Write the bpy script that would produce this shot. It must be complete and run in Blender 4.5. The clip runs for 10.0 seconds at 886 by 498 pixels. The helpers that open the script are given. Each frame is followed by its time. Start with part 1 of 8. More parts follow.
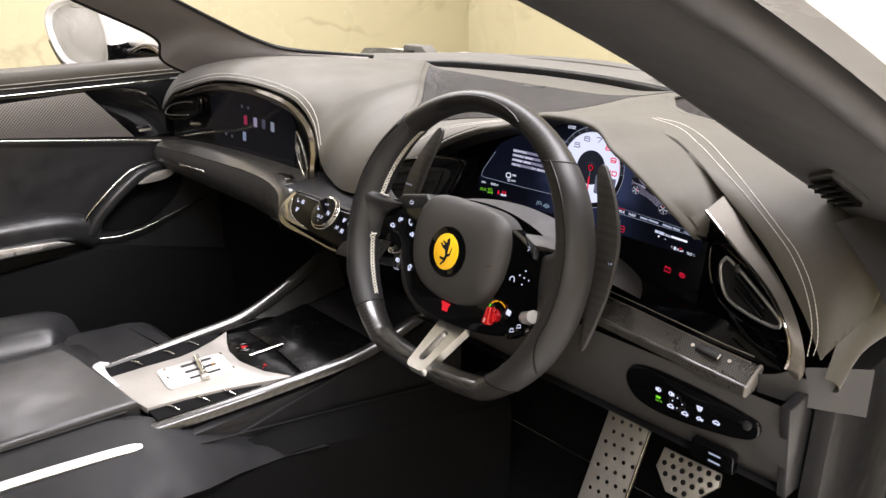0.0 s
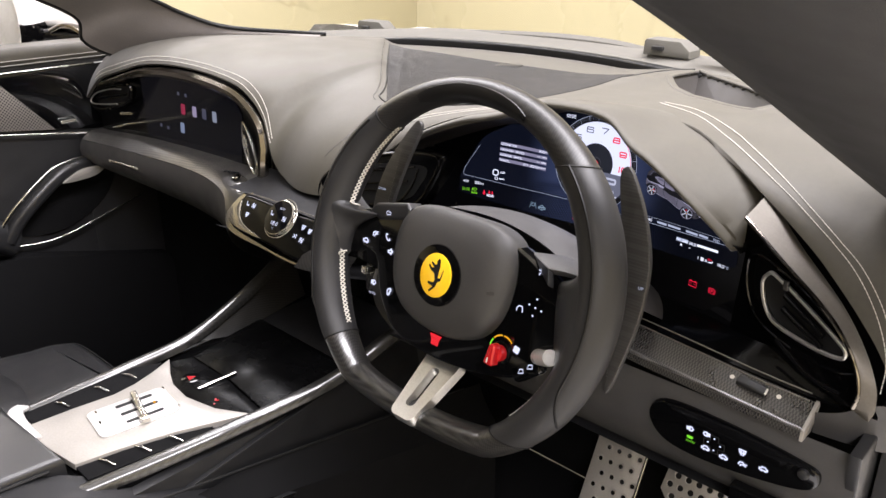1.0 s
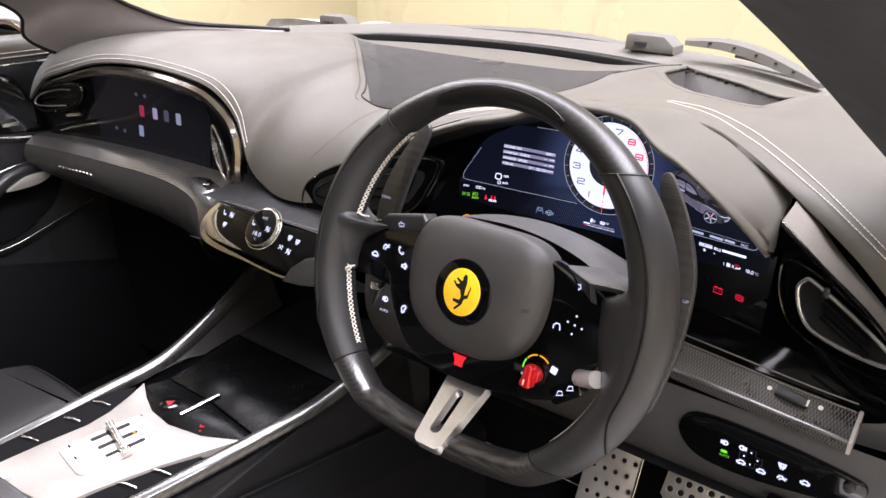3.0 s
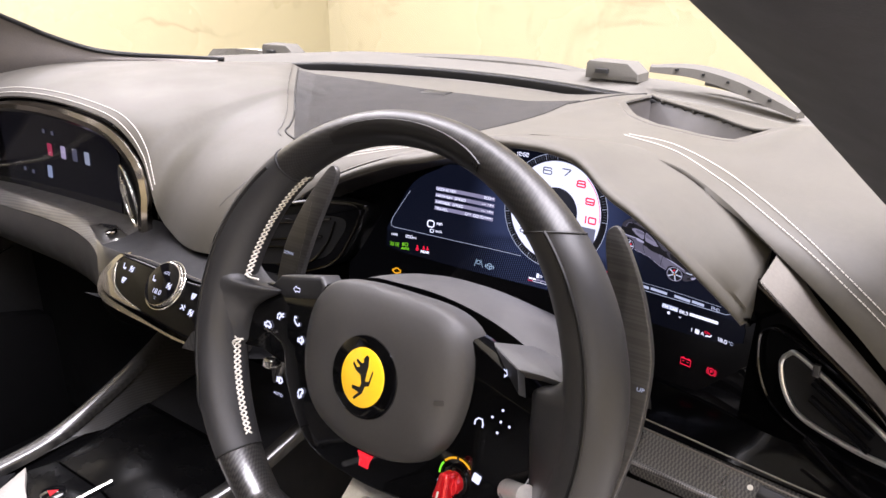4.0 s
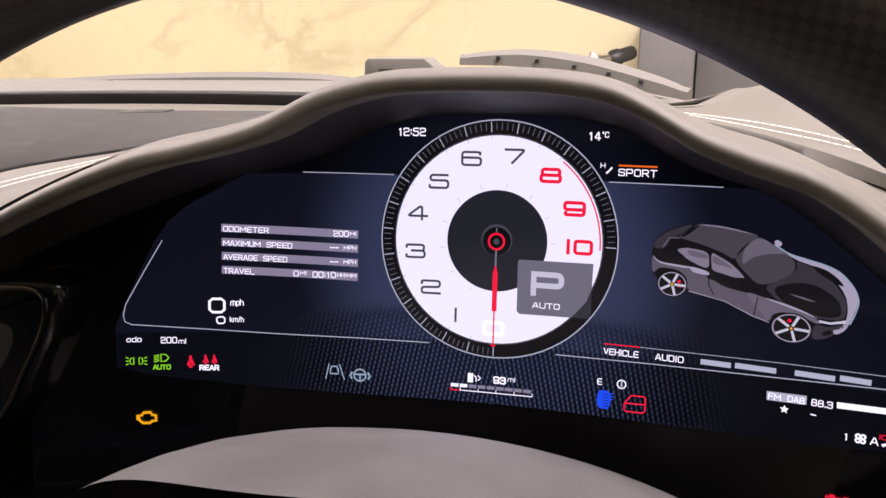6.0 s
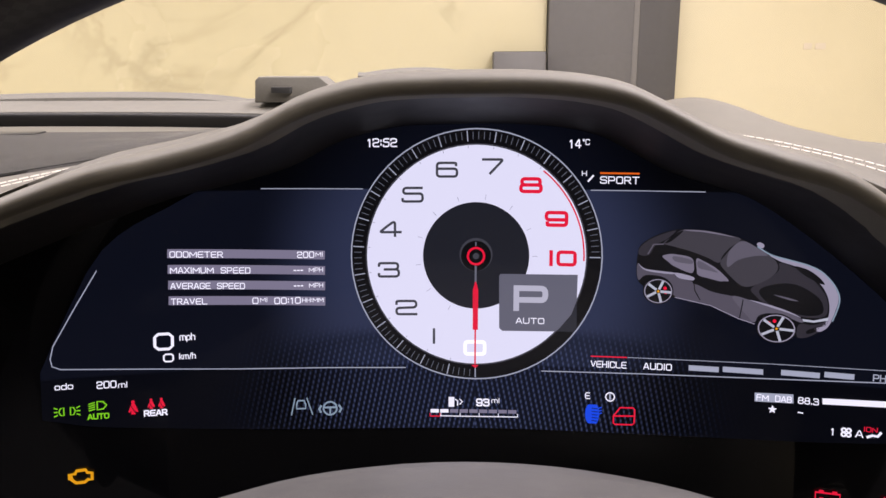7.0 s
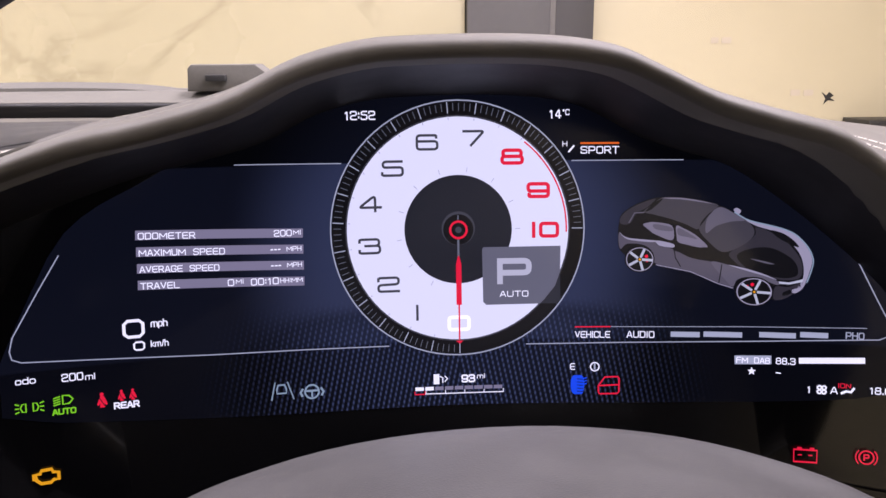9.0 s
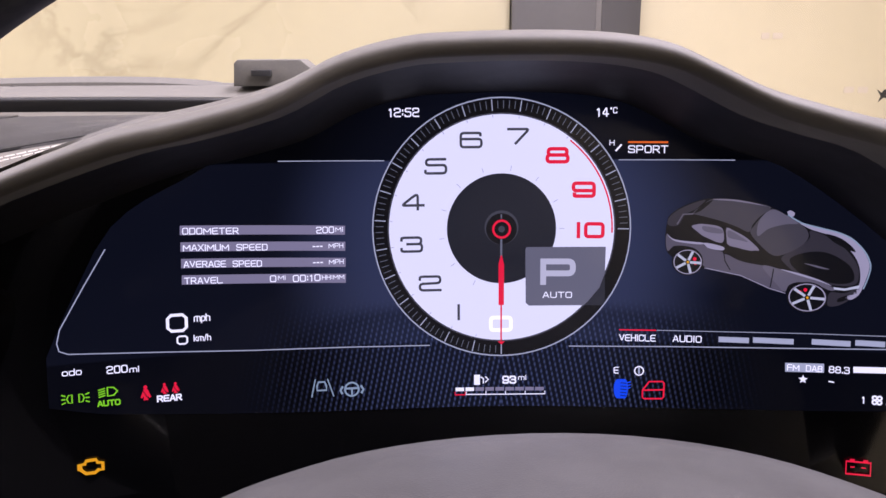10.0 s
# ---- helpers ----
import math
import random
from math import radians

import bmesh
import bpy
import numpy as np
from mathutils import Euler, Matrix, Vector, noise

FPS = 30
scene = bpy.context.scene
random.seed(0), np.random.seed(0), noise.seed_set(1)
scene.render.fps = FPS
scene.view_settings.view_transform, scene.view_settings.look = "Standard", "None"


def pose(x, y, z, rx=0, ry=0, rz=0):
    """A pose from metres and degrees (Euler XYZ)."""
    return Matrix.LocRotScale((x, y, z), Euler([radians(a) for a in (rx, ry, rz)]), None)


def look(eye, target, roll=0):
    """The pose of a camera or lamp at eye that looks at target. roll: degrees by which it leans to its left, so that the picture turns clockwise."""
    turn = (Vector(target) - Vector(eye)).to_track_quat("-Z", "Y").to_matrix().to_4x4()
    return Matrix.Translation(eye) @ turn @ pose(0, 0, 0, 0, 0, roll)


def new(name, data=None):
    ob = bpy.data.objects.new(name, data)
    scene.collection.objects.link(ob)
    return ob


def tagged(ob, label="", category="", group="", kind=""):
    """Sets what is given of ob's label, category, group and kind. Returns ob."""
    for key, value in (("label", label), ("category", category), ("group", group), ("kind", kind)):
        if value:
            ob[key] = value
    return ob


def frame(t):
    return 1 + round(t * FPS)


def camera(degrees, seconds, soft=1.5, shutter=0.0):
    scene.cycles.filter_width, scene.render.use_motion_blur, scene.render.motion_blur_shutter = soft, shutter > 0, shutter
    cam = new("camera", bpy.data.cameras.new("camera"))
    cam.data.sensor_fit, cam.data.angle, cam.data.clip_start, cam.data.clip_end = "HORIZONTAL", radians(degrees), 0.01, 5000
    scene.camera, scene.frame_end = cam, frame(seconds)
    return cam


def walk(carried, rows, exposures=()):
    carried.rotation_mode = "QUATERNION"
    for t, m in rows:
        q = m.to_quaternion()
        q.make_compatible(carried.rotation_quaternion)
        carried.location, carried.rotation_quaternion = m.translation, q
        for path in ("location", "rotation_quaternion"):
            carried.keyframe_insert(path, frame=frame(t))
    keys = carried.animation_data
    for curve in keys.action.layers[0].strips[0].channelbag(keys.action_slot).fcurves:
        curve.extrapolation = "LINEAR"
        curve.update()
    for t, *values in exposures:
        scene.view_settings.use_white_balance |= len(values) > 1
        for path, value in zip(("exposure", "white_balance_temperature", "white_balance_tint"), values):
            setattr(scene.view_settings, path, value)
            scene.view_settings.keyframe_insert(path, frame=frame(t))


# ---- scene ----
cam = camera(59.0, 10.0)
METRES, EYE, TILT, LEAN, TURN = 0.93, 1.30, -21.0, 0.0, 47.0
ROWS = [
    (0.0, 0.0, 0.0, 0.0, 0.0, 0.0, 0.0),
    (0.5, 0.0081, 0.0879, 0.0263, -1.25, -0.74, 0.79),
    (1.0, -0.0365, 0.17, 0.0465, -3.67, -1.82, 1.69),
    (1.5, -0.0902, 0.2106, 0.0616, -5.72, -2.46, 2.47),
    (2.0, -0.1179, 0.2188, 0.0655, -7.46, -2.86, 2.93),
    (3.5, -0.0914, 0.2629, 0.0728, -8.66, -1.78, 2.97),
    (4.0, -0.026, 0.3643, 0.0884, -9.47, -0.3, 3.62),
    (4.5, 0.0063, 0.5082, 0.0698, -12.29, 1.58, 5.3),
    (5.0, 0.0119, 0.6462, 0.0793, -17.76, 2.73, 7.38),
    (5.5, 0.0043, 0.7376, 0.0907, -24.77, 2.73, 9.85),
    (7.0, -0.042, 0.843, 0.1085, -42.63, 1.91, 14.73),
    (7.5, -0.0484, 0.855, 0.1087, -45.38, 1.61, 15.64),
    (8.0, -0.0517, 0.8626, 0.1049, -47.43, 0.64, 16.22),
    (8.5, -0.055, 0.867, 0.1053, -48.35, 0.25, 16.44),
    (9.0, -0.0576, 0.8682, 0.1063, -48.66, 0.09, 16.5),
    (9.5, -0.0586, 0.8689, 0.1074, -48.0, 0.31, 16.3),
    (10.0, -0.0549, 0.871, 0.108, -45.56, 0.61, 15.61),
]
walk(cam, [(t, pose(1.0, -0.77, EYE, TILT, LEAN, TURN) @ pose(METRES * x, METRES * y, METRES * z, 90 + pitch, roll, yaw)) for t, x, y, z, yaw, pitch, roll in ROWS],
     [(0.0, 0.06, 5980, 17), (1.0, 0.17, 5930, 18), (2.0, 0.34, 5820, 21), (3.5, 0.34, 5780, 22), (4.5, 0.50, 5850, 24), (5.0, 0.45, 5850, 26), (5.5, 0.32, 6350, 30), (6.2, 0.04, 6350, 26), (7.5, -0.14, 6150, 23), (8.7, -0.12, 5950, 29), (10.0, -0.10, 5800, 33)])

# ---------------------------------------------------------------- world and light
world = bpy.data.worlds.new("garage_world")
scene.world = world
world.use_nodes = True
world.node_tree.nodes["Background"].inputs[0].default_value = (1.0, 0.95, 0.88, 1)
world.node_tree.nodes["Background"].inputs[1].default_value = 0.05


def lamp(name, at, target, sx, sy, power, colour):
    data = bpy.data.lights.new(name, "AREA")
    data.shape, data.size, data.size_y, data.energy, data.color = "RECTANGLE", sx, sy, power, colour
    ob = new(name, data)
    ob.matrix_world = look(at, target)
    return tagged(ob, "unseen overhead light panel, added to light the car and walls", "lamp", "showroom ceiling lights")


WARM = (1.0, 0.945, 0.875)
# Unseen lamps, added overhead; place and power only suit the brightness wanted.
lamp("unseen_lamp", (-0.2, 0.7, 2.93), (-0.2, 0.7, 0), 3.0, 0.7, 130, WARM)
lamp("unseen_lamp", (2.3, -2.2, 2.93), (2.3, -2.2, 0), 0.6, 2.4, 168, WARM)
lamp("unseen_lamp", (1.4, 0.0, 2.93), (1.4, 0.0, 0), 0.6, 2.8, 205, WARM)
lamp("unseen_lamp", (-2.8, 1.2, 2.93), (-2.8, 1.2, 0), 0.5, 3.0, 125, WARM)


# ---------------------------------------------------------------- materials
def mat(name, col, rough=0.5, metal=0.0, var=0.12, scale=30.0, bump=0.0, bscale=600.0, coat=0.0, spec=0.5, emit=0.0, rvar=0.08, cells=False):
    m = bpy.data.materials.new(name)
    m.use_nodes = True
    nt = m.node_tree
    n, l = nt.nodes, nt.links
    b = n["Principled BSDF"]
    b.inputs["Metallic"].default_value = metal
    b.inputs["Coat Weight"].default_value = coat
    b.inputs["Coat Roughness"].default_value = 0.04
    b.inputs["Specular IOR Level"].default_value = spec
    if emit:
        b.inputs["Base Color"].default_value = (0.01, 0.01, 0.01, 1)
        b.inputs["Emission Color"].default_value = (*col, 1)
        b.inputs["Emission Strength"].default_value = emit
        b.inputs["Roughness"].default_value = 0.10
        b.inputs["Specular IOR Level"].default_value = 0.3
        return m
    tc = n.new("ShaderNodeTexCoord")
    big = n.new("ShaderNodeTexNoise")
    big.inputs["Scale"].default_value = scale
    big.inputs["Detail"].default_value = 6
    l.new(tc.outputs["Object"], big.inputs["Vector"])
    small = n.new("ShaderNodeTexNoise")
    small.inputs["Scale"].default_value = scale * 14
    small.inputs["Detail"].default_value = 3
    l.new(tc.outputs["Object"], small.inputs["Vector"])
    add = n.new("ShaderNodeMath")
    add.operation = "ADD"
    l.new(big.outputs["Fac"], add.inputs[0])
    l.new(small.outputs["Fac"], add.inputs[1])
    ramp = n.new("ShaderNodeMapRange")
    ramp.inputs["From Min"].default_value, ramp.inputs["From Max"].default_value = 0.6, 1.4
    ramp.inputs["To Min"].default_value, ramp.inputs["To Max"].default_value = 1 - var, 1 + var
    l.new(add.outputs[0], ramp.inputs["Value"])
    mul = n.new("ShaderNodeVectorMath")
    mul.operation = "SCALE"
    mul.inputs[0].default_value = col
    l.new(ramp.outputs[0], mul.inputs["Scale"])
    l.new(mul.outputs[0], b.inputs["Base Color"])
    rr = n.new("ShaderNodeMapRange")
    rr.inputs["From Min"].default_value, rr.inputs["From Max"].default_value = 0.3, 0.7
    rr.inputs["To Min"].default_value, rr.inputs["To Max"].default_value = max(0.01, rough - rvar), min(1, rough + rvar)
    l.new(big.outputs["Fac"], rr.inputs["Value"])
    l.new(rr.outputs[0], b.inputs["Roughness"])
    if bump:
        if cells:
            tex = n.new("ShaderNodeTexVoronoi")
            tex.feature = "DISTANCE_TO_EDGE"
            out = tex.outputs["Distance"]
        else:
            tex = n.new("ShaderNodeTexNoise")
            tex.inputs["Detail"].default_value = 4
            out = tex.outputs["Fac"]
        tex.inputs["Scale"].default_value = bscale
        l.new(tc.outputs["Object"], tex.inputs["Vector"])
        bp = n.new("ShaderNodeBump")
        bp.inputs["Strength"].default_value = bump
        bp.inputs["Distance"].default_value = 0.0006
        l.new(out, bp.inputs["Height"])
        l.new(bp.outputs[0], b.inputs["Normal"])
    return m


def carbon(name, col_a=(0.008, 0.008, 0.009), col_b=(0.026, 0.025, 0.024), cell=620.0, turn=(0.6, 0.3, 0.78), rough=0.3):
    m = mat(name, col_a, rough, coat=1.0)
    nt = m.node_tree
    n, l = nt.nodes, nt.links
    b = n["Principled BSDF"]
    tc = n.new("ShaderNodeTexCoord")
    mp = n.new("ShaderNodeMapping")
    mp.inputs["Rotation"].default_value = turn
    l.new(tc.outputs["Object"], mp.inputs["Vector"])
    ch = n.new("ShaderNodeTexChecker")
    ch.inputs["Scale"].default_value = cell
    ch.inputs["Color1"].default_value = (*col_a, 1)
    ch.inputs["Color2"].default_value = (*col_b, 1)
    flat = n.new("ShaderNodeMapping")
    flat.inputs["Scale"].default_value = (1, 1, 0)
    l.new(mp.outputs[0], flat.inputs["Vector"])
    l.new(flat.outputs[0], ch.inputs["Vector"])
    l.new(ch.outputs["Color"], b.inputs["Base Color"])
    return m


LEATHER = mat("black_leather", (0.0370, 0.0358, 0.0352), 0.50, bump=0.10, bscale=1100, cells=True, var=0.10)
GRIP = mat("grip_leather", (0.0176, 0.0175, 0.0182), 0.50, bump=0.10, bscale=1100, cells=True, var=0.10, spec=0.4)
LEATHER_SOFT = mat("dash_leather", (0.050, 0.0460, 0.0358), 0.62, bump=0.08, bscale=1000, spec=0.35, cells=True, var=0.10, scale=12)
LEATHER_SOFT.node_tree.nodes["Principled BSDF"].inputs["Sheen Weight"].default_value = 0.15
LEATHER_SOFT.node_tree.nodes["Principled BSDF"].inputs["Sheen Roughness"].default_value = 0.4
LEATHER_DARK = mat("deep_black_leather", (0.0120, 0.0120, 0.0126), 0.36, bump=0.10, bscale=1100, cells=True, var=0.10, spec=0.5)
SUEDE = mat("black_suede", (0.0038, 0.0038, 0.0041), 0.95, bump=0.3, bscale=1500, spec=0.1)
CARPET = mat("black_carpet", (0.0036, 0.0036, 0.0038), 1.0, bump=0.8, bscale=900, spec=0.1)
PLASTIC = mat("black_plastic", (0.009, 0.009, 0.0095), 0.45, bump=0.15, bscale=1200)
PIANO = mat("gloss_black", (0.002, 0.002, 0.0022), 0.06, rvar=0.03, spec=0.45)
GLASS_BLACK = mat("black_glass", (0.002, 0.002, 0.0025), 0.05, rvar=0.02, spec=0.35)
DECK = mat("deck_lacquer", (0.0015, 0.0015, 0.0016), 0.12, rvar=0.03, spec=0.12)
DARKCHROME = mat("smoked_chrome", (0.24, 0.22, 0.195), 0.14, 1.0, rvar=0.05)
CHROME = mat("satin_chrome", (0.72, 0.70, 0.66), 0.22, 1.0)
ALU = mat("satin_aluminium", (0.70, 0.69, 0.67), 0.40, 1.0, bump=0.05, bscale=1500)
PLATE_SILVER = mat("silver_paint", (0.27, 0.255, 0.232), 0.45, 0.35)
PLATE_LIGHT = mat("polished_plate", (0.50, 0.49, 0.48), 0.34, 0.4)
SMOKE = mat("dark_smoked_chrome", (0.100, 0.091, 0.078), 0.56, 0.6, rvar=0.05)
CARBON = carbon("carbon_fibre", (0.006, 0.006, 0.0065), (0.018, 0.0175, 0.017))
CARBON.node_tree.nodes["Principled BSDF"].inputs["Coat Roughness"].default_value = 0.08
CARBON.node_tree.nodes["Principled BSDF"].inputs["Coat Weight"].default_value = 0.5
CARBON_RIM = carbon("carbon_fibre_rim", (0.0075, 0.0072, 0.0070), (0.0180, 0.0172, 0.0165), 700.0, (radians(55), 0, radians(45)), 0.45)
CARBON_RIM.node_tree.nodes["Principled BSDF"].inputs["Specular IOR Level"].default_value = 0.2
CARBON_RIM.node_tree.nodes["Principled BSDF"].inputs["Coat Weight"].default_value = 0.4
CARBON_RIM.node_tree.nodes["Principled BSDF"].inputs["Coat Roughness"].default_value = 0.34
CARBON_LOW = carbon("carbon_fibre_lower_rim", (0.004, 0.0039, 0.0038), (0.028, 0.027, 0.026), 640.0, (radians(55), 0, radians(45)), 0.35)
CARBON_LOW.node_tree.nodes["Principled BSDF"].inputs["Coat Weight"].default_value = 0.7
CARBON_LOW.node_tree.nodes["Principled BSDF"].inputs["Coat Roughness"].default_value = 0.18
STRIP = mat("smoked_strip", (0.006, 0.0057, 0.0055), 0.32, rvar=0.05, spec=0.35)
VENT_TRIM = mat("dark_vent_chrome", (0.055, 0.051, 0.046), 0.16, 1.0, rvar=0.05)
CARBON_TRIM = carbon("carbon_fibre_trim", (0.008, 0.008, 0.008), (0.050, 0.047, 0.043), 700.0, (radians(40), 0, 0))
CARBON_TRIM.node_tree.nodes["Principled BSDF"].inputs["Coat Weight"].default_value = 0.5
CARBON_TRIM.node_tree.nodes["Principled BSDF"].inputs["Coat Roughness"].default_value = 0.18
CARBON_PADDLE = carbon("carbon_fibre_paddle", (0.010, 0.0095, 0.009), (0.022, 0.021, 0.020), 520.0, (0, radians(90), radians(45)), 0.45)
CARBON_PADDLE.node_tree.nodes["Principled BSDF"].inputs["Coat Weight"].default_value = 0.25
CARBON_PADDLE.node_tree.nodes["Principled BSDF"].inputs["Coat Roughness"].default_value = 0.3
# Carbon with a paler weave, the reflected light put into its colours.
CARBON_LIT = carbon("carbon_fibre_lit", (0.016, 0.0155, 0.0150), (0.085, 0.082, 0.078), 760.0, (radians(35), 0, radians(45)), 0.4)
CARBON_LIT.node_tree.nodes["Principled BSDF"].inputs["Coat Weight"].default_value = 0.8
CARBON_LIT.node_tree.nodes["Principled BSDF"].inputs["Coat Roughness"].default_value = 0.2
CARBON_RAIL = carbon("carbon_fibre_rail", (0.005, 0.0049, 0.0047), (0.024, 0.023, 0.021), 760.0, (0, 0, radians(45)), 0.4)
CARBON_RAIL.node_tree.nodes["Principled BSDF"].inputs["Coat Weight"].default_value = 1.0
CARBON_RAIL.node_tree.nodes["Principled BSDF"].inputs["Coat Roughness"].default_value = 0.07
# Same black leather; the shade on its sides is put into the colour.
LEATHER_SHADED = mat("shaded_black_leather", (0.0056, 0.0057, 0.0062), 0.5, bump=0.10, bscale=1100, cells=True, var=0.10, spec=0.2)
WHITE_PAINT = mat("white_car_paint", (0.80, 0.79, 0.77), 0.25, coat=1.0, var=0.02)
SEAL = mat("black_rubber", (0.004, 0.004, 0.004), 0.55, spec=0.3)
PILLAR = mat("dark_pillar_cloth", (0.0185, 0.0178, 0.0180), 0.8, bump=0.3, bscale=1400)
THREAD = mat("white_thread", (0.54, 0.52, 0.47), 0.8)
MAT_RUBBER = mat("ribbed_grille", (0.030, 0.029, 0.028), 0.55)
LINING = mat("visor_lining", (0.013, 0.0123, 0.0138), 0.55, bump=0.15, bscale=1300, spec=0.35)
# Same pillar cloth, paler: light on the far pillar is put into the colour.
PILLAR_LIT = mat("lit_pillar_cloth", (0.190, 0.174, 0.164), 0.85, bump=0.3, bscale=1400, spec=0.25)
YELLOW = mat("yellow_enamel", (0.95, 0.56, 0.012), 0.18, coat=1.0, var=0.03)
BLACK_ENAMEL = mat("black_enamel", (0.006, 0.006, 0.006), 0.2)
RED_KNOB = mat("red_anodised", (0.55, 0.012, 0.015), 0.14, 0.35, coat=0.6)
GREY_COWL = mat("grey_cowl_plastic", (0.095, 0.090, 0.079), 0.75, bump=0.2, spec=0.3)


# ---------------------------------------------------------------- building helpers
def finish(ob, angle=38):
    me = ob.data
    for p in me.polygons:
        p.use_smooth = True
    me.set_sharp_from_angle(angle=radians(angle))
    return ob


def thing(name, at, label, category, group="", kind=""):
    ob = new(name)
    ob.empty_display_size = 0.05
    ob.matrix_basis = Matrix.Translation(at)
    return tagged(ob, label, category, group, kind)


def mesh_ob(name, bm, material, angle=38):
    me = bpy.data.meshes.new(name)
    bmesh.ops.recalc_face_normals(bm, faces=bm.faces[:])
    bm.to_mesh(me)
    bm.free()
    me.materials.append(material)
    return finish(new(name, me), angle)


def part(name, bm, material, parent, label="", angle=38):
    ob = mesh_ob(name, bm, material, angle)
    ob.parent = parent
    ob.matrix_parent_inverse = parent.matrix_world.inverted() if parent.type != "EMPTY" else parent.matrix_basis.inverted()
    if label:
        ob["label"] = label
    return ob


def structure(name, bm, material, label="", category="", angle=38):
    return tagged(mesh_ob(name, bm, material, angle), label, category, kind="structure")


def grid(fn, nu, nv, close_u=False):
    bm = bmesh.new()
    vs = [[bm.verts.new(fn(i / (nu if close_u else nu - 1), j / (nv - 1))) for j in range(nv)] for i in range(nu)]
    for i in range(nu if close_u else nu - 1):
        for j in range(nv - 1):
            a, b = vs[i], vs[(i + 1) % nu]
            bm.faces.new((a[j], b[j], b[j + 1], a[j + 1]))
    return bm


def loft(sections, closed=True, caps=True, ring=False):
    """Skin a row of sections (lists of points of one length). closed: each section is a loop; ring: the row is a loop."""
    bm = bmesh.new()
    rows = [[bm.verts.new(p) for p in s] for s in sections]
    n, k = len(rows), len(rows[0])
    for i in range(n if ring else n - 1):
        a, b = rows[i], rows[(i + 1) % n]
        for j in range(k if closed else k - 1):
            bm.faces.new((a[j], a[(j + 1) % k], b[(j + 1) % k], b[j]))
    if caps and closed and not ring:
        bm.faces.new(rows[0])
        bm.faces.new(rows[-1][::-1])
    return bm


def smooth(points, n, closed=False):
    """Catmull-Rom through the points, n samples in all."""
    ps = [Vector(p) for p in points]
    k = len(ps)
    out = []
    spans = k if closed else k - 1
    for s in range(n):
        t = s / (n if closed else n - 1) * spans
        i = min(int(t), spans - 1)
        f = t - i
        if closed:
            a, b, c, d = ps[(i - 1) % k], ps[i % k], ps[(i + 1) % k], ps[(i + 2) % k]
        else:
            b, c = ps[i], ps[i + 1]
            a = ps[i - 1] if i else 2 * b - c
            d = ps[i + 2] if i + 2 < k else 2 * c - b
        out.append(0.5 * ((2 * b) + (c - a) * f + (2 * a - 5 * b + 4 * c - d) * f * f + (3 * b - a - 3 * c + d) * f ** 3))
    return out


def value(points, x):
    """Smooth curve through (x, value) pairs in rising x."""
    if x <= points[0][0]:
        return points[0][1]
    for i in range(len(points) - 1):
        (x0, y0), (x1, y1) = points[i], points[i + 1]
        if x <= x1:
            m0 = (y1 - points[i - 1][1]) / (x1 - points[i - 1][0]) if i else (y1 - y0) / (x1 - x0)
            m1 = (points[i + 2][1] - y0) / (points[i + 2][0] - x0) if i + 2 < len(points) else (y1 - y0) / (x1 - x0)
            h = x1 - x0
            f = (x - x0) / h
            return (2 * f ** 3 - 3 * f * f + 1) * y0 + (f ** 3 - 2 * f * f + f) * h * m0 + (3 * f * f - 2 * f ** 3) * y1 + (f ** 3 - f * f) * h * m1
    return points[-1][1]


def sweep(path, profile, up=(0, 0, 1), ring=False, scale=None):
    """Carry a closed (side, up) profile along a path."""
    path = [Vector(p) for p in path]
    up = Vector(up)
    out = []
    n = len(path)
    for i, p in enumerate(path):
        a = path[(i - 1) % n] if (i or ring) else p
        b = path[(i + 1) % n] if (i < n - 1 or ring) else p
        t = (b - a).normalized()
        side = t.cross(up).normalized()
        top = side.cross(t).normalized()
        s = scale(i / (n - 1)) if scale else 1
        out.append([p + side * (x * s) + top * (y * s) for x, y in profile])
    return loft(out, True, True, ring)


def circle(r, n=12, ry=None):
    return [(r * math.cos(2 * math.pi * i / n), (ry or r) * math.sin(2 * math.pi * i / n)) for i in range(n)]


def rrect(w, h, r, n=4):
    out = []
    for cx, cy, a in ((w / 2 - r, h / 2 - r, 0), (-w / 2 + r, h / 2 - r, 90), (-w / 2 + r, -h / 2 + r, 180), (w / 2 - r, -h / 2 + r, 270)):
        out += [(cx + r * math.cos(radians(a + 90 * i / n)), cy + r * math.sin(radians(a + 90 * i / n))) for i in range(n + 1)]
    return out


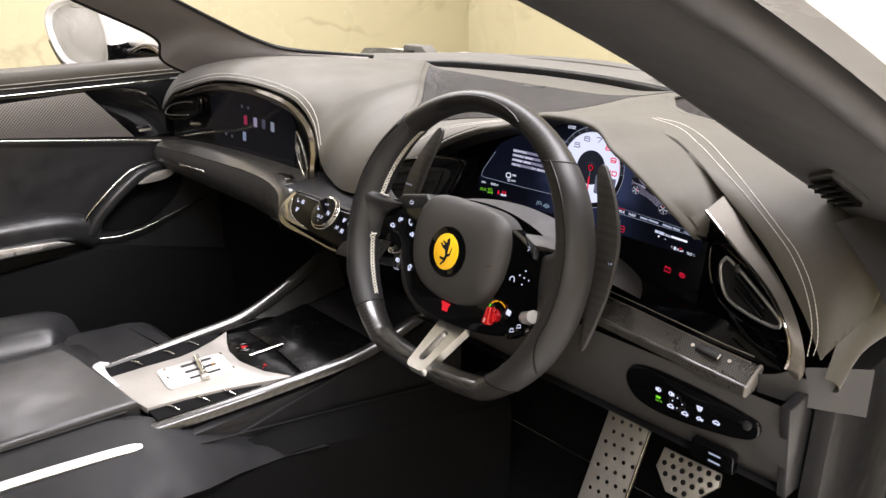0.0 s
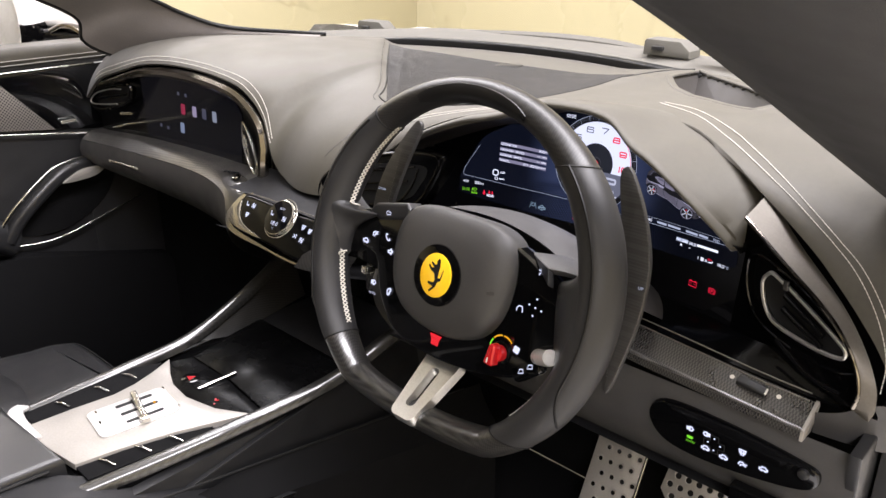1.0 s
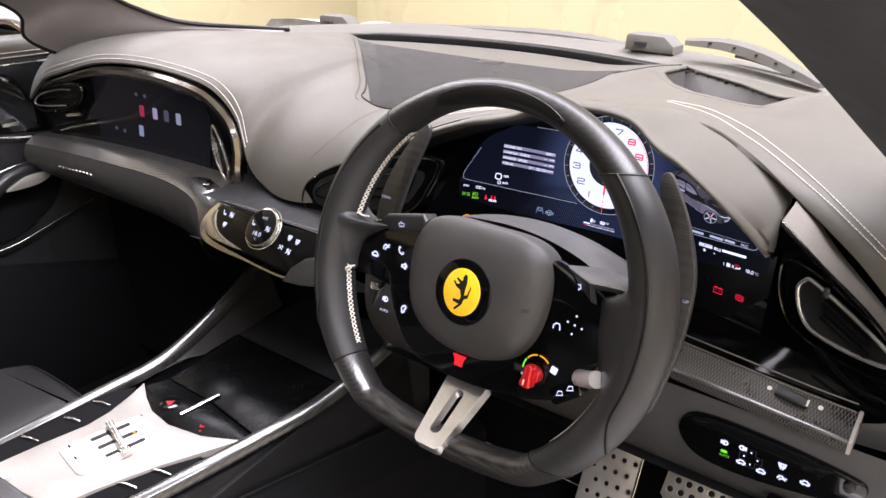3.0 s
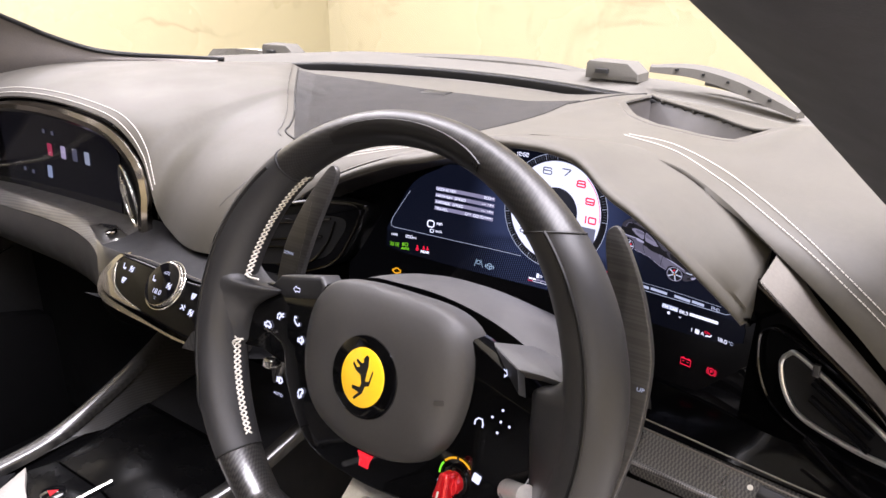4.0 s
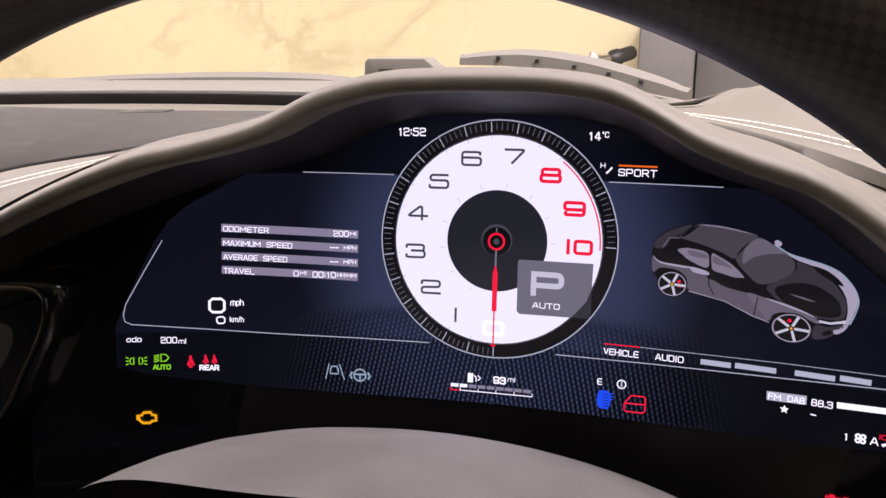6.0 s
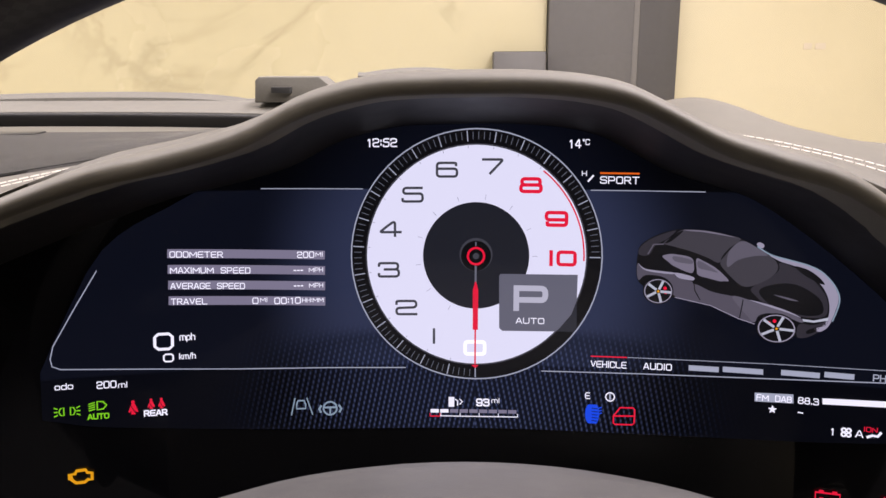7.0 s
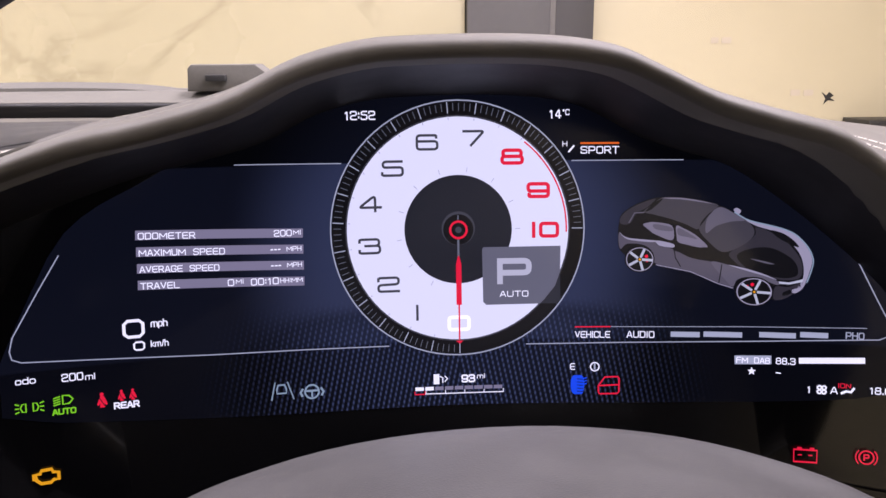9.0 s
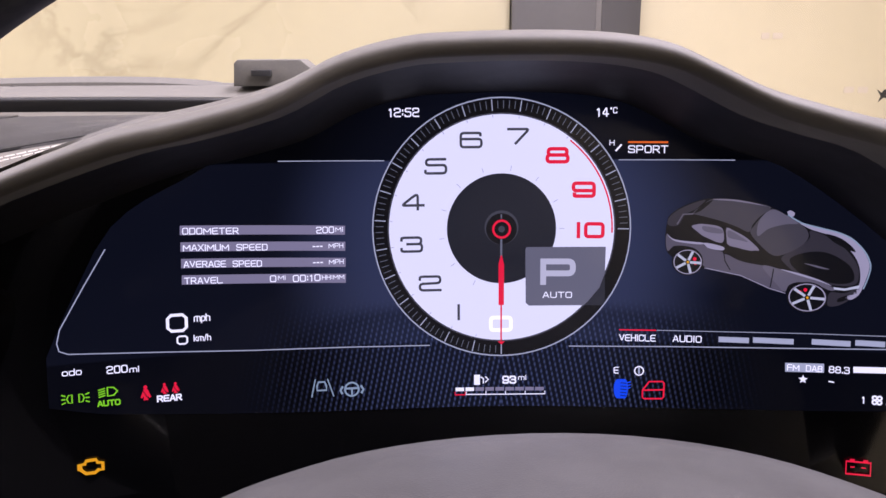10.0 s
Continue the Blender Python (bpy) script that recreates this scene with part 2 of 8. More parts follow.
def plate(poly, m, depth, bevel=0.0, segs=2):
    """A flat plate with that outline in m's XY plane, its face at z = 0 and its body behind it, with a rounded front edge."""
    bm = bmesh.new()
    n = len(poly)
    cx, cy = sum(p[0] for p in poly) / n, sum(p[1] for p in poly) / n

    def ring(inset, z):
        out = []
        for i, (x, y) in enumerate(poly):
            (x0, y0), (x1, y1) = poly[i - 1], poly[(i + 1) % n]
            tx, ty = x1 - x0, y1 - y0
            d = math.hypot(tx, ty) or 1
            nx, ny = -ty / d, tx / d
            out.append(bm.verts.new(m @ Vector((x + nx * inset * turn, y + ny * inset * turn, z))))
        return out
    area = sum(poly[i - 1][0] * poly[i][1] - poly[i][0] * poly[i - 1][1] for i in range(n))
    turn = 1 if area > 0 else -1
    rows = []
    if bevel:
        for k in range(segs + 1):
            a = math.pi / 2 * k / segs
            rows.append(ring(bevel * (1 - math.sin(a)), -bevel * (1 - math.cos(a))))
    else:
        rows.append(ring(0, 0))
    rows.append(ring(0, -depth))
    for a, b in zip(rows, rows[1:]):
        for j in range(n):
            bm.faces.new((a[j], a[(j + 1) % n], b[(j + 1) % n], b[j]))
    bm.faces.new(rows[0])
    bm.faces.new(rows[-1][::-1])
    return bm


def box(c, s, bevel=0.0, m=None):
    m = (m or Matrix()) @ Matrix.Translation((c[0], c[1], c[2] + s[2] / 2))
    r = min(s[0], s[1]) * 0.25
    return plate(rrect(s[0], s[1], min(r, max(bevel, 0.0005))), m, s[2], bevel)


def frame_at(p, x, y):
    """A pose at p whose X runs along x and whose Y runs nearly along y."""
    x = Vector(x).normalized()
    z = x.cross(Vector(y)).normalized()
    y = z.cross(x)
    return Matrix(((x.x, y.x, z.x, p[0]), (x.y, y.y, z.y, p[1]), (x.z, y.z, z.z, p[2]), (0, 0, 0, 1)))


def stitches(path, normals, gap=0.0044, length=0.0036, width=0.0010):
    """Short threads laid along a path of points, as one mesh."""
    bm = bmesh.new()
    pts = [Vector(p) for p in path]
    dist, nxt = 0.0, 0.0
    for i in range(len(pts) - 1):
        a, b = pts[i], pts[i + 1]
        d = (b - a).length
        while nxt <= dist + d and d > 0:
            p = a.lerp(b, (nxt - dist) / d)
            t = (b - a) / d
            nn = normals[i] if isinstance(normals, list) else Vector(normals)
            s = t.cross(nn).normalized()
            u = s.cross(t).normalized()
            vs = []
            for f in (-0.5, 0.5):
                for w, h in ((-1, 0), (-0.6, 0.8), (0.6, 0.8), (1, 0)):
                    vs.append(bm.verts.new(p + t * length * f + s * width * w * 0.5 + u * width * h * 0.6))
            for k in range(3):
                bm.faces.new((vs[k], vs[k + 1], vs[k + 5], vs[k + 4]))
            bm.faces.new((vs[0], vs[1], vs[2], vs[3]))
            bm.faces.new((vs[7], vs[6], vs[5], vs[4]))
            nxt += gap
        dist += d
    return bm


def sign_strokes(name, m, strokes, width, material, parent, label="lit white symbol"):
    """A small lit symbol of straight strokes on a panel."""
    bm = bmesh.new()
    for pts in strokes:
        for (x0, y0), (x1, y1) in zip(pts, pts[1:]):
            a, b = Vector((x0, y0, 0)), Vector((x1, y1, 0))
            t = (b - a).normalized()
            d = Vector((-t.y, t.x, 0)) * width / 2
            e = t * width / 2
            bm.faces.new([bm.verts.new(m @ q) for q in (a - e + d, b + e + d, b + e - d, a - e - d)])
    return part(name, bm, material, parent, label)


# ---------------------------------------------------------------- the showroom round the car
def marble(name, base, vein, amount=0.75):
    m = mat(name, base, 0.28, var=0.03, scale=1.2)
    nt = m.node_tree
    n, l = nt.nodes, nt.links
    b = n["Principled BSDF"]
    tc = n.new("ShaderNodeTexCoord")
    mp = n.new("ShaderNodeMapping")
    mp.inputs["Rotation"].default_value = (0.3, 0.5, 0.2)
    l.new(tc.outputs["Object"], mp.inputs["Vector"])
    warp = n.new("ShaderNodeTexNoise")
    warp.inputs["Scale"].default_value, warp.inputs["Detail"].default_value = 0.9, 8
    warp.inputs["Distortion"].default_value = 0.8
    l.new(mp.outputs[0], warp.inputs["Vector"])
    sub = n.new("ShaderNodeMath")
    sub.operation = "SUBTRACT"
    sub.inputs[1].default_value = 0.5
    l.new(warp.outputs["Fac"], sub.inputs[0])
    ab = n.new("ShaderNodeMath")
    ab.operation = "ABSOLUTE"
    l.new(sub.outputs[0], ab.inputs[0])
    rg = n.new("ShaderNodeMapRange")
    rg.inputs["From Min"].default_value, rg.inputs["From Max"].default_value = 0.0, 0.022
    rg.inputs["To Min"].default_value, rg.inputs["To Max"].default_value = amount, 0.0
    l.new(ab.outputs[0], rg.inputs["Value"])
    broken = n.new("ShaderNodeTexNoise")
    broken.inputs["Scale"].default_value = 1.4
    l.new(tc.outputs["Object"], broken.inputs["Vector"])
    br = n.new("ShaderNodeMapRange")
    br.inputs["From Min"].default_value, br.inputs["From Max"].default_value = 0.45, 0.6
    l.new(broken.outputs["Fac"], br.inputs["Value"])
    mulf = n.new("ShaderNodeMath")
    mulf.operation = "MULTIPLY"
    l.new(rg.outputs[0], mulf.inputs[0])
    l.new(br.outputs[0], mulf.inputs[1])
    mix = n.new("ShaderNodeMix")
    mix.data_type = "RGBA"
    mix.inputs[6].default_value = (*base, 1)
    mix.inputs[7].default_value = (*vein, 1)
    l.new(mulf.outputs[0], mix.inputs[0])
    l.new(mix.outputs[2], b.inputs["Base Color"])
    return m


MARBLE = marble("cream_marble", (0.470, 0.425, 0.275), (0.325, 0.284, 0.180), 0.6)
PANEL = mat("cream_panel", (0.50, 0.447, 0.294), 0.45, var=0.03, scale=2)
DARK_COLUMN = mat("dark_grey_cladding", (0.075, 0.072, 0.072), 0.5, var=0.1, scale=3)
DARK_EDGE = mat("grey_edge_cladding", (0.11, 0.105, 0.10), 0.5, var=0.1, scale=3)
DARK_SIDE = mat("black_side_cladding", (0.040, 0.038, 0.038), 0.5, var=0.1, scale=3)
TILE = mat("pale_floor_tile", (0.52, 0.50, 0.46), 0.2, var=0.06, scale=2)
CEIL = mat("ceiling_white", (0.80, 0.79, 0.76), 0.8, var=0.03, scale=2)


def slab(c, s):
    return box((c[0], c[1], c[2]), s)


structure("ground", slab((0, 0, -0.05), (7.6, 8.0, 0.1)), TILE, "pale polished tile floor of the showroom", "floor")
structure("wall_north", slab((-1.4, 3.75, 1.5), (4.3, 0.15, 3.0)), MARBLE, "cream veined marble wall ahead of the car", "wall")
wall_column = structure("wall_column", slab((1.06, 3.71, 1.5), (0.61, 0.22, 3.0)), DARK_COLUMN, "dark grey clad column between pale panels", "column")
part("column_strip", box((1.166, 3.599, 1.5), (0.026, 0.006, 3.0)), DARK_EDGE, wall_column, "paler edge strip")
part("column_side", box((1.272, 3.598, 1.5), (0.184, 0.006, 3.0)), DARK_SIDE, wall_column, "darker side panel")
structure("wall_panel", slab((2.55, 3.75, 1.5), (2.37, 0.15, 3.0)), PANEL, "smooth cream wall panel beside the dark column", "wall")
structure("wall_west", slab((-3.55, 0, 1.5), (0.15, 7.5, 3.0)), MARBLE, "cream veined marble side wall", "wall")
structure("wall_east", slab((3.75, 0, 1.5), (0.15, 7.5, 3.0)), PANEL, "plain cream side wall", "wall")
structure("wall_south", slab((0, -3.9, 1.5), (7.6, 0.15, 3.0)), PANEL, "plain cream rear wall", "wall")
structure("ceiling", slab((0, 0, 3.05), (7.6, 8.0, 0.1)), CEIL, "plain white showroom ceiling", "ceiling")

# ---------------------------------------------------------------- dashboard shell
CX, PX = 0.413, -0.413          # middle of the driver's and of the passenger's pod
EDGE = [(-0.80, 0.93), (-0.74, 0.975), (-0.70, 0.998), (-0.63, 1.018), (-0.50, 1.049), (-0.363, 1.061), (-0.225, 1.056), (-0.165, 1.042),
        (-0.120, 1.008), (-0.102, 0.955), (-0.06, 0.935), (0.0, 0.93), (0.06, 0.94), (0.10, 0.975), (0.15, 1.02), (0.206, 1.048), (0.27, 1.070), (0.33, 1.082),
        (0.42, 1.088), (0.467, 1.087), (0.505, 1.083), (0.535, 1.077), (0.565, 1.068), (0.595, 1.053), (0.642, 1.027), (0.677, 1.006), (0.730, 0.966), (0.757, 0.935), (0.772, 0.905), (0.80, 0.83)]
FRONT = [(-0.80, -0.01), (-0.70, -0.01), (-0.40, -0.015), (-0.20, -0.02), (-0.10, -0.03), (0.0, -0.05), (0.08, -0.03), (0.20, 0.0), (0.35, 0.045), (0.44, 0.084), (0.475, 0.087), (0.505, 0.080), (0.53, 0.065),
         (0.56, 0.045), (0.595, 0.026), (0.642, 0.008), (0.677, -0.007), (0.730, -0.034), (0.757, -0.048), (0.80, -0.06)]


def ease(f):
    f = min(1.0, max(0.0, f))
    return f * f * (3 - 2 * f)


def rear(x):
    return 0.53 - 0.70 * x * x + 0.055 * ease((x - 0.22) / 0.25)


def plateau(x, f):
    dome = 0.02 * math.exp(-((x - PX) / 0.22) ** 2) + 0.008 * math.exp(-((x - CX) / 0.2) ** 2)
    side = 0.10 * max(0.0, abs(x) - 0.62)
    return 1.075 - (0.025 - 0.016 * ease((x - 0.15) / 0.15)) * f + dome * (1 - f) - side


def dash_top(x, s):
    y0, z0 = value(FRONT, x), value(EDGE, x)
    y3 = rear(x)
    z3 = plateau(x, 1.0)
    zm = plateau(x, 0.2)
    rise = zm - z0
    p0, p1 = (y0, z0), (y0 + 0.012 + 0.10 * max(rise, 0), z0 + 0.75 * max(rise, 0))
    p2, p3 = (y0 + 0.08 + 0.25 * max(rise, 0), zm), (y3, z3)
    a, b, c, d = (1 - s) ** 3, 3 * s * (1 - s) ** 2, 3 * s * s * (1 - s), s ** 3
    y = a * p0[0] + b * p1[0] + c * p2[0] + d * p3[0]
    return Vector((x, y, a * p0[1] + b * p1[1] + c * p2[1] + d * p3[1] + swell(x, y)))


def swell(x, y):
    """The passenger's dome stands proud of the middle, and the dash swells round the projector well."""
    side = (0.09 - x) * 0.697 - (y - 0.012) * 0.717      # how far a point lies on the dome's side of its edge
    dome = 0.012 * ease(side / 0.03 + 0.7) * ease((y + 0.05) / 0.30)
    hump = 0.020 * math.exp(-((x - 0.560) / 0.044) ** 2 - ((y - 0.27) / 0.10) ** 2)
    ridge = 0.006 * math.exp(-((x - 0.30) / 0.03) ** 2 - ((y - 0.37) / 0.10) ** 2)
    return dome + hump + ridge


dash = thing("dashboard", (0, 0.2, 1.0), "black leather dashboard with two stitched pods", "dashboard")
HUD = [(0.316, 0.378), (0.311, 0.488), (0.430, 0.397), (0.538, 0.288), (0.508, 0.224), (0.464, 0.236), (0.408, 0.264), (0.362, 0.310)]


def inside(poly, x, y):
    hit = False
    for i in range(len(poly)):
        (x0, y0), (x1, y1) = poly[i - 1], poly[i]
        if (y0 > y) != (y1 > y) and x < (x1 - x0) * (y - y0) / (y1 - y0) + x0:
            hit = not hit
    return hit


skin_bm = grid(lambda u, v: dash_top(-0.79 + 1.58 * u, v ** 1.5), 400, 120)
bmesh.ops.delete(skin_bm, geom=[f for f in skin_bm.faces if inside(HUD, *f.calc_center_median().xy)], context="FACES")
for spot, away in (((0.785, 0, 0), (1, 0, 0)), ((0.757, 0, 0.922), (1.9, 0, -1))):
    bmesh.ops.bisect_plane(skin_bm, geom=skin_bm.verts[:] + skin_bm.edges[:] + skin_bm.faces[:], plane_co=spot, plane_no=away, clear_outer=True)
skin = part("upper_skin", skin_bm, LEATHER_SOFT, dash, "smooth black leather dash top")
sol = skin.modifiers.new("thickness", "SOLIDIFY")
sol.thickness, sol.offset = 0.006, -1


def surface_z(x, y):
    """Height of the dash top over a point of the plan."""
    lo, hi = 0.0, 1.0
    for _ in range(24):
        mid = (lo + hi) / 2
        if dash_top(x, mid).y < y:
            lo = mid
        else:
            hi = mid
    return dash_top(x, lo).z


def along_edge(x0, x1, n, back, lift=0.0008):
    out = []
    for i in range(n):
        x = x0 + (x1 - x0) * i / (n - 1)
        s = 0.0
        p = dash_top(x, 0)
        while (dash_top(x, s) - p).length < back and s < 0.5:
            s += 0.001
        out.append(dash_top(x, s) + Vector((0, -0.2, 1)).normalized() * lift)
    return out


def seam(x0, x1, n, back, name):
    pts = smooth(along_edge(x0, x1, n, back), n * 3)
    part(name, stitches(pts, (0, -0.5, 1)), THREAD, dash, "white double stitching")


for off in (0.006, 0.016):
    seam(-0.72, -0.108, 60, off, "stitch_line")

FOLDS = ([(0.418, 0.166, 1.0825), (0.4803, 0.1331, 1.0828), (0.535, 0.088, 1.0775), (0.5664, 0.0626, 1.0719), (0.5984, 0.0424, 1.0613), (0.6323, 0.0258, 1.0468), (0.6556, 0.0145, 1.0351), (0.6779, 0.0037, 1.0233), (0.7004, -0.0082, 1.0097), (0.7207, -0.0215, 0.992), (0.7366, -0.0335, 0.9716), (0.7462, -0.0426, 0.9506), (0.7478, -0.0470, 0.928)],
         [(0.4163, 0.1814, 1.0804), (0.4672, 0.1621, 1.0817), (0.528, 0.114, 1.0793), (0.572, 0.0757, 1.072), (0.6087, 0.0484, 1.061), (0.65, 0.0236, 1.0425), (0.6823, 0.0063, 1.0257), (0.7061, -0.0065, 1.0121), (0.7301, -0.0232, 0.9906), (0.7459, -0.0368, 0.9668), (0.7537, -0.0451, 0.9451), (0.7535, -0.0490, 0.928)])
for line in FOLDS:
    part("stitch_line", stitches([p + Vector((0, -0.0006, 0.0010)) for p in smooth(line, 200)], (0, -0.5, 1), width=0.0007), THREAD, dash, "white double stitching")

# driver's visor over the instruments
LIP = [(0.13, 0.0, 1.000), (0.17, -0.012, 1.032), (0.229, -0.030, 1.060), (0.285, -0.040, 1.081), (0.311, -0.036, 1.087), (0.336, -0.030, 1.094), (0.356, -0.024, 1.104), (0.377, -0.020, 1.1095), (0.395, -0.019, 1.1108),
       (0.413, -0.019, 1.1112), (0.430, -0.019, 1.1110), (0.446, -0.021, 1.1098), (0.460, -0.023, 1.107), (0.472, -0.026, 1.1015), (0.487, -0.034, 1.0935), (0.502, -0.042, 1.0885), (0.522, -0.048, 1.082), (0.548, -0.046, 1.064), (0.573, -0.040, 1.042), (0.587, -0.030, 1.025), (0.598, -0.020, 1.009)]


def visor_section(p, f):
    x, y, z = p
    r, deep = 0.0040, 0.0110
    right = max(0.0, (f - 0.82) / 0.18)
    out = [Vector((x, y + (deep if a > 0 else r) * (1 - math.cos(a)), z - r + r * math.sin(a))) for a in [radians(v) for v in (90, 78, 66, 54, 42, 28, 12, -5, -30, -60, -80)]][::-1]
    yb, zb = value(FRONT, x) + 0.016, value(EDGE, x) + 0.0025 - 0.0085 * ease((x - 0.45) / 0.06)
    out += [Vector((x, y + (yb - y) * f, z + (zb - z) * (f ** 1.3) + 0.003 * math.sin(math.pi * f))) for f in (0.15, 0.3, 0.65, 1.0)]
    out += [Vector((x, 0.062 - 0.04 * right, z - 0.012 - 0.015 * right)), Vector((x, y + 0.05, z - 0.012 - 0.008 * right))]
    return out


def visor_lining(u, v):
    """Dark underside of the visor, from its lip back to the glass."""
    x, y, z = smooth(LIP, 70)[round(u * 69)]
    zb = max(z - 0.022, 0.99)
    a, b, c = Vector((x, y + 0.0008, z - 0.0048)), Vector((x, y + 0.026, z - 0.009)), Vector((x, cluster(x, zb).y - 0.001, zb))
    return a * (1 - v) ** 2 + b * (2 * v * (1 - v)) + c * v * v


lip = smooth(LIP, 70)
part("visor", loft([visor_section(p, i / 69) for i, p in enumerate(lip)]), LEATHER_SOFT, dash, "smooth leather visor over the instruments", 50)

# black glass filling the driver's pod and the passenger's pod
def cluster(x, z, out=0.0):
    """A point of the curved instrument glass, out metres proud of it."""
    return Vector((x, 0.041 + 0.14 * (z - 1.036) - (x - CX) ** 2 / 1.30 - out, z))


def cluster_fill(u, v):
    x = 0.20 + 0.402 * u
    top = value([(a, c) for a, b, c in LIP], x) - 0.010
    return cluster(x, 0.905 + (top - 0.905) * v)


part("visor_lining", grid(visor_lining, 69, 8), LINING, dash, "dark lining under the visor")
cockpit = thing("instrument_cluster", (CX, 0.04, 0.95), "wide curved instrument screen with a white rev counter, switched on", "instrument cluster")
part("glass", grid(cluster_fill, 50, 24), GLASS_BLACK, cockpit, "glossy black curved glass")


def pod_depth(x, z):
    """How deep the passenger's panel lies: it leans back towards its top."""
    u = min(1.0, max(0.0, (x + 0.75) / 0.645))
    return 0.004 + 0.007 * math.sin(math.pi * u) * ease((z - 0.88) / 0.13)


def pod_panel(u, v):
    x = -0.75 + 0.645 * u
    top = value(EDGE, x) - 0.012
    z = 0.888 + 0.02 * u + (top - 0.888 - 0.02 * u) * v
    return Vector((x, pod_depth(x, z), z))


pod = thing("passenger_display", (PX, 0.03, 0.95), "glossy black passenger screen panel, dimly lit", "screen")
part("glass", grid(pod_panel, 40, 12), PIANO, pod, "glossy black panel")
band = [p + Vector((-0.004 * ease((p.x + 0.30) / 0.15), -0.002, -0.015)) for p in along_edge(-0.70, -0.126, 50, 0.0)]
band += [Vector((-0.121, -0.03, 0.975)), Vector((-0.120, -0.035, 0.945)), Vector((-0.124, -0.035, 0.916))]
part("bezel", sweep(smooth(band, 90), [(-0.0085, -0.004), (-0.003, -0.0085), (0.004, -0.0085), (0.0085, -0.003), (0.0085, 0.004), (-0.0080, 0.005)], (0, 1, 0), False, lambda f: 0.55 + 0.45 * ease(f / 0.6)), DARKCHROME, pod, "smoked chrome trim band")

# centre and lower dash
lower = thing("lower_dashboard", (0, 0, 0.85), "black leather lower dashboard with carbon trim", "dashboard")


def shelf_path(x):
    return value([(-0.76, -0.035), (-0.5, -0.042), (-0.3, -0.044), (-0.2, -0.062), (-0.12, -0.095)], x), value([(-0.76, 0.885), (-0.5, 0.905), (-0.2, 0.912), (-0.12, 0.90)], x)


def shelf(u, v):
    x = -0.76 + 0.64 * u
    y, z = shelf_path(x)
    f = min(1.0, v / 0.35)
    return Vector((x, y - 0.006 + 0.022 * f + (0.014 - y) * max(0.0, v - 0.35) / 0.65, z - 0.013 + 0.016 * f - 0.002 * f * f))


part("shelf", grid(shelf, 40, 20), CARBON_LIT, lower, "carbon fibre shelf")


def front_panel(u, v):
    x = -0.76 + 0.64 * u
    y, z = shelf_path(x)
    low = value([(-0.76, 0.80), (-0.42, 0.80), (-0.2, 0.785), (-0.1, 0.80)], x)
    return Vector((x, y - 0.006 - 0.016 * math.sin(math.pi * v) + 0.07 * v * v, z - 0.014 + (low - z) * v))


part("knee_panel", grid(front_panel, 40, 12), LEATHER, lower, "padded leather front panel")
part("bulkhead", slab((-0.44, 0.12, 0.62), (0.70, 0.02, 0.50)), SUEDE, lower)
part("core", box((0, 0.25, 0.955), (1.40, 0.24, 0.13), 0.01), SUEDE, lower)
part("core", box((0, 0.40, 0.955), (1.0, 0.18, 0.13), 0.01), SUEDE, lower)


def knee(u, v):
    x = 0.15 + 0.60 * u
    y = -0.062 + 0.03 * v - 0.015 * math.sin(math.pi * v)
    z = 0.872 - 0.11 * v
    return Vector((x, y, z))


part("driver_knee_panel", grid(knee, 30, 8), LEATHER, lower, "black driver's knee panel")


def carbon_r(u, v):
    """Shallow carbon shelf below the instruments, its front lip turned down."""
    x = 0.455 + 0.246 * u
    back, front = 0.908 - 0.0743 * (x - 0.528), 0.8926 - 0.0708 * (x - 0.5224)
    if v < 0.75:
        f = v / 0.75
        return Vector((x, -0.041 - 0.027 * f, back + (front - back) * f))
    f = (v - 0.75) / 0.25
    return Vector((x, -0.068 - 0.0015 * math.sin(1.6 * f), front - 0.0085 * f))


part("carbon_trim", grid(carbon_r, 30, 16), CARBON_TRIM, lower, "carbon fibre trim strip", 25)
# Pale tube laid along the front edge in place of its highlight.
part("lip_highlight", sweep([carbon_r(k / 20, 0.75) + Vector((0, -0.0006, 0.0008)) for k in range(21)], circle(0.0022, 8)), CARBON_LIT, lower, "pale strip for the highlight on the shelf's front edge")


def gloss_low(u, v):
    x = 0.20 + 0.53 * u
    return Vector((x, -0.043 + (cluster(min(x, 0.63), 0.906).y + 0.043) * v, 0.9105 - 0.055 * (x - 0.5) * (1 - v) + 0.008 * v))


part("gloss_ledge", grid(gloss_low, 30, 4), DECK, lower, "gloss black ledge")
part("dash_end", slab((0.765, 0.15, 0.70), (0.02, 0.34, 0.36)), PLASTIC, lower)
part("dash_end", slab((-0.785, 0.14, 0.80), (0.02, 0.36, 0.50)), PLASTIC, lower)

# ---------------------------------------------------------------- steering wheel
WA = radians(17)
W = Matrix.Translation((0.413, -0.2044, 0.9877)) @ Matrix(((1, 0, 0, 0), (0, math.sin(WA), -math.cos(WA), 0), (0, math.cos(WA), math.sin(WA), 0), (0, 0, 0, 1)))
wheel = thing("steering_wheel", W.translation, "black leather and carbon steering wheel with flat bottom", "steering wheel")


def rim_point(a):
    """Middle of the rim at the angle a in degrees, on the wheel's plane."""
    c, s = math.cos(radians(a)), math.sin(radians(a))
    r = 0.1605 + 0.0035 * s
    x, y = r * c, r * s
    if y < -0.132:
        y = -0.132 + (y + 0.132) * 0.35
    return Vector((x, y, 0))


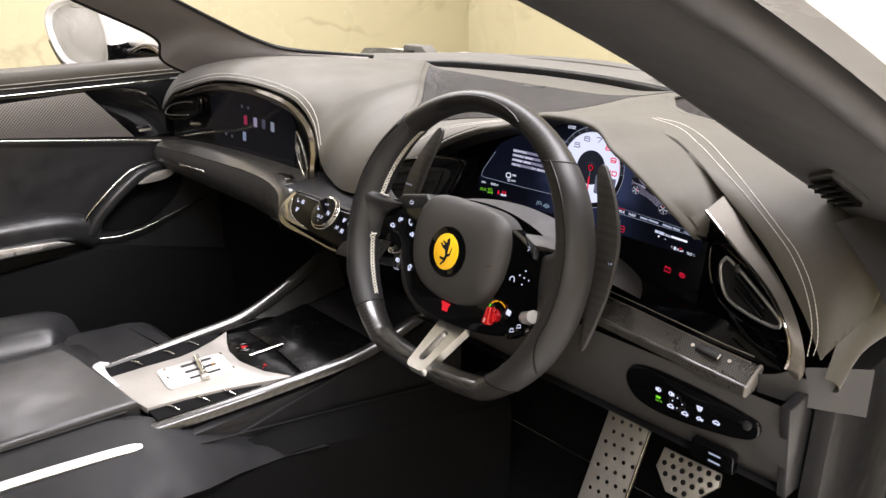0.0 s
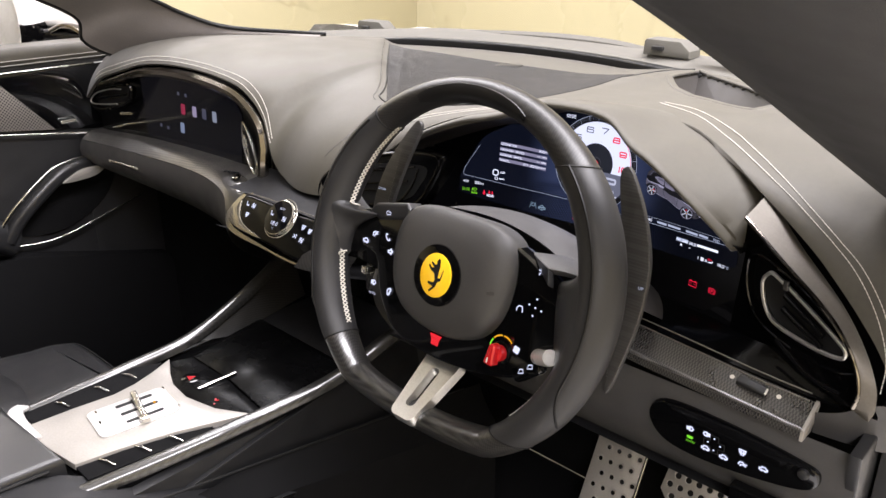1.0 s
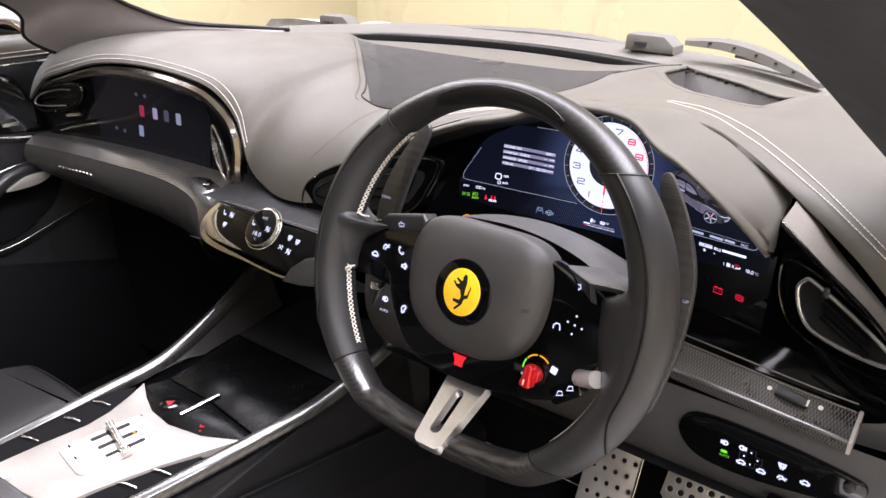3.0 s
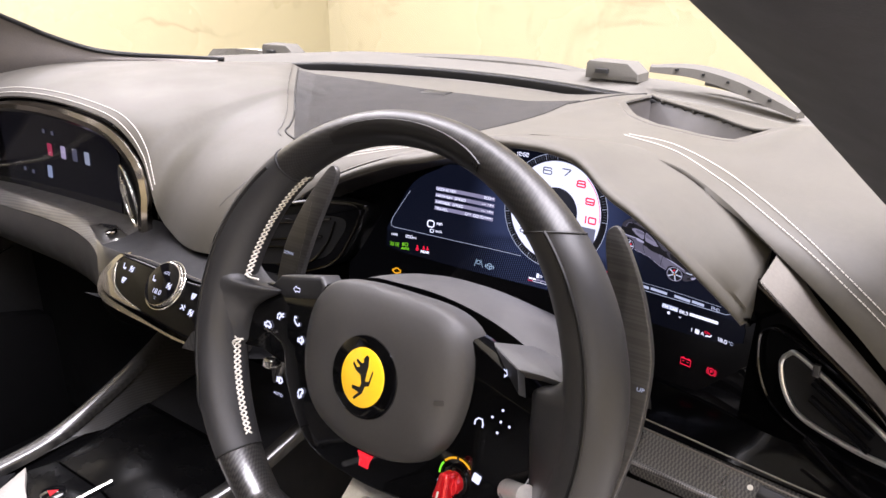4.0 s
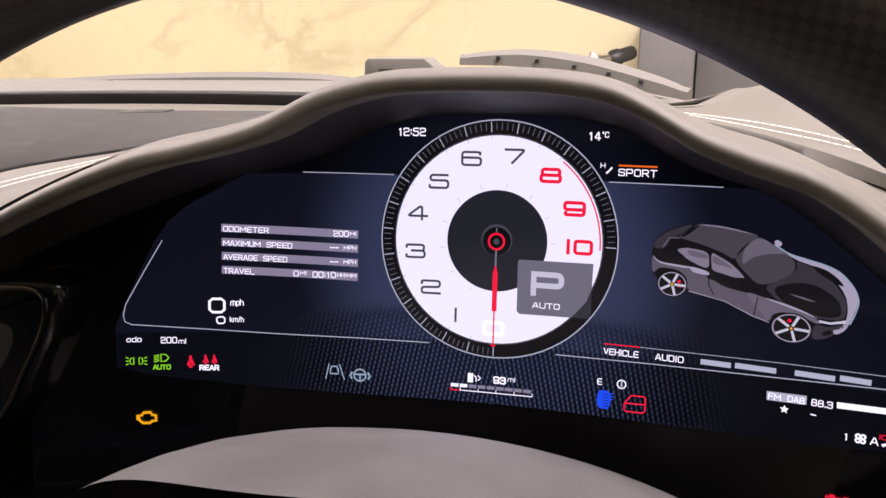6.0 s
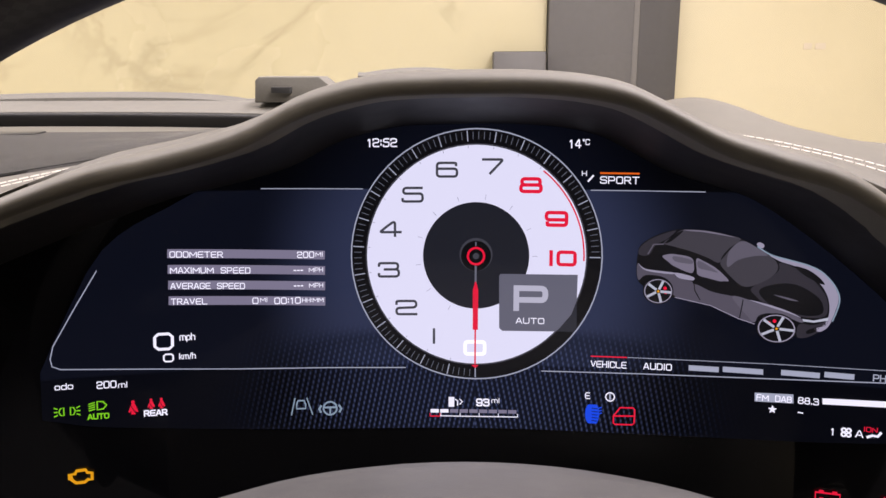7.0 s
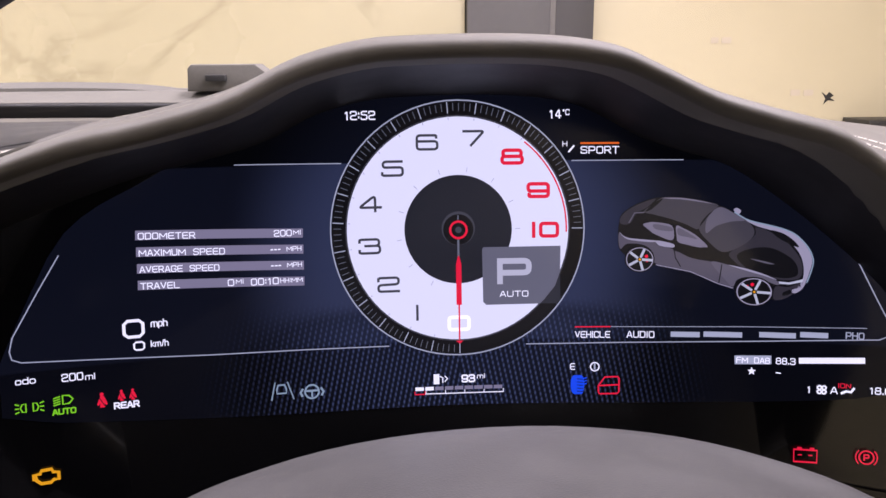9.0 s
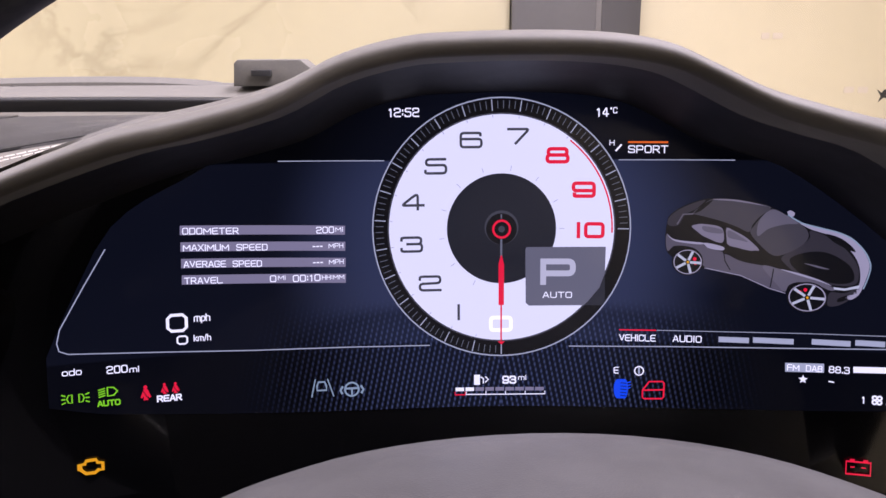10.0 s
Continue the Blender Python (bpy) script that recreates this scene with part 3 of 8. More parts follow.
def rim_size(a):
    """Half width and half depth of the rim at that angle: the grips are fuller than the carbon arcs."""
    g = math.exp(-((math.cos(radians(a)) ** 2 - 1) / 0.62) ** 2)
    return 0.0118 + 0.0062 * g, 0.0158 + 0.0065 * g


def rim_skin(a, b, lift=0.0, fat=1.0):
    p, q = rim_point(a - 0.5), rim_point(a + 0.5)
    t = (q - p).normalized()
    wide, deep = rim_size(a)
    return W @ (rim_point(a) + Vector((t.y, -t.x, 0)) * ((wide * fat + lift) * math.cos(radians(b))) + Vector((0, 0, (deep * fat + lift) * math.sin(radians(b)))))


def rim(a0, a1, n, fat=1.0, lean0=0.0, lean1=0.0):
    """A stretch of the rim; lean: degrees by which its ends run on along the outer side."""
    out = []
    for i in range(n):
        f = i / (n - 1)
        out.append([rim_skin(a0 + (a1 - a0) * f + math.cos(radians(15 * k)) * (lean0 * (1 - f) + lean1 * f), 15 * k, 0.0, fat) for k in range(24)])
    return loft(out)


part("rim_grip", rim(-48, 47, 44, 1.0, 5.0, -3.5), GRIP, wheel, "black leather grip")
part("rim_grip", rim(130.5, 221.5, 44), GRIP, wheel, "black leather grip")
part("rim_top", rim(46, 131, 44, 0.975, -3.5, 0.0), CARBON_RIM, wheel, "glossy carbon fibre rim")
part("rim_bottom", rim(221, 313, 44, 0.975, 0.0, 5.0), CARBON_LOW, wheel, "glossy carbon fibre rim")
for a, lean in ((46.5, -3.5), (130.8, 0.0), (221.2, 0.0), (312.3, 5.0)):
    part("rim_joint", sweep([rim_skin(a + lean * math.cos(radians(15 * k)), 15 * k, 0.0001) for k in range(24)], circle(0.0007, 5), W.to_3x3() @ Vector((0, 0, 1)), True), SEAL, wheel, "fine dark joint")

for a0, a1 in ((46, -30), (134, 210)):
    line = [rim_skin(a0 + (a1 - a0) * k / 48, 80 - 62 * max(0.0, (k - 40) / 8) ** 2, 0.0002) for k in range(49)]
    part("grip_seam", sweep(line, circle(0.0013, 6), (0, -1, 0.3)), SEAL, wheel, "dark seam of the grip insert")
PAD = [(0.0, 0.056), (0.036, 0.055), (0.058, 0.047), (0.070, 0.029), (0.0725, 0.0), (0.066, -0.029), (0.050, -0.049), (0.024, -0.060), (0.0, -0.062), (-0.024, -0.060), (-0.050, -0.049), (-0.066, -0.029), (-0.0725, 0.0), (-0.070, 0.029), (-0.058, 0.047), (-0.036, 0.055)]
pad_ring = [(p.x, p.y) for p in smooth([(x, y, 0) for x, y in PAD], 64, True)]


def dome(ring, heights):
    bm = bmesh.new()
    rows = [[bm.verts.new(W @ Vector((x * f, y * f * (1 - 2.6 * max(0.0, -0.004 - z) if y > 0 else 1), z))) for x, y in ring] for f, z in heights]
    n = len(ring)
    for a, b in zip(rows, rows[1:]):
        for j in range(n):
            bm.faces.new((a[j], a[(j + 1) % n], b[(j + 1) % n], b[j]))
    bm.faces.new(rows[0])
    bm.faces.new(rows[-1][::-1])
    return bm


airbag = part("airbag_cover", dome(pad_ring, [(1.0, -0.03), (1.0, -0.013), (0.985, -0.006), (0.94, 0.0), (0.8, 0.006), (0.55, 0.0105), (0.3, 0.0115)]), LEATHER, wheel, "smooth black airbag cover")
SHIELD = [(0.055, 0.047), (0.079, 0.040), (0.097, 0.0315), (0.116, 0.022), (0.1305, 0.014), (0.136, -0.005), (0.128, -0.025), (0.118, -0.045), (0.095, -0.066), (0.05, -0.078), (0.0, -0.082), (-0.05, -0.076), (-0.075, -0.055), (-0.09, -0.03), (-0.10, -0.008), (-0.135, 0.0), (-0.140, 0.022), (-0.125, 0.034), (-0.09, 0.040), (-0.055, 0.05), (0, 0.052)]
shield = [(p.x, p.y) for p in smooth([(x, y, 0) for x, y in SHIELD], 72, True)]
part("switch_panel", plate(shield, W @ Matrix.Translation((-0.004, -0.005, -0.0095)), 0.022, 0.003), PIANO, wheel, "gloss black switch panel")
E2 = W @ Matrix.Translation((0.0, -0.004, 0.0128))
part("emblem_ring", plate(circle(0.029, 40), E2, 0.01, 0.003), PIANO, wheel, "gloss black ring")
emblem = part("emblem", plate(circle(0.0185, 40, 0.0205), E2 @ Matrix.Translation((0, 0, 0.0012)), 0.003, 0.0008), YELLOW, wheel, "yellow enamel emblem with a black mark")
SP = W @ frame_at((0, -0.112, -0.002), (1, 0, 0), (0, 0.047, -0.046))
rings = []
for z, grow in ((0.0, -0.001), (-0.002, 0.0), (-0.011, 0.0)):
    rings.append([SP @ Vector((x * (1 + 0.22 * y / 0.036) * (1 + grow * 20), y, z)) for x, y in rrect(0.036, 0.076, 0.007, 6)])
for z in (-0.011, -0.001, 0.0):
    rings.append([SP @ Vector((x, y - 0.002, z)) for x, y in rrect(0.0105 - (0.001 if z == -0.001 else 0), 0.046, 0.005, 6)])
part("spoke", loft(rings, True, False, True), ALU, wheel, "satin aluminium lower spoke with a slot")
for sx in (-1, 1):
    blade = [(p.x, p.y) for p in smooth([(0.1195, 0.114, 0), (0.1215, 0.125, 0), (0.130, 0.122, 0), (0.150, 0.090, 0), (0.163, 0.058, 0), (0.167, 0.033, 0), (0.167, 0.0, 0), (0.163, -0.028, 0), (0.158, -0.055, 0), (0.153, -0.068, 0), (0.147, -0.055, 0), (0.145, -0.02, 0), (0.140, 0.033, 0), (0.131, 0.075, 0)], 60, True)]
    part("paddle", plate([(sx * x, y) for x, y in blade], W @ Matrix.Translation((0, 0, -0.058)), 0.005, 0.0015), CARBON_PADDLE, wheel, "carbon fibre shift paddle")

column = thing("steering_column", (CX, -0.08, 0.9), "black steering column shroud behind the wheel", "steering column")


def shroud(u, v):
    a = math.pi * (0.88 - 0.76 * u)
    front = -0.150 + 0.035 * ease((-0.10 - math.cos(a)) / 0.8)
    y = front + (0.040 - front) * v
    top = value([(-0.185, 1.032), (-0.15, 1.0275), (-0.12, 1.0225), (-0.09, 1.0125), (-0.05, 0.989), (0.04, 0.933)], y)
    return Vector((CX + 0.138 * math.cos(a), y, top - 0.114 + 0.114 * math.sin(a) ** 0.75))


part("shroud", grid(shroud, 40, 14), LEATHER, column, "smooth black column shroud")
# Dark sheet hung from the shroud's edge for the shade in the gap.
mouth = [shroud(k / 40, 0) for k in range(41)]
part("gap_shade", loft([mouth, [p + Vector((0, 0.0006, -0.0020)) for p in mouth], [Vector((CX + (p.x - CX) * 0.93, p.y + 0.004, p.z - 0.016)) for p in mouth], [Vector((CX + (p.x - CX) * 0.85, p.y - 0.030, p.z - 0.028)) for p in mouth]], False, False), SUEDE, column, "dark sheet for the shade in the gap behind the airbag cover")

# ---------------------------------------------------------------- centre console
console = thing("centre_console", (0.01, -0.3, 0.4), "black centre console with silver gear gate and carbon rails", "console")
part("tunnel", slab((0.01, -0.35, 0.52), (0.25, 0.86, 0.36)), PLASTIC, console)
part("deck", slab((0.01, -0.26, 0.700), (0.22, 0.36, 0.012)), DECK, console, "gloss black deck")
for path in ([(-0.095, -0.46, 0.712), (-0.100, -0.30, 0.716), (-0.099, -0.21, 0.722), (-0.115, -0.13, 0.736), (-0.132, -0.05, 0.759), (-0.150, 0.02, 0.785)],
             [(0.100, -0.46, 0.711), (0.118, -0.35, 0.714), (0.130, -0.25, 0.717), (0.140, -0.16, 0.722), (0.143, -0.10, 0.731), (0.150, -0.02, 0.757)]):
    web = smooth(path, 40)
    part("rail", sweep(web, [(-0.010, -0.007), (-0.010, 0.0), (-0.0085, 0.0035), (-0.005, 0.0058), (0.0, 0.0066), (0.005, 0.0058), (0.0085, 0.0035), (0.010, 0.0), (0.010, -0.007)], (0, 0, 1)), CARBON_RAIL, console, "glossy carbon fibre side rail")
    part("rail_web", loft([[p + Vector((0, 0, -0.004)) for p in web[14:]], [(p + Vector((0, 0, -0.006))).lerp(Vector((0.01 + (p.x - 0.01) * 0.82, p.y + 0.004, 0.704)), ease(k / 9)) for k, p in enumerate(web[14:])]], False, False), CARBON_RAIL, console, "carbon fibre side web")
plate_poly = [(-0.083, -0.447), (-0.053, -0.444), (-0.049, -0.395), (-0.042, -0.345), (-0.046, -0.315), (-0.056, -0.285), (-0.070, -0.252), (-0.040, -0.268), (-0.008, -0.281), (0.032, -0.285), (0.082, -0.274), (0.124, -0.251), (0.108, -0.291), (0.090, -0.335), (0.079, -0.371), (0.071, -0.401), (0.063, -0.442), (0.0, -0.452)]
part("gear_plate", plate(plate_poly, Matrix.Translation((0, 0, 0.721)), 0.008, 0.0012), PLATE_SILVER, console, "satin silver plate")
part("gate_plate", plate(rrect(0.066, 0.098, 0.010), Matrix.Translation((0.016, -0.348, 0.7235)) @ pose(0, 0, 0, 0, 0, -8), 0.004, 0.001), PLATE_LIGHT, console, "polished gear gate plate")

# ---------------------------------------------------------------- pillars, glass, roof, bonnet
def pillar_frame(name, base):
    return thing(name, base, "dark trimmed windscreen pillar with white outer panel", "pillar", kind="structure")


east = pillar_frame("pillar_east", (0.705, 0.10, 1.055))
east_line = [Vector((0.705, 0.10, 1.055)).lerp(Vector((0.56, -0.63, 1.41)), f) + Vector((0, 0, 0.03 * math.sin(math.pi * f))) for f in [i / 20 for i in range(-3, 28)]]
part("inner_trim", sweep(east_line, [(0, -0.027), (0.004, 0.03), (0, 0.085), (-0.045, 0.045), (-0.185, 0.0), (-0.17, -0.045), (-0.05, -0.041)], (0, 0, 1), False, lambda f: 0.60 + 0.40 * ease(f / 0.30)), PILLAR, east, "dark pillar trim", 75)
part("outer_panel", sweep(east_line, [(-0.212, 0.004), (-0.212, -0.028), (-0.24, -0.028), (-0.27, 0.0), (-0.24, 0.03), (-0.216, 0.022)]), WHITE_PAINT, east, "white painted pillar", 30)
part("door_seal", sweep(east_line, [(-0.184, -0.008), (-0.194, -0.004), (-0.202, -0.030), (-0.196, -0.040), (-0.184, -0.040)]), LEATHER, east, "dark rubber door seal", 60)
part("seal_lip", sweep(east_line, [(-0.203, 0.0), (-0.211, 0.0), (-0.211, -0.024), (-0.203, -0.024)]), SEAL, east, "black rubber lip")

west = pillar_frame("pillar_west", (-0.70, 0.10, 1.03))
GLASS_EDGE = [(-0.500, -0.55, 1.400), (-0.552, -0.20, 1.275), (-0.590, 0.06, 1.150), (-0.597, 0.125, 1.118), (-0.585, 0.190, 1.091), (-0.553, 0.240, 1.080), (-0.500, 0.283, 1.076), (-0.42, 0.335, 1.072)]
POST_EDGE = [(-0.565, -0.57, 1.390), (-0.657, -0.195, 1.202), (-0.700, -0.035, 1.121), (-0.726, -0.010, 1.066), (-0.722, 0.085, 1.018), (-0.700, 0.170, 1.010), (-0.600, 0.270, 1.020), (-0.44, 0.345, 1.035)]
glass_edge, post_edge = smooth(GLASS_EDGE, 50), smooth(POST_EDGE, 50)
foot_lines = [glass_edge] + [[a.lerp(b, f) + Vector((0.5, -0.7, 0.5)) * 0.030 * math.sin(math.pi * min(1, f * 1.06)) for a, b in zip(glass_edge, post_edge)] for f in (0.2, 0.4, 0.55, 0.7, 0.82, 0.92)] + [post_edge, [p + Vector((-0.012, 0.022, -0.004)) for p in post_edge]]
part("frame_foot", loft(foot_lines, False, False), PILLAR_LIT, west, "pillar cloth trim curving into the dash, coloured as lit")
part("door_seal", sweep([p + Vector((-0.008, 0.004, 0.0)) for p in post_edge[:34]], circle(0.007, 8)), SEAL, west, "black rubber door seal")
part("glass_seal", sweep([p + Vector((0.004, 0.002, 0.002)) for p in glass_edge], circle(0.004, 8)), SEAL, west, "black edge of the windscreen")
roof = thing("roof", (0, -1.4, 1.45), "dark roof lining of the cabin", "roof", kind="structure")
part("headlining", grid(lambda u, v: Vector((-0.62 + 1.24 * u, -0.66 - 1.7 * v, 1.42 + 0.10 * math.sin(math.pi * u) * 0.6 + 0.04 * math.sin(math.pi * v))), 20, 10), PILLAR, roof)
part("rear_bulkhead", slab((0, -2.3, 0.9), (1.4, 0.05, 1.1)), SUEDE, roof)
cowl = thing("cowl", (0, 0.6, 1.06), "dark plastic cowl below the windscreen", "cowl", kind="structure")


def cowl_fn(u, v):
    x = -0.78 + 1.56 * u
    y = rear(x) + 0.005 + 0.30 * v
    return Vector((x, y, 1.062 - 0.05 * max(0, abs(x) - 0.3) + 0.022 * math.sin(math.pi * min(1, v * 1.6)) - 0.03 * v))


part("cowl_panel", grid(cowl_fn, 40, 8), GREY_COWL, cowl)
bonnet = thing("bonnet", (0, 1.3, 0.95), "white painted car bonnet", "bonnet")


def bonnet_fn(u, v):
    x = -0.88 + 1.76 * u
    w = abs(x) / 0.88
    y = rear(min(0.7, abs(x))) + 0.29 + (1.62 - 0.7 * w * w - 0.1) * v
    z = 1.020 - 0.34 * v ** 1.4 + 0.035 * math.exp(-((abs(x) - 0.68) / 0.12) ** 2) - 0.12 * max(0, w - 0.8) / 0.2
    return Vector((x, y, z))


part("bonnet_skin", grid(bonnet_fn, 50, 24), WHITE_PAINT, bonnet, "glossy white paint")

# ---------------------------------------------------------------- passenger door, seat, floor
structure("floor", slab((0, -0.85, 0.31), (1.56, 2.4, 0.04)), CARPET, "black carpet of the cabin floor", "floor")
structure("firewall", slab((0, 0.40, 0.60), (1.5, 0.03, 0.60)), CARPET, "black carpeted firewall of the footwell", "wall")

# ---------------------------------------------------------------- what the instrument screen shows
def glow(name, col, strength=1.0):
    return mat(name, col, emit=0.87 * strength)


S_WHITE = glow("screen_white", (0.92, 0.93, 1.0), 1.2)
S_DIAL = glow("screen_dial_white", (0.84, 0.86, 1.0), 1.08)
S_ZERO = glow("screen_zero_white", (1.0, 1.0, 1.0), 1.35)
S_LINE = glow("screen_line", (0.55, 0.60, 0.72), 0.8)
S_BAR = glow("screen_bar", (0.30, 0.28, 0.38), 0.8)
S_FIG = glow("screen_figure", (0.075, 0.078, 0.095), 0.8)
S_HUB = glow("screen_hub", (0.016, 0.018, 0.026), 0.9)
S_RING = glow("screen_ring", (0.004, 0.004, 0.006), 0.8)
S_BOX = glow("screen_gear_box", (0.165, 0.17, 0.215), 0.9)
S_BOXDARK = glow("screen_gear_box_dark", (0.030, 0.032, 0.042), 0.9)
S_RED = glow("screen_red", (1.0, 0.012, 0.05), 0.95)
S_GREEN = glow("screen_green", (0.28, 0.90, 0.01), 0.8)
S_BLUE = glow("screen_blue", (0.01, 0.09, 1.0), 0.9)
S_ORANGE = glow("screen_orange", (1.0, 0.16, 0.01), 0.9)
S_AMBER = glow("screen_amber", (1.0, 0.45, 0.0), 0.9)
S_PALE = glow("screen_pale_blue", (0.35, 0.48, 0.58), 0.8)
S_CAR = glow("screen_car_grey", (0.145, 0.135, 0.17), 0.9)
S_CARDARK = glow("screen_car_dark", (0.006, 0.006, 0.008), 0.9)
S_CARMID = glow("screen_car_mid", (0.040, 0.037, 0.047), 0.9)
S_CARGLASS = glow("screen_car_glass", (0.065, 0.061, 0.074), 0.9)
S_CARLIGHT = glow("screen_car_light", (0.42, 0.40, 0.50), 0.9)
B_WHITE = glow("button_white", (0.82, 0.84, 1.0), 1.1)
B_RED = glow("button_red", (1.0, 0.02, 0.03), 0.9)
B_GREEN = glow("button_green", (0.25, 0.95, 0.02), 0.9)


def screen_material():
    """The dark blue ground of the display, brighter beside the dial, with a woven pattern low down."""
    m = bpy.data.materials.new("screen_ground")
    m.use_nodes = True
    n, l = m.node_tree.nodes, m.node_tree.links
    b = n["Principled BSDF"]
    b.inputs["Base Color"].default_value = (0.003, 0.003, 0.004, 1)
    b.inputs["Roughness"].default_value = 0.08
    b.inputs["Specular IOR Level"].default_value = 0.12

    def calc(op, a, c=None):
        k = n.new("ShaderNodeMath")
        k.operation = op
        for i, v in enumerate((a, c)):
            if isinstance(v, (int, float)):
                k.inputs[i].default_value = v
            elif v is not None:
                l.new(v, k.inputs[i])
        return k.outputs[0]

    def span(v, lo, hi, to_lo, to_hi):
        k = n.new("ShaderNodeMapRange")
        k.interpolation_type = "SMOOTHSTEP"
        for key, x in (("From Min", lo), ("From Max", hi), ("To Min", to_lo), ("To Max", to_hi)):
            k.inputs[key].default_value = x
        l.new(v, k.inputs["Value"])
        return k.outputs[0]

    tc, sep, d = n.new("ShaderNodeTexCoord"), n.new("ShaderNodeSeparateXYZ"), n.new("ShaderNodeVectorMath")
    l.new(tc.outputs["Object"], sep.inputs[0])
    d.operation = "DISTANCE"
    d.inputs[1].default_value = (0.412, 0.041, 1.026)
    l.new(tc.outputs["Object"], d.inputs[0])
    far, height = d.outputs["Value"], sep.outputs["Z"]
    side = calc("ABSOLUTE", calc("SUBTRACT", sep.outputs["X"], 0.4121))
    # panel light: strongest beside the lower half of the dial, black above the frame line, darker below it
    panel = span(far, 0.048, 0.095, 1.6, 0.20)
    panel = calc("MULTIPLY", panel, span(height, 1.0625, 1.0632, 1.0, 0.12))
    panel = calc("MULTIPLY", panel, span(height, 0.9895, 0.9905, 0.38, 1.0))
    # weave: slanted cords with a twist across them
    cord = calc("SINE", calc("MULTIPLY", calc("ADD", side, calc("MULTIPLY", height, 0.22)), 6.2832 / 0.0021))
    twist = calc("SINE", calc("MULTIPLY", calc("SUBTRACT", height, calc("MULTIPLY", side, 0.95)), 6.2832 / 0.0027))
    weave = calc("MULTIPLY", calc("MAXIMUM", cord, 0.0), calc("ADD", calc("MULTIPLY", twist, 0.45), 0.62))
    near = calc("MULTIPLY", span(side, 0.035, 0.105, 1.0, 0.0), span(height, 0.990, 1.010, 1.0, 0.0))
    near = calc("ADD", calc("MULTIPLY", near, 2.4), calc("MULTIPLY", span(side, 0.06, 0.12, 0.35, 0.0), span(height, 0.975, 0.992, 1.0, 0.0)))
    light = calc("ADD", calc("MULTIPLY", panel, span(near, 0.0, 1.0, 1.0, 0.45)), calc("MULTIPLY", weave, near))
    sc = n.new("ShaderNodeVectorMath")
    sc.operation = "SCALE"
    sc.inputs[0].default_value = (0.022, 0.029, 0.060)
    l.new(light, sc.inputs["Scale"])
    l.new(sc.outputs[0], b.inputs["Emission Color"])
    b.inputs["Emission Strength"].default_value = 0.78
    return m


def screen_fill(u, v):
    x = 0.2385 + 0.357 * u
    lowz = value([(0.238, 0.974), (0.26, 0.969), (0.33, 0.9635), (0.413, 0.963), (0.5, 0.9635), (0.57, 0.968), (0.596, 0.976)], x)
    top = value([(0.238, 0.992), (0.245, 1.008), (0.262, 1.040), (0.29, 1.058), (0.33, 1.078), (0.36, 1.088), (0.413, 1.097), (0.46, 1.088), (0.50, 1.077), (0.55, 1.055), (0.575, 1.03), (0.590, 1.0), (0.596, 0.985)], x)
    return cluster(x, lowz + (top - lowz) * v, 0.0005)


screen = part("screen", grid(screen_fill, 60, 20), screen_material(), cockpit, "dark blue lit display")


def disc(cx, cz, r0, r1, out, material, name, a0=0.0, a1=360.0, n=72, flat=1.0):
    """A ring or disc drawn on the curved glass."""
    bm = bmesh.new()
    rows = []
    steps = 4
    for k in range(steps + 1):
        r = r0 + (r1 - r0) * k / steps
        rows.append([bm.verts.new(cluster(cx + r * math.sin(radians(a0 + (a1 - a0) * i / n)), cz + flat * r * math.cos(radians(a0 + (a1 - a0) * i / n)), out)) for i in range(n + 1)])
    for a, b in zip(rows, rows[1:]):
        for i in range(n):
            bm.faces.new((a[i], a[i + 1], b[i + 1], b[i]))
    return part(name, bm, material, cockpit)


def ribbon(points, w, material, name, out=0.0012, closed=False, parent=None):
    bm = bmesh.new()
    pts = [Vector((x, z, 0)) for x, z in points]
    n = len(pts)
    rows = []
    for i, p in enumerate(pts):
        a = pts[(i - 1) % n] if (closed or i) else p
        b = pts[(i + 1) % n] if (closed or i < n - 1) else p
        t = (b - a).normalized()
        s = Vector((-t.y, t.x, 0)) * (w / 2)
        rows.append((bm.verts.new(cluster(p.x + s.x, p.y + s.y, out)), bm.verts.new(cluster(p.x - s.x, p.y - s.y, out))))
    for i in range(n if closed else n - 1):
        a, b = rows[i], rows[(i + 1) % n]
        bm.faces.new((a[0], b[0], b[1], a[1]))
    return part(name, bm, material, cockpit if parent is None else parent)


def patch(points, material, name, out=0.0012):
    """A flat filled shape on the glass."""
    bm = bmesh.new()
    f = bm.faces.new([bm.verts.new(cluster(x, z, out)) for x, z in points])
    bmesh.ops.triangulate(bm, faces=[f])
    return part(name, bm, material, cockpit)


def rect(x0, z0, x1, z1):
    return [(x0, z0), (x1, z0), (x1, z1), (x0, z1)]


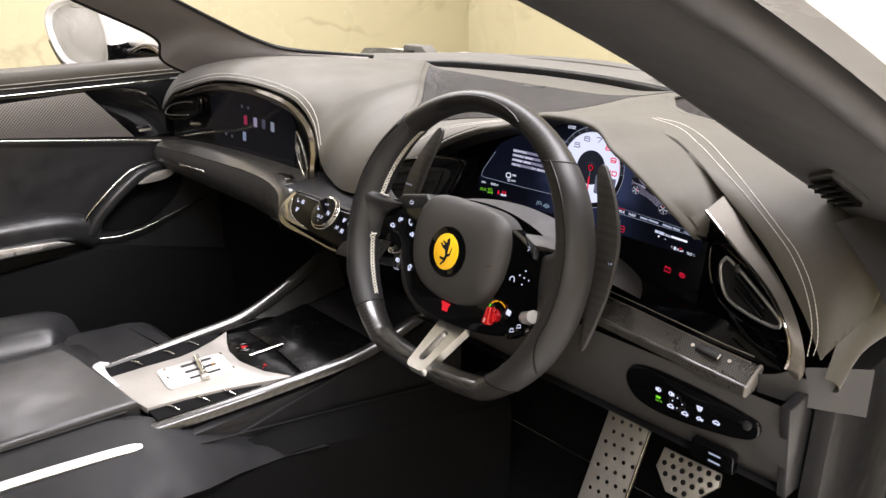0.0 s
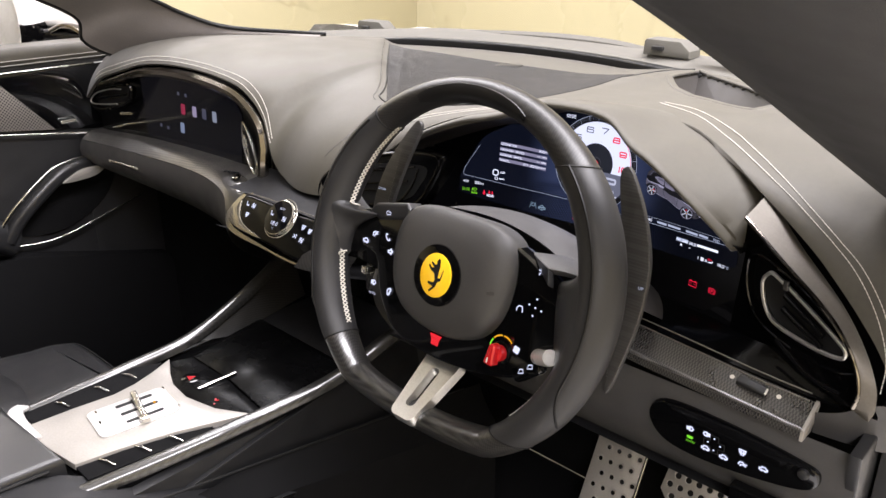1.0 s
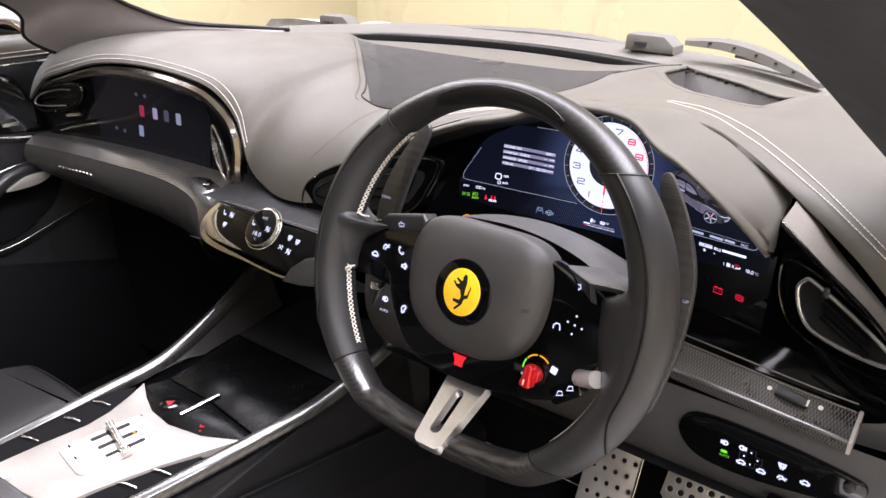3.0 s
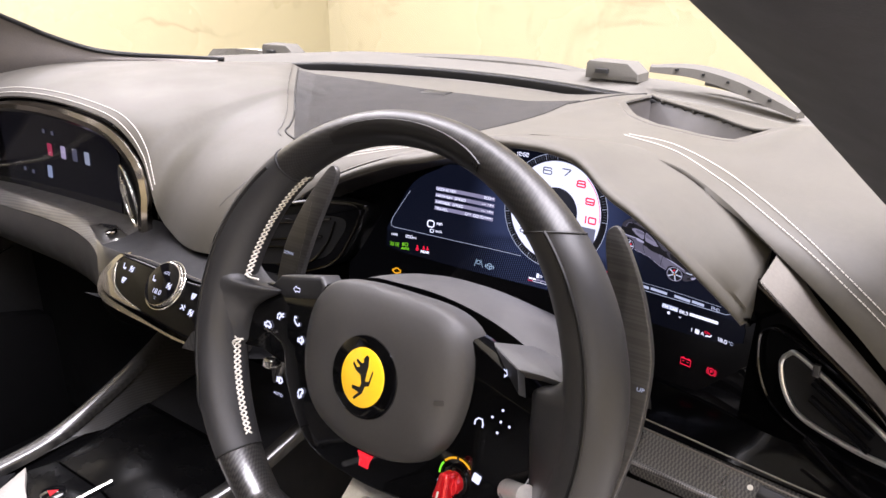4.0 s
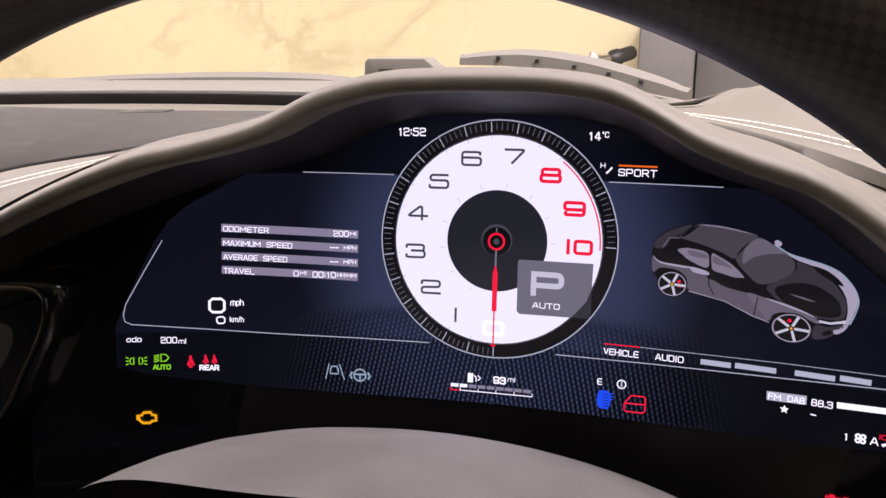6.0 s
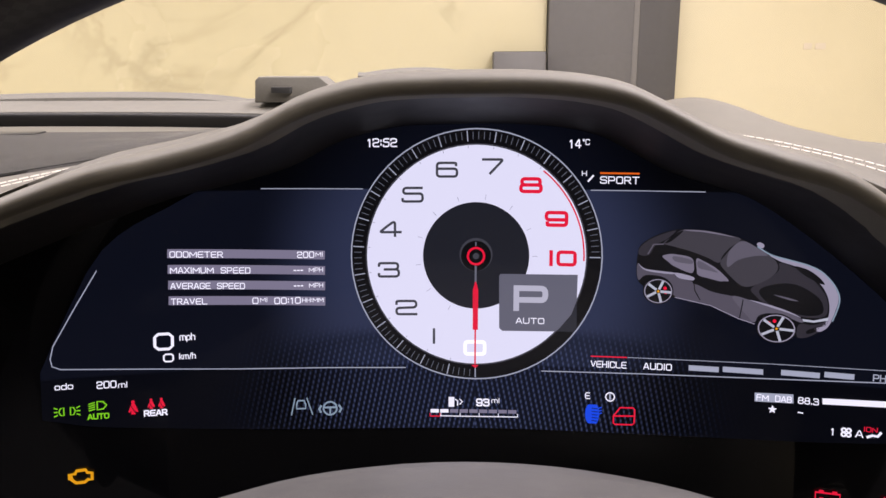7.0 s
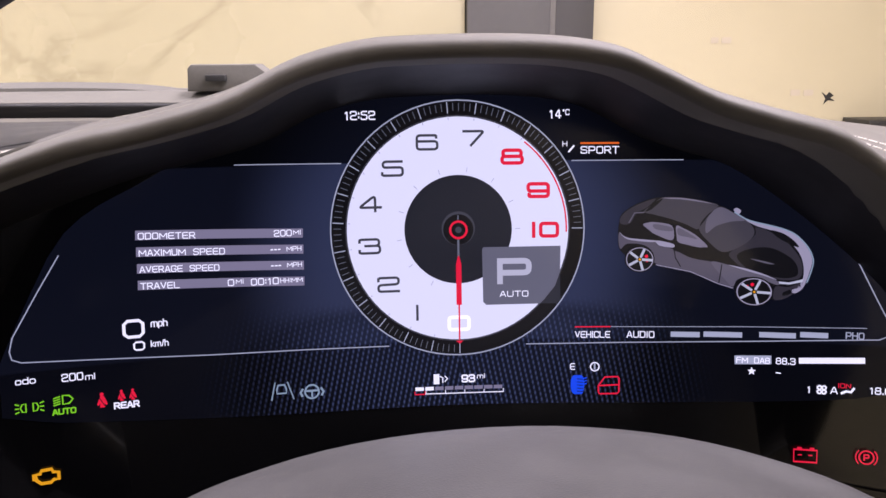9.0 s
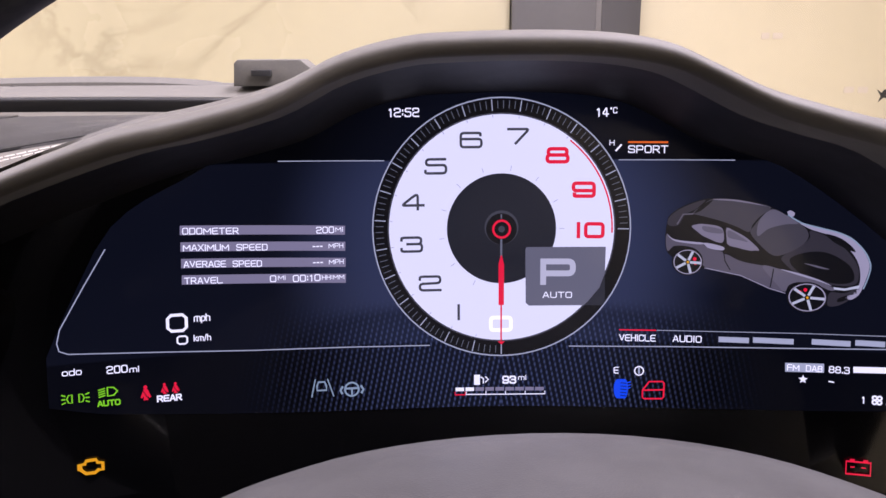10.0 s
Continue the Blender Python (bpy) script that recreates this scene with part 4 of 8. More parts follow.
def fitted(text, m, w, h, material, parent, name="lettering", bold=0.0):
    """Lettering scaled to the width w and height h, its left middle at m's origin."""
    cu = bpy.data.curves.new(name, "FONT")
    cu.body, cu.size, cu.resolution_u, cu.offset = text, 1.0, 3, bold
    tmp = bpy.data.objects.new("tmp", cu)
    me = bpy.data.meshes.new_from_object(tmp)
    bpy.data.objects.remove(tmp)
    xs, ys = [v.co.x for v in me.vertices], [v.co.y for v in me.vertices]
    x0, y0, sx, sy = min(xs), (min(ys) + max(ys)) / 2, w / (max(xs) - min(xs)), h / (max(ys) - min(ys))
    me.transform(m @ Matrix.Diagonal((sx, sy, 1, 1)) @ Matrix.Translation((-x0, -y0, 0)))
    me.materials.clear()
    me.materials.append(material)
    ob = new(name, me)
    ob.parent = parent
    ob.matrix_parent_inverse = parent.matrix_basis.inverted() if parent.type == "EMPTY" else Matrix()
    return ob


# strokes of the display's wide square lettering, in a box of one by one; "o" closes a stroke
STROKES = {
    " ": [],
    "0": [[(0, 0), (1, 0), (1, 1), (0, 1), "o"]], "1": [[(0.2, 0.8), (0.6, 1), (0.6, 0)]], "2": [[(0, 0.8), (0, 1), (1, 1), (1, 0.52), (0, 0.47), (0, 0), (1, 0)]],
    "3": [[(0, 0.82), (0, 1), (0.96, 1), (0.96, 0.53), (0.3, 0.53)], [(0.3, 0.53), (1, 0.53), (1, 0), (0, 0), (0, 0.18)]], "4": [[(0.74, 0), (0.74, 1), (0.62, 1), (0, 0.26), (1, 0.26)]],
    "5": [[(0.95, 1), (0.05, 1), (0.03, 0.58), (1, 0.58), (1, 0), (0, 0), (0, 0.17)]], "6": [[(0.95, 0.85), (0.95, 1), (0, 1), (0, 0), (1, 0), (1, 0.57), (0, 0.57)]], "7": [[(0, 1), (1, 1), (0.36, 0)]],
    "8": [[(0, 0), (1, 0), (1, 0.52), (0, 0.52), "o"], [(0.05, 0.52), (0.95, 0.52), (0.95, 1), (0.05, 1), "o"]], "9": [[(0.05, 0.15), (0.05, 0), (1, 0), (1, 1), (0, 1), (0, 0.43), (1, 0.43)]],
    "A": [[(0, 0), (0.42, 1), (0.58, 1), (1, 0)], [(0.2, 0.3), (0.8, 0.3)]], "B": [[(0, 0), (0.95, 0), (0.95, 0.52), (0, 0.52)], [(0, 0), (0, 1), (0.9, 1), (0.9, 0.52), (0, 0.52)]], "C": [[(1, 0.8), (1, 1), (0, 1), (0, 0), (1, 0), (1, 0.2)]],
    "D": [[(0, 0), (1, 0), (1, 1), (0, 1)], [(0, 1), (0, 0)]], "E": [[(1, 1), (0, 1), (0, 0), (1, 0)], [(0, 0.5), (0.9, 0.5)]], "F": [[(1, 1), (0, 1), (0, 0)], [(0, 0.5), (0.9, 0.5)]], "G": [[(1, 0.8), (1, 1), (0, 1), (0, 0), (1, 0), (1, 0.46), (0.6, 0.46)]],
    "H": [[(0, 0), (0, 1)], [(1, 0), (1, 1)], [(0, 0.5), (1, 0.5)]], "I": [[(0.5, 0), (0.5, 1)]], "L": [[(0, 1), (0, 0), (1, 0)]], "M": [[(0, 0), (0, 1), (0.5, 0.25), (1, 1), (1, 0)]], "N": [[(0, 0), (0, 1), (1, 0), (1, 1)]],
    "O": [[(0, 0), (1, 0), (1, 1), (0, 1), "o"]], "P": [[(0, 0), (0, 1)], [(0, 1), (1, 1), (1, 0.42), (0, 0.42)]], "R": [[(0, 0), (0, 1)], [(0, 1), (0.95, 1), (0.95, 0.46), (0, 0.46)], [(0.5, 0.46), (1, 0)]],
    "S": [[(1, 0.82), (1, 1), (0, 1), (0, 0.52), (1, 0.48), (1, 0), (0, 0), (0, 0.18)]], "T": [[(0, 1), (1, 1)], [(0.5, 1), (0.5, 0)]], "U": [[(0, 1), (0, 0), (1, 0), (1, 1)]], "V": [[(0, 1), (0.5, 0), (1, 1)]], "X": [[(0, 0), (1, 1)], [(0, 1), (1, 0)]],
    ":": [[(0.5, 0.2), (0.5, 0.32)], [(0.5, 0.68), (0.5, 0.8)]], ".": [[(0.5, 0), (0.5, 0.12)]], "-": [[(0.1, 0.5), (0.9, 0.5)]], "/": [[(0.1, -0.05), (0.9, 1)]],
    "d": [[(0, 0), (1, 0), (1, 0.7), (0, 0.7), "o"], [(1, 0), (1, 1)]], "h": [[(0, 0), (0, 1)], [(0, 0.7), (1, 0.7), (1, 0)]], "i": [[(0.5, 0), (0.5, 0.7)], [(0.5, 0.88), (0.5, 1)]], "k": [[(0, 0), (0, 1)], [(0.9, 0.7), (0.15, 0.33), (1, 0)]],
    "m": [[(0, 0), (0, 0.7), (1, 0.7), (1, 0)], [(0.5, 0.7), (0.5, 0)]], "o": [[(0, 0), (1, 0), (1, 0.7), (0, 0.7), "o"]], "p": [[(0, -0.25), (0, 0.7), (1, 0.7), (1, 0), (0, 0)]], "°": [[(0.25, 0.7), (0.75, 0.7), (0.75, 1), (0.25, 1), "o"]],
}
NARROW = {"I": 0.12, "i": 0.12, "1": 0.55, ":": 0.12, ".": 0.12, "°": 0.5, "/": 0.6, "m": 1.4, "M": 1.15}


def rounded(points, r, closed):
    """The same stroke with its corners rounded to the radius r."""
    out, n = [], len(points)
    for i, c in enumerate(points):
        if not closed and i in (0, n - 1):
            out.append(c)
            continue
        a, b = points[i - 1], points[(i + 1) % n]
        p, q = c + (a - c) * min(0.48, r / max((a - c).length, 1e-6)), c + (b - c) * min(0.48, r / max((b - c).length, 1e-6))
        out += [p * (1 - f) ** 2 + c * (2 * f * (1 - f)) + q * f * f for f in (0, 0.25, 0.5, 0.75, 1)]
    return out


def stroke_into(bm, pts, w, out, closed):
    n = len(pts)
    rows = []
    for i, c in enumerate(pts):
        a = pts[i - 1] if (closed or i) else c
        b = pts[(i + 1) % n] if (closed or i < n - 1) else c
        t1, t2 = (c - a), (b - c)
        t = (t1.normalized() + t2.normalized()).normalized() if t1.length > 1e-9 and t2.length > 1e-9 else (t1 + t2).normalized()
        wide = w / 2 / max(0.6, abs(t.dot(t2.normalized())) if t2.length > 1e-9 else 1.0)
        e = t * (w / 2 if not closed and i in (0, n - 1) else 0) * (-1 if i == 0 else 1)
        d = Vector((-t.y, t.x)) * wide
        rows.append((bm.verts.new(cluster(c.x + d.x + e.x, c.y + d.y + e.y, out)), bm.verts.new(cluster(c.x - d.x + e.x, c.y - d.y + e.y, out))))
    for i in range(n if closed else n - 1):
        a, b = rows[i], rows[(i + 1) % n]
        bm.faces.new((a[0], b[0], b[1], a[1]))


def show(text, x, z, w, h, material=None, out=0.0014, bold=0.15, drop=0.0):
    """A word of the display as one mesh: its left edge at x, its middle at z; bold: the stroke as a part of the height; drop: fall to its end."""
    bm = bmesh.new()
    wide = [NARROW.get(c, 0.85) for c in text]
    gap = 0.30
    unit = (w - bold * h) / (sum(wide) + gap * (len(text) - 1))
    tall = h * (1 - bold)
    at = x + bold * h / 2
    for c, k in zip(text, wide):
        for stroke in STROKES[c]:
            closed = stroke[-1] == "o"
            pts = [Vector((at + u * k * unit if k > 0.2 else at + k * unit / 2, z - tall / 2 + v * tall - drop * (at - x) / w)) for u, v in (stroke[:-1] if closed else stroke)]
            stroke_into(bm, rounded(pts, 0.24 * tall, closed), bold * h, out, closed)
        at += (k + gap) * unit
    return part("lettering", bm, material or S_WHITE, cockpit)


TX, TZ = 0.4121, 1.0357
dial = disc(TX, TZ, 0.0, 0.0516, 0.0008, S_RING, "dial_ring")
disc(TX, TZ, 0.0, 0.0452, 0.0011, S_DIAL, "dial_face")
disc(TX, TZ, 0.0512, 0.0517, 0.0012, S_LINE, "dial_edge")
disc(TX, TZ, 0.0450, 0.0456, 0.0013, S_FIG, "dial_inner_edge")
disc(TX, TZ, 0.0, 0.0219, 0.0014, S_HUB, "dial_hub")
disc(TX, TZ + 0.0005, 0.0, 0.0068, 0.0016, S_FIG, "dial_hub_cap")
S_TICK = glow("screen_tick", (0.20, 0.22, 0.27), 0.8)
S_FAINT = glow("screen_faint_mark", (0.42, 0.43, 0.55), 0.9)


def dial_marks(name, a0, a1, n, r0, r1, w, material, skip=0, out=0.0014):
    bm = bmesh.new()
    for i in range(n + 1):
        if skip and i % skip == 0:
            continue
        a = radians(a0 + (a1 - a0) * i / n)
        c, k = math.sin(a), math.cos(a)
        bm.faces.new([bm.verts.new(cluster(TX + r * c + d * k, TZ + r * k - d * c, out)) for r, d in ((r0, -w), (r0, w), (r1, w), (r1, -w))])
    return part(name, bm, material, cockpit)


dial_marks("tick_ring", 180, 450, 100, 0.0472, 0.0503, 0.00013, S_TICK, 5)
dial_marks("major_ticks", 180, 450, 20, 0.0464, 0.0508, 0.00020, S_LINE)
dial_marks("face_marks", 180, 450, 20, 0.0438, 0.0447, 0.00012, S_FAINT)
dial_marks("hub_marks", 180, 450, 10, 0.0232, 0.0252, 0.00010, S_FAINT)
for text, x, z, w, m_ in (("I", 0.3948, 1.0023, 0.0012, S_FIG), ("2", 0.3833, 1.0142, 0.0092, S_FIG), ("3", 0.3761, 1.0299, 0.0092, S_FIG), ("4", 0.3766, 1.0467, 0.0096, S_FIG), ("5", 0.3859, 1.0606, 0.0092, S_FIG),
                          ("6", 0.4000, 1.0707, 0.0092, S_FIG), ("7", 0.4189, 1.0721, 0.0092, S_FIG), ("8", 0.4343, 1.0646, 0.0096, S_RED), ("9", 0.4448, 1.0511, 0.0096, S_RED), ("I0", 0.4475, 1.0351, 0.0116, S_RED), ("0", 0.4119, 0.9974, 0.0096, S_ZERO)):
    show(text, x - w / 2, z, w, 0.0065, m_, 0.0016, 0.22 if m_ is S_RED or m_ is S_ZERO else 0.155)
disc(TX, TZ, 0.0438, 0.0444, 0.0016, S_RED, "redline", 38, 92, 24)
patch([(0.4222, 1.0284), (0.4538, 1.0286), (0.4536, 1.0180), (0.4515, 1.0122), (0.4468, 1.0064), (0.4452, 1.0050), (0.4232, 1.0048), (0.4219, 1.0060), (0.4217, 1.0275)], S_BOX, "gear_box", 0.0018)
patch([(0.4536, 1.0180), (0.4538, 1.0065), (0.4524, 1.0050), (0.4455, 1.0050), (0.4500, 1.0100)], S_BOXDARK, "gear_box_shade", 0.0017)
S_GEAR = glow("screen_gear_letter", (0.60, 0.61, 0.70), 0.95)
show("P", 0.4277, 1.0186, 0.0142, 0.0106, S_GEAR, 0.0022, 0.22)
show("AUTO", 0.4287, 1.0093, 0.0118, 0.0025, S_WHITE, 0.0022)
disc(TX, TZ, 0.0, 0.0062, 0.0017, S_RING, "needle_well", n=32)
ribbon([(TX - 0.0001, TZ - 0.004), (TX - 0.0001, TZ - 0.0125)], 0.0008, S_TICK, "needle_stem", 0.0019)
ribbon([(TX - 0.0001, TZ + 0.004), (TX - 0.0001, TZ + 0.0058)], 0.0005, S_TICK, "needle_tail", 0.0019)
ribbon([(TX - 0.0001, TZ - 0.012), (TX - 0.0001, TZ - 0.0452)], 0.00065, S_RED, "needle", 0.0019)
patch([(TX - 0.0003, TZ - 0.0105), (TX + 0.0001, TZ - 0.0105), (TX + 0.0010, TZ - 0.014), (TX + 0.0010, TZ - 0.0305), (TX - 0.0012, TZ - 0.0305), (TX - 0.0012, TZ - 0.014)], S_RED, "needle_body", 0.0021)
patch([(TX - 0.0016, TZ - 0.0453), (TX + 0.0014, TZ - 0.0453), (TX, TZ - 0.0466)], S_RED, "needle_tip", 0.0021)
disc(TX, TZ, 0.0029, 0.0038, 0.0022, S_RED, "needle_hub", n=32)
disc(TX, TZ, 0.0, 0.0013, 0.0022, S_FIG, "needle_pin", n=20)
show("12:52", 0.3673, 1.0816, 0.0123, 0.0036)
show("14", 0.4493, 1.0813, 0.0050, 0.0036)
show("°C", 0.4546, 1.0820, 0.0030, 0.0024)
show("H", 0.4547, 1.0695, 0.0020, 0.0021)
ribbon([(0.4572, 1.0662), (0.4595, 1.0688)], 0.0007, S_WHITE, "suspension_mark")
show("SPORT", 0.4620, 1.0670, 0.0155, 0.0030)
ribbon([(0.4620, 1.0697), (0.4775, 1.0697)], 0.0007, S_ORANGE, "sport_bar")
for i, (name, val, unit) in enumerate((("ODOMETER", "200", "MI"), ("MAXIMUM SPEED", "---", "MPH"), ("AVERAGE SPEED", "---", "MPH"), ("TRAVEL", "0", "MI"))):
    z = 1.0384 - 0.00637 * i
    ribbon([(0.2872 + 0.0625 * k / 8, z - 0.0023 * k / 8) for k in range(9)], 0.0036, S_BAR, "data_bar", 0.0009)
    show(name, 0.2882, z - 0.0003, (0.0208, 0.0315, 0.0292, 0.0142)[i], 0.0026, drop=(0.0008, 0.0012, 0.0011, 0.0005)[i])
    if i < 3:
        if i == 0:
            show(val, 0.3385, z - 0.0019, 0.0070, 0.0027)
        else:
            for k in range(3):
                ribbon([(0.3370 + 0.0014 * k, z - 0.0019), (0.3381 + 0.0014 * k, z - 0.0019)], 0.0005, S_WHITE, "blank_mark", 0.0014)
        show(unit, 0.3460 if i == 0 else 0.3432, z - 0.0018, 0.0030 if i == 0 else 0.0058, 0.0019)
    else:
        show("0", 0.3202, z - 0.0012, 0.0025, 0.0027)
        show("MI", 0.3233, z - 0.0009, 0.0030, 0.0019)
        show("00:10", 0.3290, z - 0.0015, 0.0108, 0.0028)
        show("HH:MM", 0.3403, z - 0.0015, 0.0088, 0.0019)
ribbon([(0.2815 + 0.0068 * a, 1.0028 + 0.0062 * b) for a, b in ((0.2, 0.5), (0.8, 0.5), (1, 0.3), (1, -0.3), (0.8, -0.5), (0.2, -0.5), (0, -0.3), (0, 0.3))], 0.0012, S_WHITE, "speed_zero", closed=True)
ribbon([(0.2848 + 0.0036 * a, 0.9960 + 0.0030 * b) for a, b in ((0.2, 0.5), (0.8, 0.5), (1, 0.3), (1, -0.3), (0.8, -0.5), (0.2, -0.5), (0, -0.3), (0, 0.3))], 0.0007, S_WHITE, "speed_zero", closed=True)
show("mph", 0.2911, 1.0044, 0.0062, 0.0030)
show("km/h", 0.2908, 0.9965, 0.0065, 0.0026)
ribbon([(0.3244, 1.0636), (0.345, 1.0633), (0.3656, 1.063)], 0.00035, S_LINE, "frame_line")
ribbon([(0.2607, 1.0328), (0.2525, 1.019), (0.2438, 1.0036), (0.2426, 0.9985), (0.2432, 0.9955), (0.2462, 0.9941), (0.28, 0.9918), (0.3135, 0.9900), (0.35, 0.9893), (0.383, 0.9889)], 0.0004, S_LINE, "frame_line")
ribbon([(0.4584, 1.0628), (0.48, 1.0629), (0.5031, 1.063)], 0.00035, S_LINE, "frame_line")
ribbon([(0.5653, 1.0329), (0.5773, 1.0086), (0.5825, 0.9985), (0.5820, 0.9945), (0.5785, 0.9928), (0.5738, 0.9925), (0.53, 0.9900), (0.48, 0.9886), (0.4396, 0.9881)], 0.0004, S_LINE, "frame_line")
ribbon([(0.4747, 0.9951), (0.53, 0.9960), (0.574, 0.9972)], 0.00025, S_LINE, "menu_line")
ribbon([(0.4598, 0.9950), (0.4745, 0.9951)], 0.0005, S_RED, "menu_marker")
show("VEHICLE", 0.4598, 0.9919, 0.0145, 0.0028)
show("AUDIO", 0.4810, 0.9920, 0.0113, 0.0028)
for x0, x1, z in ((0.4989, 0.5105, 0.9922), (0.5120, 0.5272, 0.9925), (0.5338, 0.5478, 0.9929), (0.5494, 0.5599, 0.9935)):
    ribbon([(x0, z), (x1, z)], 0.0022, S_LINE, "menu_word_bar")
show("PHO", 0.5662, 0.9940, 0.0068, 0.0028, S_LINE)
ribbon([(0.5245, 0.9821), (0.5388, 0.9826)], 0.0036, S_LINE, "band_box", 0.0010)
show("FM DAB", 0.5250, 0.9823, 0.0132, 0.0026)
show("88.3", 0.5403, 0.9824, 0.0076, 0.0028)
ribbon([(0.5492, 0.9828), (0.5737, 0.9841)], 0.0024, S_WHITE, "station_bar")
patch([(0.5312 + 0.0018 * (1 if k % 2 == 0 else 0.45) * math.sin(radians(36 * k)), 0.9777 + 0.0018 * (1 if k % 2 == 0 else 0.45) * math.cos(radians(36 * k))) for k in range(10)], S_WHITE, "star")
ribbon([(0.5405, 0.9775), (0.5425, 0.9773)], 0.0005, S_WHITE, "dash_mark")
show("1", 0.5525, 0.9712, 0.0014, 0.0030)
for k in range(4):
    a = radians(45 + 90 * k)
    disc(0.5580 + 0.0012 * math.cos(a), 0.9714 + 0.0012 * math.sin(a), 0.0004, 0.0011, 0.0014, S_WHITE, "fan_blade", n=12)
show("A", 0.5612, 0.9714, 0.0028, 0.0030)
show("ION", 0.5640, 0.9735, 0.0048, 0.0020, S_RED)
ribbon([(0.5652, 0.9702), (0.5672, 0.9712), (0.5690, 0.9710), (0.5702, 0.9728)], 0.0010, S_WHITE, "airflow_mark")
show("18.0", 0.5755, 0.9722, 0.0080, 0.0030)
show("°C", 0.5845, 0.9727, 0.0038, 0.0024, S_LINE)
show("odo", 0.2438, 0.9872, 0.0068, 0.0026)
show("200", 0.2591, 0.9867, 0.0075, 0.0031)
show("mi", 0.2671, 0.9862, 0.0036, 0.0024)

# tell-tales
for sx in (-1, 1):
    cx = 0.2479 + sx * 0.0012
    ribbon([(cx, 0.9785), (cx + sx * 0.0012, 0.9783), (cx + sx * 0.0018, 0.9769), (cx + sx * 0.0012, 0.9755), (cx, 0.9753)], 0.0005, S_GREEN, "side_light_mark", closed=True)
    for k in (-1, 0, 1):
        ribbon([(0.2479 + sx * 0.0034, 0.9769 + 0.0012 * k), (0.2479 + sx * 0.0048, 0.9769 + 0.0018 * k)], 0.0005, S_GREEN, "side_light_ray")
ribbon([(0.2590, 0.9800), (0.2612, 0.9798), (0.2625, 0.9783), (0.2612, 0.9768), (0.2590, 0.9766)], 0.0006, S_GREEN, "headlight_mark", closed=True)
for k in range(4):
    ribbon([(0.2582, 0.9797 - 0.0009 * k), (0.2558, 0.9791 - 0.0009 * k)], 0.0005, S_GREEN, "headlight_ray")
show("AUTO", 0.2553, 0.9740, 0.0082, 0.0024, S_GREEN, bold=0.22)
def belt_mark(x, z, k):
    """A belted figure: round head over a tapering body, with the belt across it."""
    disc(x, z + 0.0022 * k, 0, 0.0007 * k, 0.0014, S_RED, "belt_lamp_head", n=16)
    patch([(x + a * 0.001 * k, z + b * 0.001 * k) for a, b in ((-0.5, 1.5), (0.5, 1.5), (1.0, 0.6), (1.9, -1.9), (1.3, -2.2), (0.7, -1.4), (0.9, -3.0), (-0.9, -3.0), (-0.7, -1.4), (-1.3, -2.2), (-1.9, -1.9), (-1.0, 0.6))], S_RED, "belt_lamp")
    ribbon([(x - 0.0008 * k, z + 0.0009 * k), (x + 0.0009 * k, z - 0.0022 * k)], 0.0003 * k, S_RING, "belt_lamp_strap", 0.0016)


belt_mark(0.2725, 0.9766, 1.0)
for dx in (0, 0.0040):
    belt_mark(0.2794 + dx, 0.9776, 0.75)
show("REAR", 0.2765, 0.9737, 0.0092, 0.0027, S_WHITE, bold=0.22)
ribbon([(0.3352, 0.9695), (0.3368, 0.9768)], 0.0005, S_PALE, "lane_mark")
ribbon([(0.3440, 0.9695), (0.3416, 0.9768)], 0.0005, S_PALE, "lane_mark")
ribbon([(0.3374, 0.9722), (0.3374, 0.9740), (0.3380, 0.9756), (0.3404, 0.9756), (0.3411, 0.9740), (0.3411, 0.9722)], 0.0007, S_PALE, "lane_car_mark", closed=True)
disc(0.3513, 0.9721, 0.0024, 0.0031, 0.0014, S_PALE, "wheel_mark", n=30)
ribbon([(0.3489, 0.9724), (0.3537, 0.9724)], 0.0008, S_PALE, "wheel_mark_spoke")
ribbon([(0.3513, 0.9724), (0.3513, 0.9697)], 0.0007, S_PALE, "wheel_mark_spoke")
for sx in (-1, 1):
    ribbon([(0.3513 + sx * 0.0036, 0.9734), (0.3513 + sx * 0.0046, 0.9718), (0.3513 + sx * 0.0038, 0.9702)], 0.0009, S_PALE, "grip_mark")
patch(rect(0.4010, 0.9722, 0.4034, 0.9764), S_WHITE, "fuel_mark")
ribbon([(0.4036, 0.9755), (0.4048, 0.9748), (0.4048, 0.9727)], 0.0005, S_WHITE, "fuel_hose")
ribbon([(0.4056, 0.9756), (0.4068, 0.9744), (0.4056, 0.9732)], 0.0005, S_WHITE, "fuel_arrow")
show("93", 0.4125, 0.9743, 0.0058, 0.0034, bold=0.2)
show("mi", 0.4190, 0.9752, 0.0034, 0.0021)
for k in range(9):
    patch(rect(0.3934 + 0.00408 * k, 0.9697, 0.3969 + 0.00408 * k, 0.9712), S_WHITE if k < 2 else S_BAR, "fuel_segment")
ribbon([(0.3975, 0.9683), (0.4300, 0.9683)], 0.0004, S_WHITE, "fuel_scale")
for k in range(5):
    ribbon([(0.3978 + 0.00805 * k, 0.9682), (0.3978 + 0.00805 * k, 0.9696)], 0.0003, S_WHITE, "fuel_scale_tick")
ribbon([(0.3932, 0.9694), (0.3932, 0.9682), (0.3974, 0.9682), (0.3974, 0.9694)], 0.0005, S_RED, "fuel_reserve")
show("E", 0.4578, 0.9785, 0.0020, 0.0028)
disc(0.4680, 0.9784, 0.0015, 0.0020, 0.0014, S_WHITE, "compass_mark", n=24)
ribbon([(0.4680, 0.9797), (0.4680, 0.9771)], 0.0007, S_LINE, "compass_needle")
